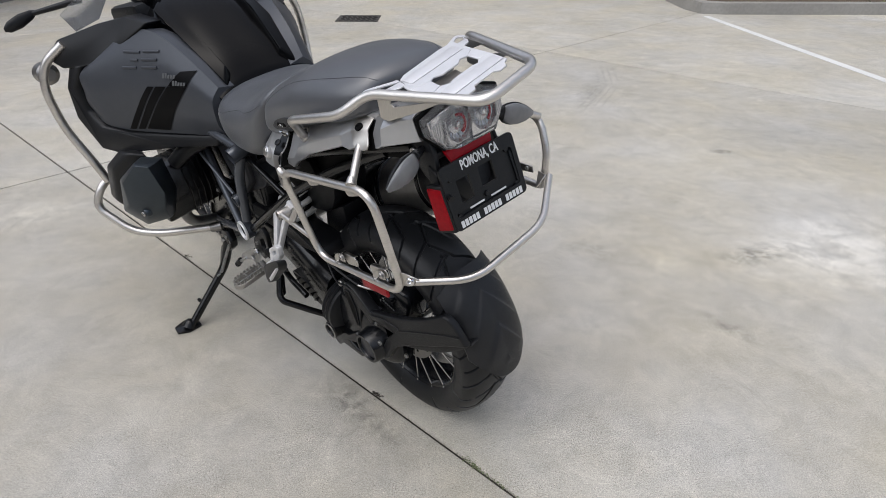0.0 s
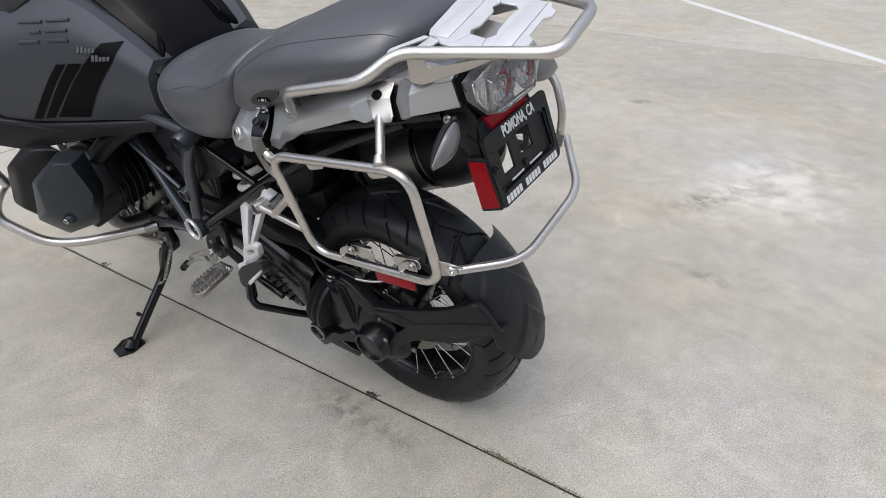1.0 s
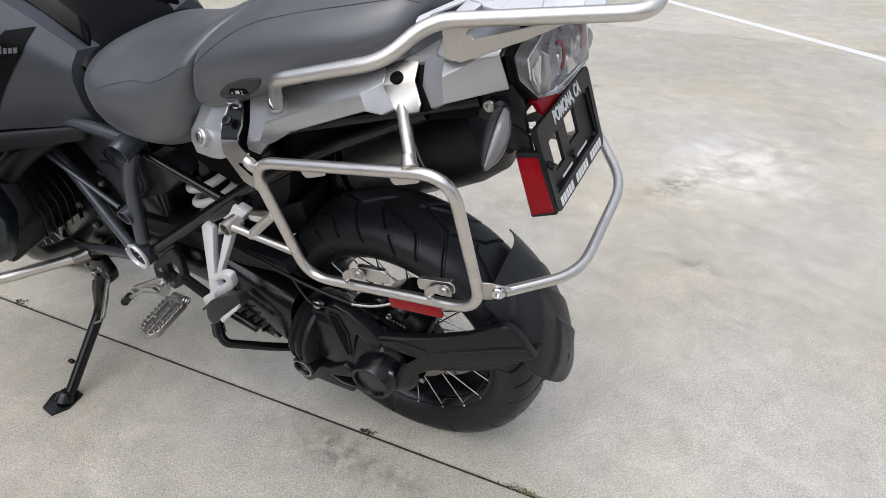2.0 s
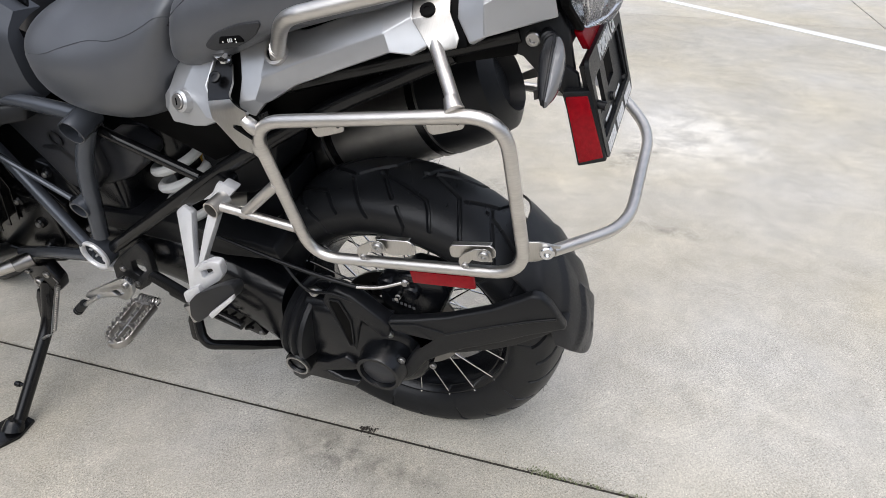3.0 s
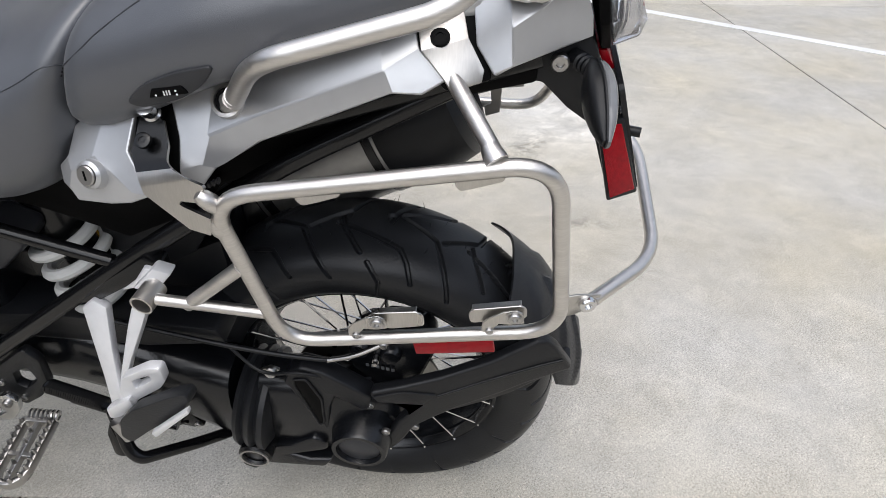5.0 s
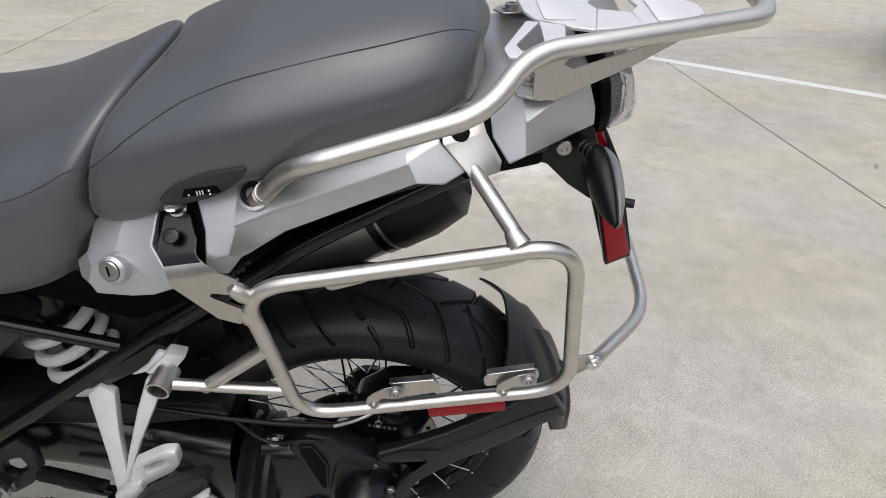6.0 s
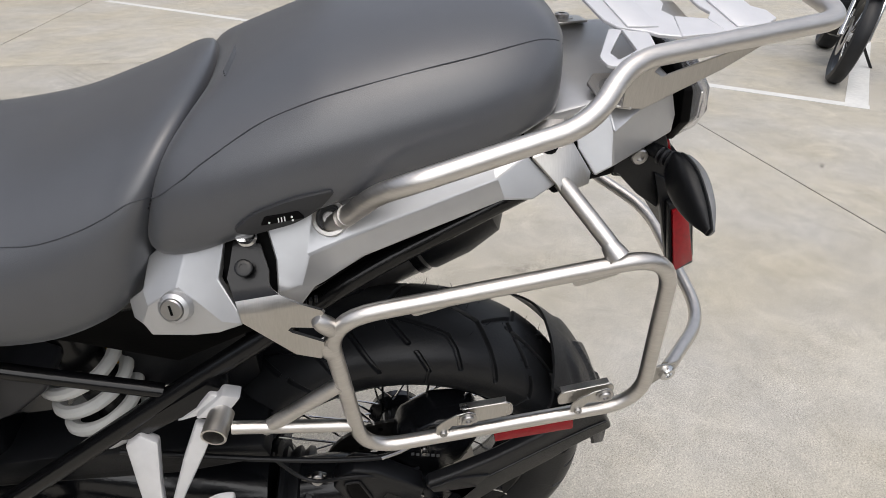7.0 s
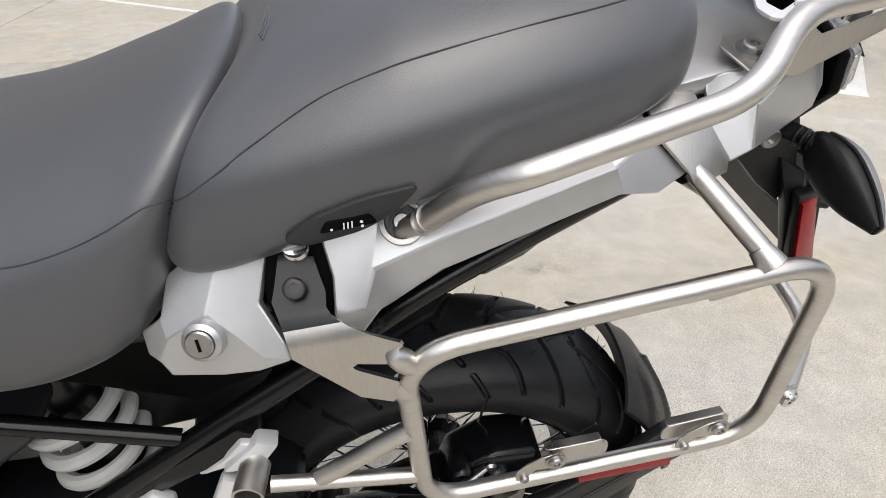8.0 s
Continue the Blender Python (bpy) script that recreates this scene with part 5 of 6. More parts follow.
for s in (1, -1):
    rows = catmull([(0.0, 0.008, 0.012), (0.014, 0.017, 0.020), (0.040, 0.022, 0.024), (0.074, 0.017, 0.017), (0.100, 0.006, 0.005)], 4)
    o, ax = V((-0.302, s * 0.124, 1.010)), V((-0.10, s * 0.86, -0.30)).normalized()
    upv = (V((0, 0, 1)) - ax * ax.z).normalized()
    fw = ax.cross(upv) * (1 if s == 1 else -1)
    rings = []
    for d, a, h in rows:
        rings.append([o + ax * d + fw * (a * 0.62 * squared(math.cos(2 * math.pi * k / 20))) + upv * (h * squared(math.sin(2 * math.pi * k / 20))) for k in range(20)])
    sig = part("indicator", loft(rings), plastic, bike, "black rear indicator with a pale lens")
    part("indicator_stalk", tube([(-0.286, s * 0.098, 1.009), (-0.298, s * 0.116, 1.010), o + ax * 0.012], 0.0085, 0.02), plastic, sig)
    back = V((-1, 0, 0)) - ax * V((-1, 0, 0)).dot(ax)
    back.normalize()
    lrings = []
    for d, a, h in rows[2:]:
        lrings.append([o + ax * (d + 0.002) + back * (a * (0.30 + 0.52 * math.sin(math.pi * k / 12) ** 0.6)) + upv * (h * 1.03 * math.cos(math.pi * k / 12)) for k in range(13)]
                      + [o + ax * (d + 0.002) + back * (a * 0.06) + upv * (h * -0.9 * math.cos(math.pi * k / 4)) for k in range(5)])
    part("indicator_lens", loft(lrings), smoky, sig)
    rim_pts = [o + ax * (d + 0.001) + back * (a * 0.10) + upv * (h * 1.05) for d, a, h in rows[2:]] + [o + ax * (d + 0.001) + back * (a * 0.10) - upv * (h * 1.05) for d, a, h in rows[:1:-1]]
    part("indicator_rim", tube(rim_pts, 0.0016, 0.002, 6, steps=2), plastic, sig)
    for q in range(3):
        part("stalk_rib", lathe([(0.0085, -0.002), (0.0105, 0), (0.0085, 0.002)], V((-0.292, s * 0.115, 1.009)) + V((-0.004, s * 0.005, 0)) * q, (-0.35, s * 0.6, 0), 18), plastic, sig)
    bolt((-0.271, s * 0.105, 1.004), (0, s, 0), 0.010, sig)

# -- silencer --
mo, ma = V((0.29, -0.155, 0.580)), V((-0.46, -0.030, 0.225)).normalized()
muf = part("silencer", lathe([(0.045, -0.07), (0.078, -0.04), (0.096, 0.0), (0.100, 0.05), (0.102, 0.37)], mo, ma, 56), muffler_steel, bike, "steel silencer with a black end cap")
part("silencer_cap", lathe([(0.1035, 0.352), (0.106, 0.357), (0.105, 0.42), (0.092, 0.48), (0.064, 0.50), (0.055, 0.47), (0, 0.47)], mo, ma, 56), plastic, muf, "black end cap")
part("silencer_front", lathe([(0.040, -0.09), (0.074, -0.075), (0.100, -0.03), (0.1045, 0.02), (0.1055, 0.105), (0.103, 0.110)], mo, ma, 56), frame_black, muf, "black front cover")
for h in (0.128, 0.338):
    part("silencer_band", lathe([(0.1005, h - 0.008), (0.1045, h - 0.007), (0.1045, h + 0.007), (0.1005, h + 0.008)], mo, ma, 56, True), frame_black, muf)
bolt((-0.073, -0.095, 0.790), (0, 1, 0.4), 0.009, muf)
part("exhaust_pipe", tube([(0.75, -0.16, 0.36), (0.50, -0.16, 0.40), (0.34, -0.152, 0.545), (0.30, -0.150, 0.565)], 0.028, 0.10), muffler_steel, bike)

# -- seats --
def raked(x, z):
    """The parting between the two seats leans back towards its top."""
    return x - 0.42 * (max(z, 0.955) - 0.995) * max(0.0, 1 - abs(x - 0.23) / 0.15)


def seat_mesh(rows, per, n=28, p_top=2.6, p_low=3.0):
    """rows: x, half width, underside, widest height, top, forward lean of the section towards its sides."""
    rings = []
    for x, w, zb, zw, zt, lean in catmull(rows, per):
        ring = []
        for k in range(n):
            a = 2 * math.pi * k / n
            c, s = math.cos(a), math.sin(a)
            p = p_top if s >= 0 else p_low
            y = w * math.copysign(abs(c) ** (2 / p), c)
            z = zw + ((zt - zw) if s >= 0 else (zw - zb)) * math.copysign(abs(s) ** (2 / p), s)
            ring.append((raked(x + lean * (abs(y) / max(w, 0.01)) ** 2, z), y, z))
        rings.append(ring)
    return loft(rings)


PILLION = [(0.236, 0.120, 0.965, 1.015, 1.062, 0.018), (0.226, 0.172, 0.918, 0.995, 1.086, 0.028), (0.192, 0.194, 0.918, 0.992, 1.102, 0.022), (0.10, 0.199, 0.978, 1.022, 1.130, 0.0), (0.0, 0.188, 1.012, 1.050, 1.150, 0.0), (-0.08, 0.172, 1.032, 1.065, 1.158, 0.0), (-0.135, 0.150, 1.048, 1.080, 1.156, 0.004), (-0.168, 0.125, 1.058, 1.090, 1.142, 0.010), (-0.184, 0.085, 1.072, 1.10, 1.122, 0.016)]
RIDER = [(0.232, 0.150, 0.960, 0.99, 1.050, 0.012), (0.250, 0.190, 0.900, 0.965, 1.076, 0.016), (0.31, 0.206, 0.842, 0.930, 1.048, 0.0), (0.40, 0.210, 0.805, 0.905, 1.010, 0.0), (0.50, 0.206, 0.805, 0.900, 0.988, 0.0), (0.57, 0.188, 0.835, 0.905, 0.984, 0.0), (0.61, 0.150, 0.875, 0.915, 0.972, 0.0)]
pillion = part("pillion_seat", seat_mesh(PILLION, 8, 44), vinyl, bike, "dark grey vinyl pillion seat", angle=60)
rider = part("rider_seat", seat_mesh(RIDER, 8, 44), vinyl, bike, "dark grey vinyl rider seat with stitched seams", angle=60)


def on_seat(rows, t, deg, lift=0.0):
    """A point of a seat's skin: t along it from 0 to 1, deg round its section from the left side upward."""
    d = catmull(rows, 20)
    f = t * (len(d) - 1)
    k = min(int(f), len(d) - 2)
    x, w, zb, zw, zt, lean = d[k] * (1 - f + k) + d[k + 1] * (f - k)
    c, q = math.cos(radians(deg)), math.sin(radians(deg))
    p = 2.6 if q >= 0 else 3.0
    y = w * math.copysign(abs(c) ** (2 / p), c)
    z = zw + ((zt - zw) if q >= 0 else (zw - zb)) * math.copysign(abs(q) ** (2 / p), q)
    return V((raked(x + lean * (abs(y) / max(w, 0.01)) ** 2, z), y + lift * c, z + lift * q))


for side in (1, -1):
    for seat, rows, line in ((pillion, PILLION, [(0.06, 2), (0.12, 6), (0.17, 12), (0.216, 21), (0.242, 27), (0.268, 32), (0.30, 38), (0.33, 41), (0.396, 42), (0.446, 42.5), (0.534, 43.5), (0.604, 45), (0.68, 47), (0.76, 49), (0.84, 50), (0.92, 48)]),
                             (rider, RIDER, [(0.10, 17), (0.148, 20), (0.21, 23.4), (0.276, 24.8), (0.348, 25.6), (0.406, 26.6), (0.45, 28.5), (0.53, 33), (0.614, 29), (0.70, 21), (0.80, 15)])):
        pts = [on_seat(rows, t, a, 0.0) for t, a in line]
        pts = [V((p.x, side * p.y, p.z)) for p in pts]
        part("seam", tube([V(q) for q in catmull(pts, 4)], 0.0007, 0.001, 6, steps=1), seam_vinyl, seat)
    stitch = [on_seat(RIDER, 0.100 - 0.0007 * (a - 10), a, 0.0006) for a in range(10, 66, 2)]
    for p, q in zip(stitch, stitch[1:]):
        a, b = V((p.x, side * p.y, p.z)), V((q.x, side * q.y, q.z))
        part("stitch", tube([a.lerp(b, 0.15), a.lerp(b, 0.7)], 0.0009, n=5), thread, rider)
# raised maker's patch on the front of the pillion seat, as plain bars
for k, (t, a0, a1) in enumerate(((0.165, 78, 92), (0.178, 76, 90), (0.191, 74, 88))):
    part("embossed_mark", tube([on_seat(PILLION, t, a0, 0.0005), on_seat(PILLION, t, (a0 + a1) / 2, 0.0005), on_seat(PILLION, t, a1, 0.0)], 0.0009, 0.01, 6), vinyl, pillion)
part("seat_heater_panel", slab(rounded([(0.172, 0.2040, 0.990), (0.150, 0.2045, 1.010), (0.110, 0.2045, 1.026), (0.066, 0.2010, 1.034), (0.085, 0.1995, 1.010), (0.110, 0.2025, 0.996), (0.155, 0.2030, 0.984)], 0.012, 4, True), V((0, -0.012, 0)), 0.0022), panel_grey, pillion, "black panel with the seat heater switch")
part("heater_switch", slab([(0.143, 0.2060, 0.9975), (0.138, 0.2060, 1.008), (0.106, 0.2040, 1.0125), (0.100, 0.2030, 1.003)], V((0, -0.006, 0)), 0.002), deep, pillion)
for x, z in ((0.134, 1.0015), (0.112, 1.0075), (0.1115, 1.0035)):
    part("switch_dot", lathe([(0, 0.0006), (0.0011, 0.0006), (0.0011, 0), (0, 0)], (x, 0.2052, z), (0, 1, 0.1), 10), white_text, pillion)
for k in range(3):
    part("switch_mark", box((0.125 - 0.003 * k, 0.2050, 1.0040 + 0.0006 * k), (0.0011, 0.0016, 0.0050), 0), white_text, pillion)


# -- tank and side panels --
def tank_shell():
    rows = catmull([(0.575, 0.150, 0.90, 0.975), (0.65, 0.165, 0.90, 1.045), (0.75, 0.180, 0.90, 1.112), (0.85, 0.185, 0.92, 1.165), (0.97, 0.185, 0.95, 1.200), (1.08, 0.15, 1.0, 1.205)], 4)
    rings = []
    for x, w, zb, zt in rows:
        ring = [(x + 0.03 * (1 - (abs(c) ** 2)), w * c, zt - (zt - zb) * abs(c) ** 3.2 * 0.42) for c in [1 - 2 * k / 20 for k in range(21)]]
        ring += [(x, -w, zb), (x, w, zb)]
        rings.append(ring)
    return loft(rings)


tank = part("fuel_tank", tank_shell(), gloss, bike, "gloss black fuel tank", angle=50)
part("tank_ridge", slab([(0.60, 0.125, 0.992), (0.75, 0.150, 1.108), (0.92, 0.155, 1.178), (0.95, 0.120, 1.196), (0.78, 0.110, 1.138), (0.63, 0.095, 1.03)], V((0, -0.01, -0.03)), 0.006), gloss, tank)
part("tank_ridge", mirror(slab([(0.60, 0.125, 0.992), (0.75, 0.150, 1.108), (0.92, 0.155, 1.178), (0.95, 0.120, 1.196), (0.78, 0.110, 1.138), (0.63, 0.095, 1.03)], V((0, -0.01, -0.03)), 0.006)), gloss, tank)


def flank(s):
    """The flared side panel: stations x, low y/z, middle y/z, top y/z."""
    rows = catmull([(0.60, 0.172, 0.838, 0.188, 0.90, 0.150, 0.985), (0.68, 0.208, 0.832, 0.222, 0.93, 0.172, 1.055), (0.78, 0.250, 0.828, 0.262, 0.96, 0.192, 1.115), (0.88, 0.298, 0.826, 0.305, 0.985, 0.215, 1.140), (0.98, 0.350, 0.830, 0.355, 0.985, 0.262, 1.120), (1.06, 0.395, 0.850, 0.398, 0.975, 0.330, 1.070), (1.10, 0.405, 0.89, 0.408, 0.965, 0.375, 1.035)], 4)
    rings = []
    for x, yl, zl, ym, zm, yt, zt in rows:
        prof = catmull([(yl, zl), ((yl + ym) / 2 + 0.006, (zl + zm) / 2), (ym, zm), ((ym + yt) / 2 + 0.012, (zm + zt) / 2 + 0.01), (yt, zt)], 3)
        ring = [(x, s * y, z) for y, z in prof] + [(x, s * (yt - 0.05), zt - 0.01), (x, s * (yl - 0.06), zl + 0.01)]
        rings.append(ring)
    return loft(rings)


for s in (1, -1):
    fl = part("side_panel", flank(s), matt_grey, bike, "matt grey tank side panel with charcoal stripes", angle=40)
    # black surround below and in front, charcoal upper cowl
    part("lower_fairing", slab([(0.635, s * 0.19, 0.832), (0.80, s * 0.262, 0.822), (0.98, s * 0.358, 0.822), (1.07, s * 0.410, 0.842), (1.12, s * 0.425, 0.89), (1.13, s * 0.425, 0.97), (1.10, s * 0.392, 1.04), (1.15, s * 0.405, 1.05), (1.18, s * 0.44, 0.97), (1.16, s * 0.455, 0.87), (1.07, s * 0.44, 0.772), (1.0, s * 0.400, 0.755), (0.80, s * 0.285, 0.785), (0.64, s * 0.20, 0.80)], V((0.0, s * -0.05, 0)), 0.006), plastic, bike)
    part("front_cowl", slab([(0.86, s * 0.205, 1.160), (0.98, s * 0.225, 1.172), (1.10, s * 0.285, 1.150), (1.19, s * 0.405, 1.120), (1.21, s * 0.455, 1.070), (1.16, s * 0.430, 1.035), (1.10, s * 0.395, 1.040), (1.02, s * 0.325, 1.045), (0.96, s * 0.285, 1.090)], V((0.02, s * -0.06, -0.01)), 0.008, 3), matt_dark, bike, "charcoal front cowl panel")

# decals lie on the flank: thin plates set along its surface
FLANK = [(0.60, 0.172, 0.838, 0.188, 0.90, 0.150, 0.985), (0.68, 0.208, 0.832, 0.222, 0.93, 0.172, 1.055), (0.78, 0.250, 0.828, 0.262, 0.96, 0.192, 1.115), (0.88, 0.298, 0.826, 0.305, 0.985, 0.215, 1.140), (0.98, 0.350, 0.830, 0.355, 0.985, 0.262, 1.120), (1.06, 0.395, 0.850, 0.398, 0.975, 0.330, 1.070), (1.10, 0.405, 0.89, 0.408, 0.965, 0.375, 1.035)]
FLANK_ROWS = catmull(FLANK, 4)


def flank_y(x, z):
    """The side panel's outward reach at x and z."""
    v = [float(np.interp(x, [r[0] for r in FLANK_ROWS], [r[q] for r in FLANK_ROWS])) for q in range(1, 7)]
    yl, zl, ym, zm, yt, zt = v
    prof = catmull([(yl, zl), ((yl + ym) / 2 + 0.006, (zl + zm) / 2), (ym, zm), ((ym + yt) / 2 + 0.012, (zm + zt) / 2 + 0.01), (yt, zt)], 3)
    return float(np.interp(z, [p[1] for p in prof], [p[0] for p in prof]))


def decal_strip(x_low0, x_low1, x_top0, x_top1, z0, z1, mat, name="stripe"):
    bm = bmesh.new()
    rows = []
    for k in range(13):
        t = k / 12
        z = z0 + (z1 - z0) * t
        row = []
        for q in range(4):
            x = (x_low0 + (x_top0 - x_low0) * t) * (1 - q / 3) + (x_low1 + (x_top1 - x_low1) * t) * q / 3
            row.append(bm.verts.new((x, flank_y(x, z) + 0.003, z)))
        rows.append(row)
    for a, b in zip(rows, rows[1:]):
        for q in range(3):
            bm.faces.new((a[q], a[q + 1], b[q + 1], b[q]))
    left = [f for f in bm.faces]
    bmesh.ops.solidify(bm, geom=left, thickness=0.0008)
    return part(name, bm, mat, bike)


decal_strip(0.972, 0.948, 0.830, 0.805, 0.836, 0.989, decal)
decal_strip(0.938, 0.912, 0.797, 0.760, 0.838, 0.990, decal)
decal_strip(0.902, 0.813, 0.752, 0.680, 0.840, 0.992, decal)
decal_strip(0.751, 0.679, 0.704, 0.659, 0.9925, 1.035, decal)
for x0, z0 in ((0.766, 1.016), (0.730, 0.996)):
    row = bmesh.new()
    for q in range(5):
        x, w = x0 - 0.0098 * q, 0.0070
        tall = 0.014 if q in (0, 1) else 0.010
        slab_into(row, [(a, flank_y(a, z) + 0.0042, z) for a, z in ((x, z0), (x - w, z0), (x - w - 0.002, z0 + tall), (x - 0.002, z0 + tall))], V((0, 0.0007, 0)))
    part("badge_bar", row, badge_grey, bike)
# raised maker's emblem, as plain embossed bars
for x0, x1, z in ((0.925, 0.860, 1.084), (0.890, 0.862, 1.063), (0.920, 0.866, 1.042), (0.848, 0.790, 1.086), (0.848, 0.792, 1.065), (0.845, 0.788, 1.044)):
    part("emblem_stroke", tube([(x0 + (x1 - x0) * q / 4, flank_y(x0 + (x1 - x0) * q / 4, z) + 0.0005, z) for q in range(5)], 0.0045, 0.002, 8), matt_grey, bike)

# -- front end, handlebar, indicator --
part("fork_leg", tube([(1.50, 0.09, 0.33), (1.28, 0.10, 1.02)], 0.030, 0.01, 20), frame_black, bike, "black fork leg")
part("fork_leg", tube([(1.50, -0.09, 0.33), (1.28, -0.10, 1.02)], 0.030, 0.01, 20), frame_black, bike)
part("beak", loft([[(1.20, 0.20, 1.08), (1.20, -0.20, 1.08), (1.20, -0.16, 0.95), (1.20, 0.16, 0.95)], [(1.50, 0.13, 1.02), (1.50, -0.13, 1.02), (1.50, -0.09, 0.94), (1.50, 0.09, 0.94)], [(1.78, 0.05, 0.90), (1.78, -0.05, 0.90), (1.78, -0.03, 0.87), (1.78, 0.03, 0.87)]]), gloss, bike, "black beak over the front wheel")
part("fairing_core", slab([(1.02, 0.18, 1.19), (1.25, 0.20, 1.16), (1.30, 0.18, 0.85), (1.02, 0.16, 0.80)], V((0, -0.36, 0)), 0.02), plastic, bike)
part("wind_deflector", slab([(1.13, 0.265, 1.155), (1.22, 0.33, 1.12), (1.25, 0.350, 1.175), (1.16, 0.24, 1.26), (1.08, 0.215, 1.235)], V((0.003, 0.0, 0.003)), 0.001), smoke, bike, "tinted wind deflector")
part("front_indicator", loft([[V((1.34, 0.40, 1.190)) + V((0, 0.11 * t, -0.028 * t)) + V((0.012 * w * math.cos(a), 0, 0.022 * w * math.sin(a))) for a in [2 * math.pi * k / 14 for k in range(14)]] for t, w in ((0, 0.35), (0.15, 0.7), (0.5, 1.0), (0.85, 0.8), (1.0, 0.3))]), plastic, bike, "black front indicator")
part("indicator_stalk", tube([(1.26, 0.26, 1.205), (1.34, 0.41, 1.188)], (0.012, 0.008)), plastic, bike)
part("handlebar", tube([(1.05, 0.40, 1.28), (1.10, 0.28, 1.30), (1.16, 0.12, 1.25), (1.16, -0.12, 1.25), (1.10, -0.28, 1.30), (1.05, -0.40, 1.28)], 0.014, 0.05), frame_black, bike, "black handlebar")
part("instrument_cowl", slab([(1.02, 0.14, 1.215), (1.14, 0.15, 1.24), (1.14, -0.15, 1.24), (1.02, -0.14, 1.215)], V((0, 0, -0.06)), 0.012), gloss, bike)

# -- engine: cylinder, cover, crash bars --
cyl = part("cylinder", slab([(1.06, 0.14, 0.70), (0.88, 0.14, 0.72), (0.85, 0.14, 0.60), (0.88, 0.14, 0.52), (1.05, 0.14, 0.52), (1.10, 0.14, 0.60)], V((0, 0.235, -0.02)), 0.015), frame_black, bike, "black finned engine cylinder")
for k in range(6):
    y = 0.16 + 0.022 * k
    part("cooling_fin", slab([(1.07, y, 0.708), (0.875, y, 0.732), (0.840, y, 0.600), (0.875, y, 0.505), (1.06, y, 0.508), (1.11, y, 0.60)], V((0, 0.004, 0)), 0.001, 1), frame_black, cyl)
FACE = [(0.816, 0.474, 0.734), (0.759, 0.431, 0.797), (0.737, 0.398, 0.783), (0.756, 0.378, 0.674), (0.790, 0.389, 0.602), (0.839, 0.441, 0.583), (0.850, 0.478, 0.643)]
BASE = [(0.857, 0.468, 0.734), (0.795, 0.416, 0.794), (0.759, 0.367, 0.779), (0.791, 0.353, 0.650), (0.843, 0.373, 0.541), (0.904, 0.440, 0.524), (0.919, 0.488, 0.600)]
part("valve_cover", bevelled(loft([[V(p) + V((0.035, -0.035, -0.005)) for p in BASE], [V(p) for p in BASE], [V(p) for p in FACE]]), 0.005), gunmetal, cyl, "gunmetal valve cover")
part("cover_guard", bevelled(loft([[V(p) * 1.0 + V((0.125 + d, -0.012, -0.012)) for p in BASE] for d in (0.0, 0.07)]), 0.012, 3), plastic, cyl, "black cylinder head guard")
for p in ((0.836, 0.440, 0.601),):
    part("cover_boss", lathe([(0, 0.008), (0.014, 0.008), (0.018, 0), (0.018, -0.03), (0, -0.03)], p, (-0.3, 1, 0), 18), gunmetal, cyl)
    bolt(V(p) + V((-0.002, 0.008, 0)), (-0.3, 1, 0), 0.009, cyl)
part("intake_pipe", tube([(0.74, 0.14, 0.80), (0.82, 0.24, 0.76), (0.87, 0.28, 0.71)], 0.028, 0.05), plastic, bike)
part("exhaust_header", tube([(0.95, 0.30, 0.50), (0.98, 0.28, 0.42), (1.0, 0.12, 0.36), (0.80, 0.05, 0.33)], 0.021, 0.06), muffler_steel, bike, "steel exhaust header")
part("right_cylinder", mirror(slab([(1.06, 0.14, 0.70), (0.84, 0.14, 0.72), (0.80, 0.14, 0.60), (0.84, 0.14, 0.52), (1.05, 0.14, 0.52), (1.10, 0.14, 0.60)], V((0, 0.30, -0.02)), 0.03)), alloy_black, bike)
CR = 0.0145
part("crash_bar", tube([(0.872, 0.232, 0.418), (1.0, 0.395, 0.422), (1.07, 0.468, 0.444), (1.165, 0.530, 0.545), (1.155, 0.485, 0.620), (1.20, 0.30, 0.66)], CR, 0.06, 16), steel, bike, "polished steel lower crash bar")
part("crash_clamp", lathe([(0, 0.02), (0.016, 0.02), (0.018, 0.015), (0.018, -0.02), (0, -0.02)], (0.872, 0.232, 0.418), (0.5, 0.8, 0), 18), disc_steel, bike)
part("upper_crash_bar", tube([(1.17, 0.395, 1.105), (1.205, 0.470, 1.055), (1.21, 0.500, 0.975), (1.205, 0.500, 0.84), (1.17, 0.468, 0.70), (1.15, 0.455, 0.625)], CR, 0.06, 16), steel, bike, "polished steel upper crash bar")
part("upper_crash_bar", mirror(tube([(1.17, 0.395, 1.105), (1.205, 0.470, 1.055), (1.21, 0.500, 0.975), (1.205, 0.500, 0.84), (1.17, 0.468, 0.70), (1.15, 0.455, 0.625)], CR, 0.06, 16)), steel, bike)
part("fog_lamp", lathe([(0, 0.03), (0.03, 0.028), (0.036, 0.02), (0.036, -0.02), (0.02, -0.035), (0, -0.035)], (1.235, 0.47, 1.02), (1, 0.1, 0), 24), disc_steel, bike)
part("skid_plate", slab([(1.12, 0.11, 0.36), (0.80, 0.12, 0.31), (0.70, 0.12, 0.33), (0.80, 0.12, 0.335), (1.10, 0.11, 0.385)], V((0, -0.24, 0)), 0.004), cast, bike, "aluminium skid plate")

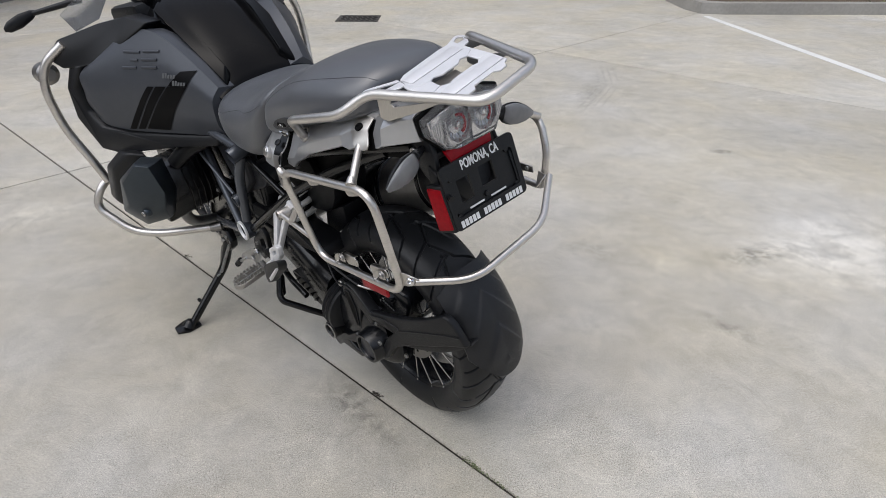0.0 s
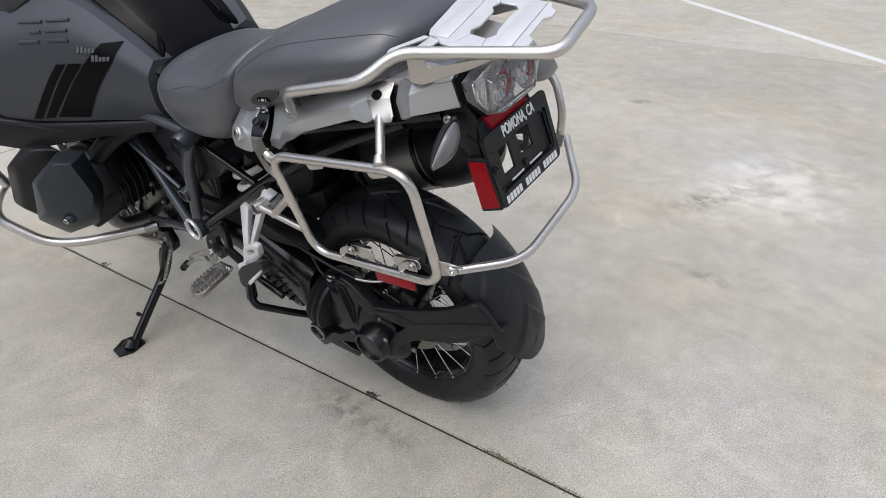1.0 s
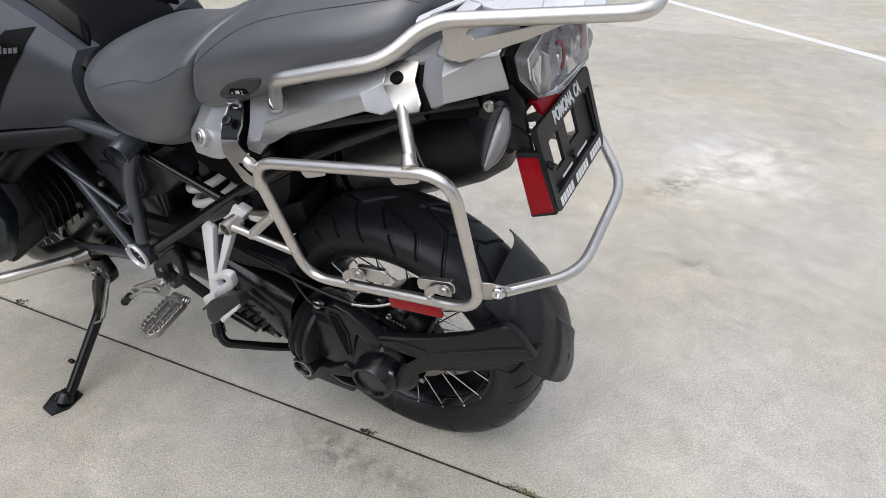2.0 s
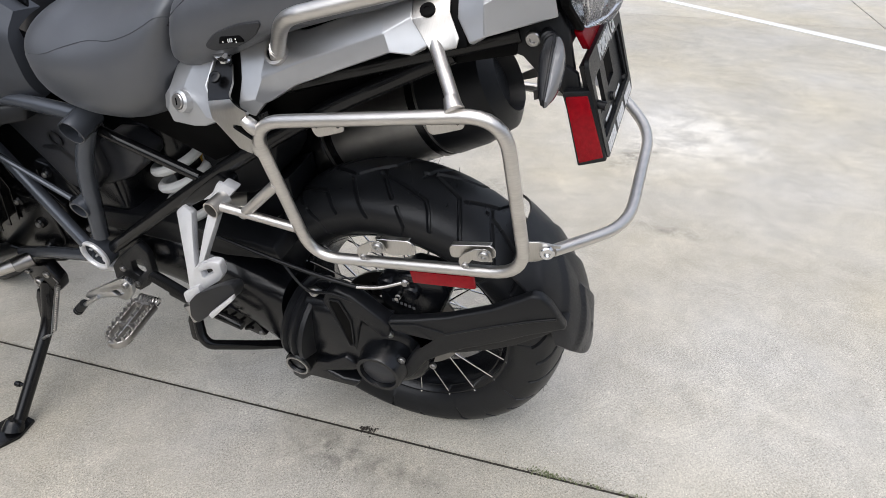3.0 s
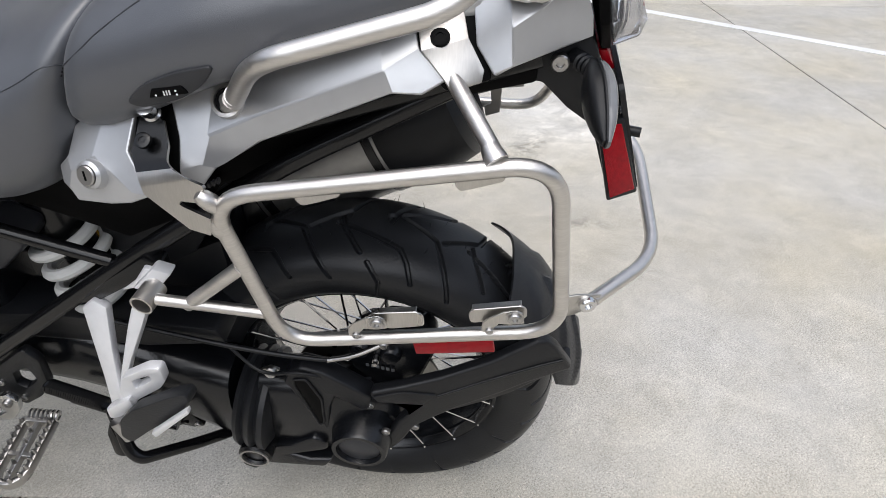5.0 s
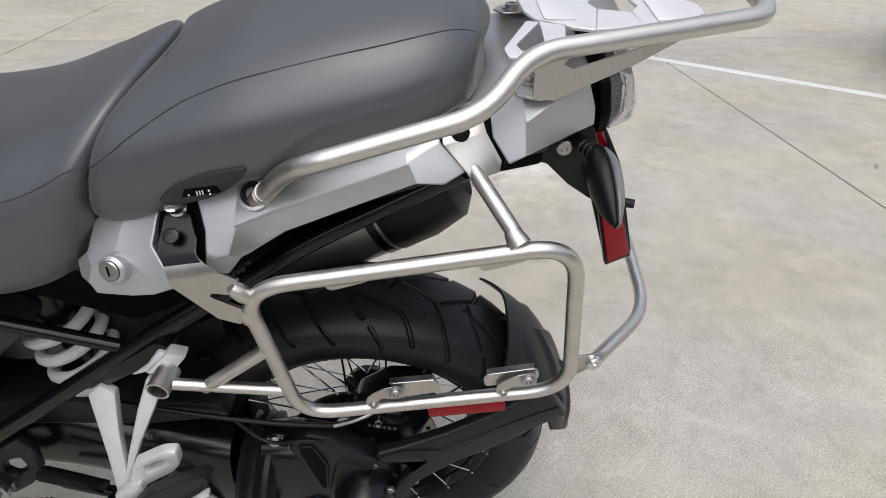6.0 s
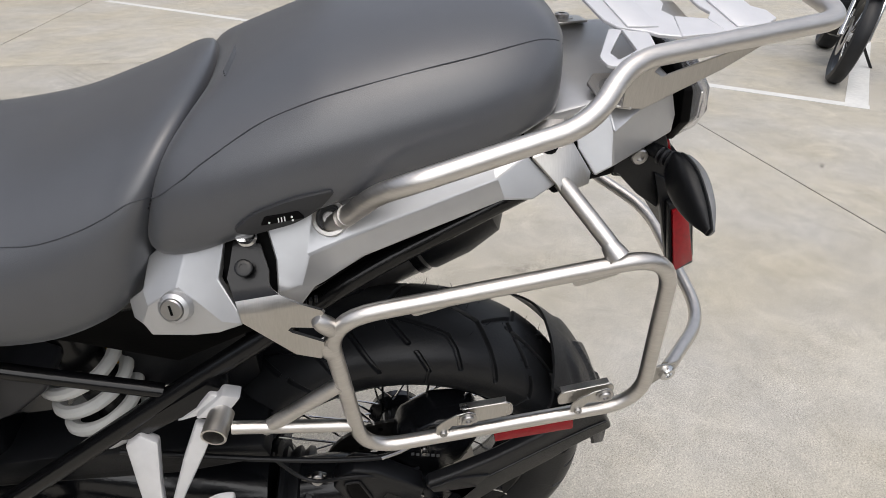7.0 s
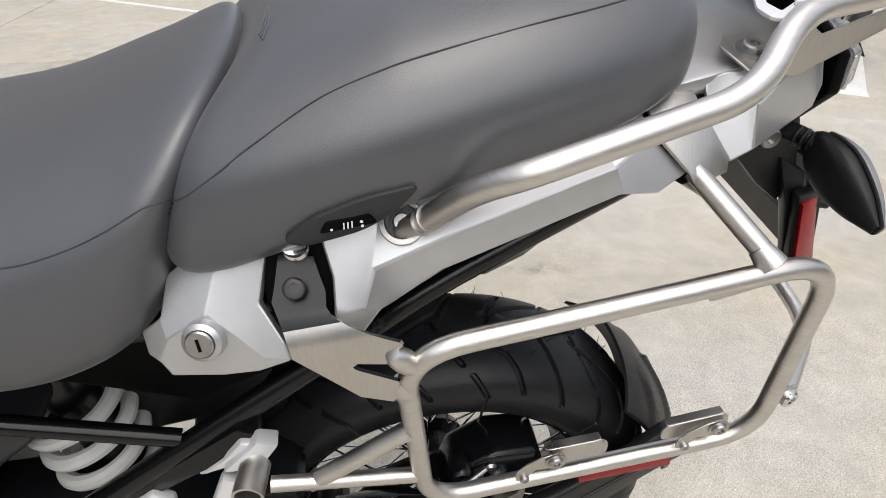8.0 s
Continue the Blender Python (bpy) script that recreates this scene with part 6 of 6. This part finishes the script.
# -- side stand --
stand = part("side_stand", tube([(0.855, 0.215, 0.350), (0.864, 0.258, 0.255), (0.862, 0.455, 0.090)], (0.018, 0.0145), 0.04), frame_black, bike, "black side stand on its foot plate")
block = part("stand_pivot", slab([(0.905, 0.222, 0.385), (0.82, 0.222, 0.412), (0.797, 0.226, 0.372), (0.803, 0.230, 0.345), (0.838, 0.232, 0.318), (0.885, 0.230, 0.310)], V((0, -0.03, 0)), 0.006), frame_black, stand)
bolt((0.868, 0.225, 0.352), (0, 1, 0), 0.0125, block)
bolt((0.826, 0.225, 0.385), (0, 1, 0), 0.0085, block)
bolt((0.893, 0.224, 0.376), (0, 1, 0), 0.0065, block)
part("stand_ear", slab([(0.842, 0.240, 0.330), (0.842, 0.262, 0.282), (0.852, 0.272, 0.262), (0.882, 0.268, 0.262), (0.888, 0.246, 0.310), (0.880, 0.238, 0.334)], V((0, -0.012, -0.004)), 0.004), frame_black, stand)
part("stand_foot", slab([(0.904, 0.425, 0.072), (0.919, 0.47, 0.078), (0.894, 0.515, 0.087), (0.849, 0.52, 0.088), (0.832, 0.48, 0.081), (0.844, 0.43, 0.073)], V((0, -0.002, 0.009)), 0.003), frame_black, stand)
part("stand_socket", lathe([(0.0145, 0.016), (0.019, 0.012), (0.023, 0.0), (0.026, -0.010), (0, -0.010)], (0.862, 0.462, 0.097), (0, -0.62, 0.78), 20), frame_black, stand)
part("stand_peg", tube([(0.864, 0.385, 0.150), (0.892, 0.388, 0.150)], (0.004, 0.0045), 0.02), frame_black, stand)
part("peg_knob", lathe([(0, 0.009), (0.006, 0.007), (0.0075, 0.0), (0.006, -0.007), (0, -0.009)], (0.895, 0.389, 0.150), (1, 0.1, 0), 14), frame_black, stand)
spring_pts = [V((0.812, 0.224, 0.380)), V((0.799, 0.228, 0.368))]
for k in range(170):
    a = k * 0.9
    spring_pts.append(V((0.788, 0.238, 0.372)).lerp(V((0.796, 0.298, 0.277)), k / 169) + V((0.0056 * math.cos(a), 0.0056 * math.sin(a), 0)))
spring_pts += [V((0.802, 0.302, 0.268)), V((0.818, 0.304, 0.262))]
part("stand_spring", tube(spring_pts, 0.0015, 0.0005, 5, steps=1), bolt_steel, stand)
part("spring_pin", tube([(0.866, 0.300, 0.224), (0.838, 0.302, 0.246), (0.815, 0.304, 0.262)], 0.0035, 0.01, 8), bolt_steel, stand)
# -- foot pegs, gear lever, pillion peg carrier --
def peg_z(y):
    return 0.396 - 0.13 * (y - 0.225)


def oval(w, y0, y1, n=20):
    """The peg's outline: straight sides and a round tip."""
    side = [(0.532 - w, y0), (0.532 - w, y1 - w)] + [(0.532 - w * math.cos(radians(180 * k / n)), y1 - w + w * math.sin(radians(180 * k / n))) for k in range(1, n)] + [(0.532 + w, y1 - w), (0.532 + w, y0)]
    return [(x, y, peg_z(y)) for x, y in side]


peg = part("foot_peg", ring_slab(oval(0.029, 0.228, 0.342), oval(0.020, 0.237, 0.333), V((0, 0, -0.017)), 0.0012, 48), peg_steel, bike, "serrated aluminium foot peg")
part("peg_bar", slab([(0.528, 0.236, peg_z(0.236) - 0.001), (0.536, 0.236, peg_z(0.236) - 0.001), (0.536, 0.335, peg_z(0.335) - 0.001), (0.528, 0.335, peg_z(0.335) - 0.001)], V((0, 0, -0.014)), 0.001, 1), peg_steel, peg)
part("peg_bar", slab([(0.511, 0.286, peg_z(0.286) - 0.002), (0.511, 0.294, peg_z(0.294) - 0.002), (0.553, 0.294, peg_z(0.294) - 0.002), (0.553, 0.286, peg_z(0.286) - 0.002)], V((0, 0, -0.012)), 0.001, 1), peg_steel, peg)
for k in range(7):
    y = 0.238 + 0.0125 * k
    for x in (0.532 - 0.0245, 0.532 + 0.0245):
        part("peg_tooth", lathe([(0, 0.0095), (0.0022, 0.0088), (0.0046, -0.001), (0, -0.001)], (x, y, peg_z(y)), (0, 0, 1), 8), peg_steel, peg)
for d in (30, 65, 115, 150):
    y = 0.313 + 0.0245 * math.sin(radians(d))
    part("peg_tooth", lathe([(0, 0.0095), (0.0022, 0.0088), (0.0046, -0.001), (0, -0.001)], (0.532 + 0.0245 * math.cos(radians(d)), y, peg_z(y)), (0, 0, 1), 8), peg_steel, peg)
for y in (0.253, 0.271, 0.306, 0.322):
    part("peg_tooth", lathe([(0, 0.0085), (0.002, 0.008), (0.004, -0.001), (0, -0.001)], (0.532, y, peg_z(y) - 0.001), (0, 0, 1), 8), peg_steel, peg)
part("peg_spring", tube([V((0.50 + 0.003 * k / 3, 0.222, 0.392)) + V((0, 0.009 * math.cos(k * 0.8), 0.009 * math.sin(k * 0.8))) for k in range(55)], 0.002, 0.0005, 5, steps=1), bolt_steel, peg)
carrier = part("peg_carrier", ring_slab(rounded([(0.509, 0.200, 0.539), (0.494, 0.200, 0.515), (0.506, 0.200, 0.449), (0.534, 0.200, 0.414), (0.574, 0.200, 0.385), (0.632, 0.200, 0.404), (0.621, 0.200, 0.447), (0.588, 0.200, 0.481), (0.517, 0.200, 0.536)], 0.004, 2, True), rounded([(0.556, 0.200, 0.478), (0.523, 0.200, 0.493), (0.521, 0.200, 0.460), (0.552, 0.200, 0.434), (0.565, 0.200, 0.445)], 0.006, 3, True), V((0, -0.016, 0)), 0.002, 72), plastic, bike, "black heel plate and peg carrier")
for p in ((0.589, 0.201, 0.449), (0.568, 0.201, 0.409)):
    bolt(p, (0, 1, 0), 0.007, carrier)
part("peg_link", tube([(0.50, 0.18, 0.385), (0.39, 0.20, 0.38), (0.31, 0.20, 0.36)], 0.010, 0.02), frame_black, bike)
part("return_spring", tube([V((0.500, 0.205, 0.455)).lerp(V((0.417, 0.205, 0.413)), k / 179) + V((0.004 * math.cos(k * 0.9), 0.011 * math.cos(k * 0.9), 0.011 * math.sin(k * 0.9))) for k in range(180)], 0.0021, 0.0005, 5, steps=1), frame_black, bike)
lever = part("gear_lever", ring_slab(rounded([(0.730, 0.222, 0.349), (0.655, 0.222, 0.395), (0.575, 0.222, 0.444), (0.558, 0.222, 0.429), (0.569, 0.222, 0.398), (0.598, 0.222, 0.365), (0.646, 0.222, 0.368), (0.724, 0.222, 0.332), (0.742, 0.222, 0.332)], 0.006, 3, True), rounded([(0.637, 0.222, 0.385), (0.600, 0.222, 0.405), (0.595, 0.222, 0.391), (0.622, 0.222, 0.371)], 0.004, 3, True), V((0, -0.010, 0)), 0.002), bare_alloy, bike, "aluminium gear lever with a rubber tip")
part("lever_stem", tube([(0.690, 0.222, 0.352), (0.761, 0.232, 0.304)], 0.0055, 0.01, 12), bare_alloy, lever)
part("lever_rubber", lathe([(0, 0.026), (0.009, 0.026), (0.011, 0.022), (0.009, 0.018), (0.011, 0.012), (0.009, 0.008), (0.011, 0.002), (0.010, -0.022), (0, -0.022)], (0.761, 0.232, 0.304), (0.710, 0.130, -0.692), 16), rubber, lever)
bolt((0.577, 0.224, 0.422), (0, 1, 0), 0.008, lever)

pc = part("pillion_peg_carrier", slab([(0.361, 0.202, 0.657), (0.339, 0.201, 0.675), (0.316, 0.209, 0.668), (0.323, 0.228, 0.604), (0.326, 0.252, 0.529), (0.316, 0.270, 0.483), (0.334, 0.274, 0.458), (0.348, 0.263, 0.482), (0.351, 0.239, 0.553)], V((0.002, -0.018, -0.006)), 0.004), cast, bike, "pale cast aluminium pillion peg carrier")
part("carrier_leg", slab([(0.265, 0.209, 0.700), (0.240, 0.216, 0.698), (0.261, 0.226, 0.654), (0.292, 0.238, 0.594), (0.317, 0.252, 0.538), (0.327, 0.265, 0.490), (0.341, 0.262, 0.490), (0.318, 0.243, 0.564), (0.288, 0.222, 0.646)], V((0.002, -0.018, -0.006)), 0.004), cast, pc)
part("carrier_foot", slab([(0.332, 0.285, 0.532), (0.284, 0.285, 0.566), (0.283, 0.285, 0.546), (0.317, 0.285, 0.511), (0.335, 0.285, 0.506)], V((0, -0.02, -0.004)), 0.005), cast, pc)
part("carrier_head", slab([(0.378, 0.190, 0.650), (0.362, 0.190, 0.668), (0.245, 0.190, 0.752), (0.222, 0.192, 0.742), (0.224, 0.194, 0.718), (0.262, 0.196, 0.700), (0.286, 0.196, 0.696), (0.340, 0.196, 0.662)], V((0, -0.028, 0)), 0.004), frame_black, pc)
part("carrier_edge", slab([(0.290, 0.199, 0.694), (0.226, 0.199, 0.716), (0.222, 0.199, 0.738), (0.242, 0.199, 0.742), (0.262, 0.199, 0.716)], V((0, -0.014, 0)), 0.003), cast, pc)
part("peg_loop", ring_slab(rounded([(0.287, 0.276, 0.600), (0.242, 0.276, 0.629), (0.221, 0.276, 0.631), (0.223, 0.276, 0.602), (0.235, 0.276, 0.585), (0.291, 0.276, 0.542), (0.310, 0.276, 0.543)], 0.005, 3, True), rounded([(0.273, 0.276, 0.597), (0.242, 0.276, 0.613), (0.242, 0.276, 0.602), (0.273, 0.276, 0.579)], 0.004, 3, True), V((0, -0.016, 0)), 0.0025, 56), cast, pc)
part("pillion_peg", slab(rounded([(0.295, 0.306, 0.543), (0.269, 0.306, 0.570), (0.204, 0.306, 0.610), (0.178, 0.306, 0.621), (0.175, 0.306, 0.607), (0.189, 0.306, 0.583), (0.258, 0.306, 0.522), (0.298, 0.306, 0.484), (0.309, 0.306, 0.499)], 0.008, 3, True), V((0, -0.026, -0.008)), 0.006, 3), rubber, pc, "folded pillion peg with a rubber pad")
part("peg_hinge", tube([(0.318, 0.290, 0.515), (0.305, 0.295, 0.482)], 0.011), bolt_steel, pc)
part("peg_tongue", slab([(0.244, 0.320, 0.539), (0.206, 0.320, 0.575), (0.172, 0.320, 0.607), (0.172, 0.320, 0.598), (0.204, 0.320, 0.566), (0.240, 0.320, 0.529)], V((0, -0.010, 0)), 0.002), cast, pc)
part("centre_stand", tube([(0.378, 0.235, 0.445), (0.356, 0.268, 0.383), (0.341, 0.270, 0.366), (0.293, 0.200, 0.303), (0.262, 0.150, 0.262)], 0.0105, 0.018), frame_black, bike, "black centre stand bar folded up")
part("stand_pad", slab([(0.385, 0.25, 0.43), (0.368, 0.27, 0.36), (0.39, 0.27, 0.365), (0.40, 0.25, 0.40)], V((0, -0.03, 0)), 0.006), frame_black, bike)
link = part("stand_link", slab(rounded([(0.420, 0.180, 0.398), (0.400, 0.178, 0.352), (0.352, 0.160, 0.292), (0.326, 0.150, 0.268), (0.304, 0.150, 0.276), (0.322, 0.152, 0.316), (0.372, 0.168, 0.372)], 0.006, 2, True), V((0, -0.025, 0)), 0.004), frame_black, bike)
for k in range(5):
    part("link_rib", tube([V((0.392, 0.182, 0.372)).lerp(V((0.336, 0.162, 0.302)), k / 4) + V((0.012, 0, -0.006)), V((0.392, 0.182, 0.372)).lerp(V((0.336, 0.162, 0.302)), k / 4) + V((-0.012, 0.002, 0.008))], 0.0035, 0.01, 8), frame_black, link)
bolt((0.316, 0.152, 0.284), (0, 1, 0), 0.006, link)

# ---- yard markings, kerb, drain, litter in the joints ----
def strip(a, b, w):
    a, b = V((*a, 0)), V((*b, 0))
    n = (b - a).cross(V((0, 0, 1))).normalized() * w / 2
    return [tuple((p).xy) for p in (a - n, b - n, b + n, a + n)]


bay = new("bay_marking")
tagged(bay, "white painted parking bay lines on the concrete", "road marking", kind="structure")
flat("painted_line", strip((3.50, 9.25), (4.36, 1.12), 0.10), 0.0035, white_line, bay, thick=0.003)
flat("painted_line", strip((4.335, 1.195), (9.5, 1.74), 0.14), 0.0039, white_line, bay, thick=0.003)
kerb = new("kerb")
tagged(kerb, "grey concrete kerb round a planting bed", "kerb", kind="structure")
kp = [(3.35, 13.5), (3.40, 9.9), (3.50, 9.50), (3.80, 9.42), (16.0, 9.75)]
bm = bmesh.new()
inner = [(3.52, 13.5), (3.57, 9.95), (3.64, 9.68), (3.85, 9.60), (16.0, 9.93)]
for (a, b), (c, d) in zip(zip(kp, kp[1:]), zip(inner, inner[1:])):
    slab_into(bm, [(*a, 0.15), (*b, 0.15), (*d, 0.15), (*c, 0.15)], V((0, 0, -0.16)))
part("kerb_stone", bm, kerb_mat, kerb, unit=1.0)
bed = flat("planting_bed", inner + [(16.0, 13.5)], 0.10, soil, None, thick=0.1)
tagged(bed, "brown soil planting bed behind the kerb", "planting bed", kind="structure")
rng = random.Random(4)
bm = bmesh.new()
for _ in range(900):
    x, y = 3.7 + rng.random() * 6, 9.8 + rng.random() * 1.6
    z = 0.10 + rng.random() * 0.06
    a, l = rng.random() * 6.28, 0.02 + rng.random() * 0.04
    d, s = V((math.cos(a), math.sin(a), rng.random() * 0.8)), V((-math.sin(a), math.cos(a), 0))
    p = V((x, y, z))
    bm.faces.new([bm.verts.new(p), bm.verts.new(p + d * l * 0.5 + s * l * 0.3), bm.verts.new(p + d * l), bm.verts.new(p + d * l * 0.5 - s * l * 0.3)])
plants = part("ground_cover", bm, leaf, None, unit=1.0)
tagged(plants, "low yellowish ground cover plants in the bed", "plants", kind="stuff")

grate = thing("drain_grate", (-1.29, 8.86, 0), "dark iron drain grate set into the concrete", "drain grate", turn=pose(-1.29, 8.86, 0, 0, 0, 1))
part("grate_frame", box((0, 0, 0.003), (0.56, 0.50, 0.012), 0.002), iron, grate, unit=1.0)
for k in range(6):
    for q in range(7):
        part("grate_slot", box((-0.21 + 0.07 * q + (0.02 if k % 2 else 0), -0.19 + 0.076 * k, 0.0098), (0.045, 0.03, 0.003), 0.0), deep, grate, unit=1.0)

# tufts and crumbs along the joint
bm, bd = bmesh.new(), bmesh.new()


def crumb(bmx, p, r):
    vs = [bmx.verts.new(p + V(((rng.random() - 0.5) * 2 * r, (rng.random() - 0.5) * 2 * r, rng.random() * r * 0.8))) for _ in range(4)]
    for t in ((0, 1, 2), (0, 1, 3), (0, 2, 3), (1, 2, 3)):
        bmx.faces.new([vs[q] for q in t])


def joint_point(u):
    return SLAB_U * u + SLAB_V * 0.975


for _ in range(700):
    u = -6 + rng.random() * 10
    crumb(bd, joint_point(u) + SLAB_V * rng.gauss(0, 0.004) + V((0, 0, -0.004)), 0.002 + rng.random() * 0.004)
spots = {"dirt": [(-0.147 * 0.965, 1.503 * 0.965), (-1.135 * 0.965, 2.404 * 0.965)], "moss": [(0.166 * 0.965, 1.218 * 0.965)]}
for x, y in spots["dirt"]:
    for _ in range(40):
        crumb(bd, V((x, y, 0.0)) + SLAB_U * rng.gauss(0, 0.012) + SLAB_V * rng.gauss(0, 0.007), 0.002 + rng.random() * 0.006)
for x, y in spots["moss"]:
    for _ in range(90):
        crumb(bm, V((x, y, 0.0)) + SLAB_U * rng.gauss(0, 0.018) + SLAB_V * rng.gauss(0, 0.005), 0.0015 + rng.random() * 0.0035)
for _ in range(160):
    crumb(bm, joint_point(-0.7 + rng.random() * 0.5) + SLAB_V * rng.gauss(0, 0.004), 0.002 + rng.random() * 0.003)
tagged(part("joint_moss", bm, moss, None, unit=1.0), "green moss tufts growing in the concrete joint", "moss", kind="stuff")
tagged(part("joint_dirt", bd, dirt, None, unit=1.0), "dark crumbs of dirt caught in the joint", "dirt", kind="stuff")

# ---- unseen plain walls, added beyond the bays to darken low sky and reflections ----

wall_mat = material("unseen_wall_grey", (0.22, 0.21, 0.20), 0.85, vary=0.12, scale=6, bump=0.5, bump_scale=60)
for name, c, size in (("wall_north", (-10, 14.2, 4.0), (40, 0.3, 8.0)), ("wall_east", (17, 0, 0.7), (0.3, 52, 1.4)), ("wall_south", (-4, -6.0, 1.45), (22, 0.3, 2.9)), ("wall_west", (-7.2, 4.0, 1.45), (0.3, 20, 2.9))):
    w = part(name, box(c, size, 0.0), wall_mat, None, unit=1.0)
    tagged(w, "unseen plain wall added to darken side light and reflections", "wall", kind="structure")



# ---- a second motorcycle parked in the bay ----
def parked_bike():
    b = thing("parked_motorcycle", (0, 0, 0), "dark motorcycle with wire wheels parked in the painted bay", "motorcycle", turn=pose(4.97, 1.445, 0, -10, 0, 191.5))
    for x, R, W in ((0.0, 0.33, 0.11), (-1.46, 0.32, 0.16)):
        c = V((x, 0, R))
        h = W / 2
        rim = part("wheel", lathe([(R - 0.085, -h * 0.5), (R - 0.075, -h * 0.62), (R - 0.07, -h * 0.5), (R - 0.095, 0), (R - 0.07, h * 0.5), (R - 0.075, h * 0.62), (R - 0.085, h * 0.5), (R - 0.105, 0)], c, (0, 1, 0), 48, True), alloy_black, b, unit=1.0)
        part("tyre", lathe([(R - 0.075, -h * 0.6), (R - 0.04, -h), (R - 0.012, -h * 0.8), (R, -h * 0.3), (R, h * 0.3), (R - 0.012, h * 0.8), (R - 0.04, h), (R - 0.075, h * 0.6)], c, (0, 1, 0), 64, True), rubber, rim, unit=1.0)
        part("hub", lathe([(0, -0.05), (0.045, -0.05), (0.03, -0.03), (0.03, 0.03), (0.045, 0.05), (0, 0.05)], c, (0, 1, 0), 24), cast, rim, unit=1.0)
        part("brake_disc", lathe([(0.07, -0.002), (0.14, -0.002), (0.14, 0.002), (0.07, 0.002)], c + V((0, -0.06, 0)), (0, 1, 0), 40, True), disc_steel, rim, unit=1.0)
        for k in range(28):
            a = 2 * math.pi * k / 28
            sg = 1 if k % 2 else -1
            part("spoke", tube([c + V((0.04 * math.cos(a + 0.4 * sg), sg * 0.04, 0.04 * math.sin(a + 0.4 * sg))), c + V(((R - 0.08) * math.cos(a), 0, (R - 0.08) * math.sin(a)))], 0.002, n=5), chrome, rim, unit=1.0)
    for y in (0.09, -0.09):
        part("fork_leg", tube([(0.0, y, 0.33), (-0.30, y, 0.98)], 0.024, 0.01), chrome, b, unit=1.0)
    fender = [[(R * math.cos(a) , y, 0.33 + R * math.sin(a)) for R, y in ((0.352, -0.07), (0.362, -0.04), (0.362, 0.04), (0.352, 0.07), (0.348, 0.07), (0.356, 0.0), (0.348, -0.07))] for a in [radians(d) for d in range(60, 150, 10)]]
    part("front_mudguard", loft(fender), plastic, b, unit=1.0)
    part("engine", box((-0.72, 0, 0.42), (0.46, 0.30, 0.36), 0.05), alloy_black, b, unit=1.0)
    part("exhaust_pipe", tube([(-0.48, 0.10, 0.50), (-0.40, 0.14, 0.30), (-0.65, 0.15, 0.20), (-1.35, 0.17, 0.28)], 0.022, 0.08), chrome, b, unit=1.0)
    part("fuel_tank", loft([[(x, w * math.cos(a), z + h * math.sin(a)) for a in [2 * math.pi * k / 16 for k in range(16)]] for x, w, h, z in ((-0.32, 0.06, 0.05, 0.86), (-0.42, 0.15, 0.12, 0.86), (-0.65, 0.16, 0.13, 0.84), (-0.86, 0.09, 0.07, 0.80))]), gold, b, unit=1.0)
    part("seat", loft([[(x, w * math.cos(a), z + h * math.sin(a)) for a in [2 * math.pi * k / 16 for k in range(16)]] for x, w, h, z in ((-0.82, 0.08, 0.04, 0.80), (-1.0, 0.15, 0.06, 0.78), (-1.3, 0.14, 0.06, 0.82), (-1.5, 0.08, 0.03, 0.86))]), vinyl, b, unit=1.0)
    part("handlebar", tube([(-0.46, 0.38, 1.08), (-0.36, 0.2, 1.10), (-0.32, 0, 1.02), (-0.36, -0.2, 1.10), (-0.46, -0.38, 1.08)], 0.012, 0.05), chrome, b, unit=1.0)
    part("headlamp", lathe([(0, 0.05), (0.07, 0.045), (0.085, 0.02), (0.08, -0.03), (0.03, -0.08), (0, -0.08)], (-0.20, 0, 0.92), (1, 0, 0), 24), chrome, b, unit=1.0)
    part("frame_rail", tube([(-0.34, 0.06, 0.86), (-0.52, 0.10, 0.34), (-0.95, 0.10, 0.26), (-1.05, 0.10, 0.70)], 0.016, 0.08), frame_black, b, unit=1.0)
    part("swing_arm", tube([(-0.95, 0.10, 0.34), (-1.46, 0.10, 0.32)], 0.02), frame_black, b, unit=1.0)
    part("side_stand", tube([(-0.62, 0.14, 0.26), (-0.68, 0.33, 0.045)], 0.011), frame_black, b, unit=1.0)


parked_bike()

# fine rubber whiskers left on the tread
bm = bmesh.new()
for _ in range(150):
    a, t = rng.random() * 6.283, (rng.random() - 0.5) * 1.7
    y = 0.093 * math.sin(t)
    r = 0.287 + 0.058 * math.cos(t) ** 0.8
    p = AXLE + V((r * math.cos(a), y, r * math.sin(a)))
    d = V((math.cos(a) * math.cos(t) + rng.gauss(0, 0.3), math.sin(t) + rng.gauss(0, 0.3), math.sin(a) * math.cos(t) + rng.gauss(0, 0.3))).normalized()
    tube_into(bm, [p - d * 0.002, p + d * (0.008 + rng.random() * 0.006)], (0.0006, 0.0003), 0.001, 4)
tagged(part("rubber_whiskers", bm, rubber, rear_wheel), "fine rubber whiskers on the tyre tread", kind="stuff")
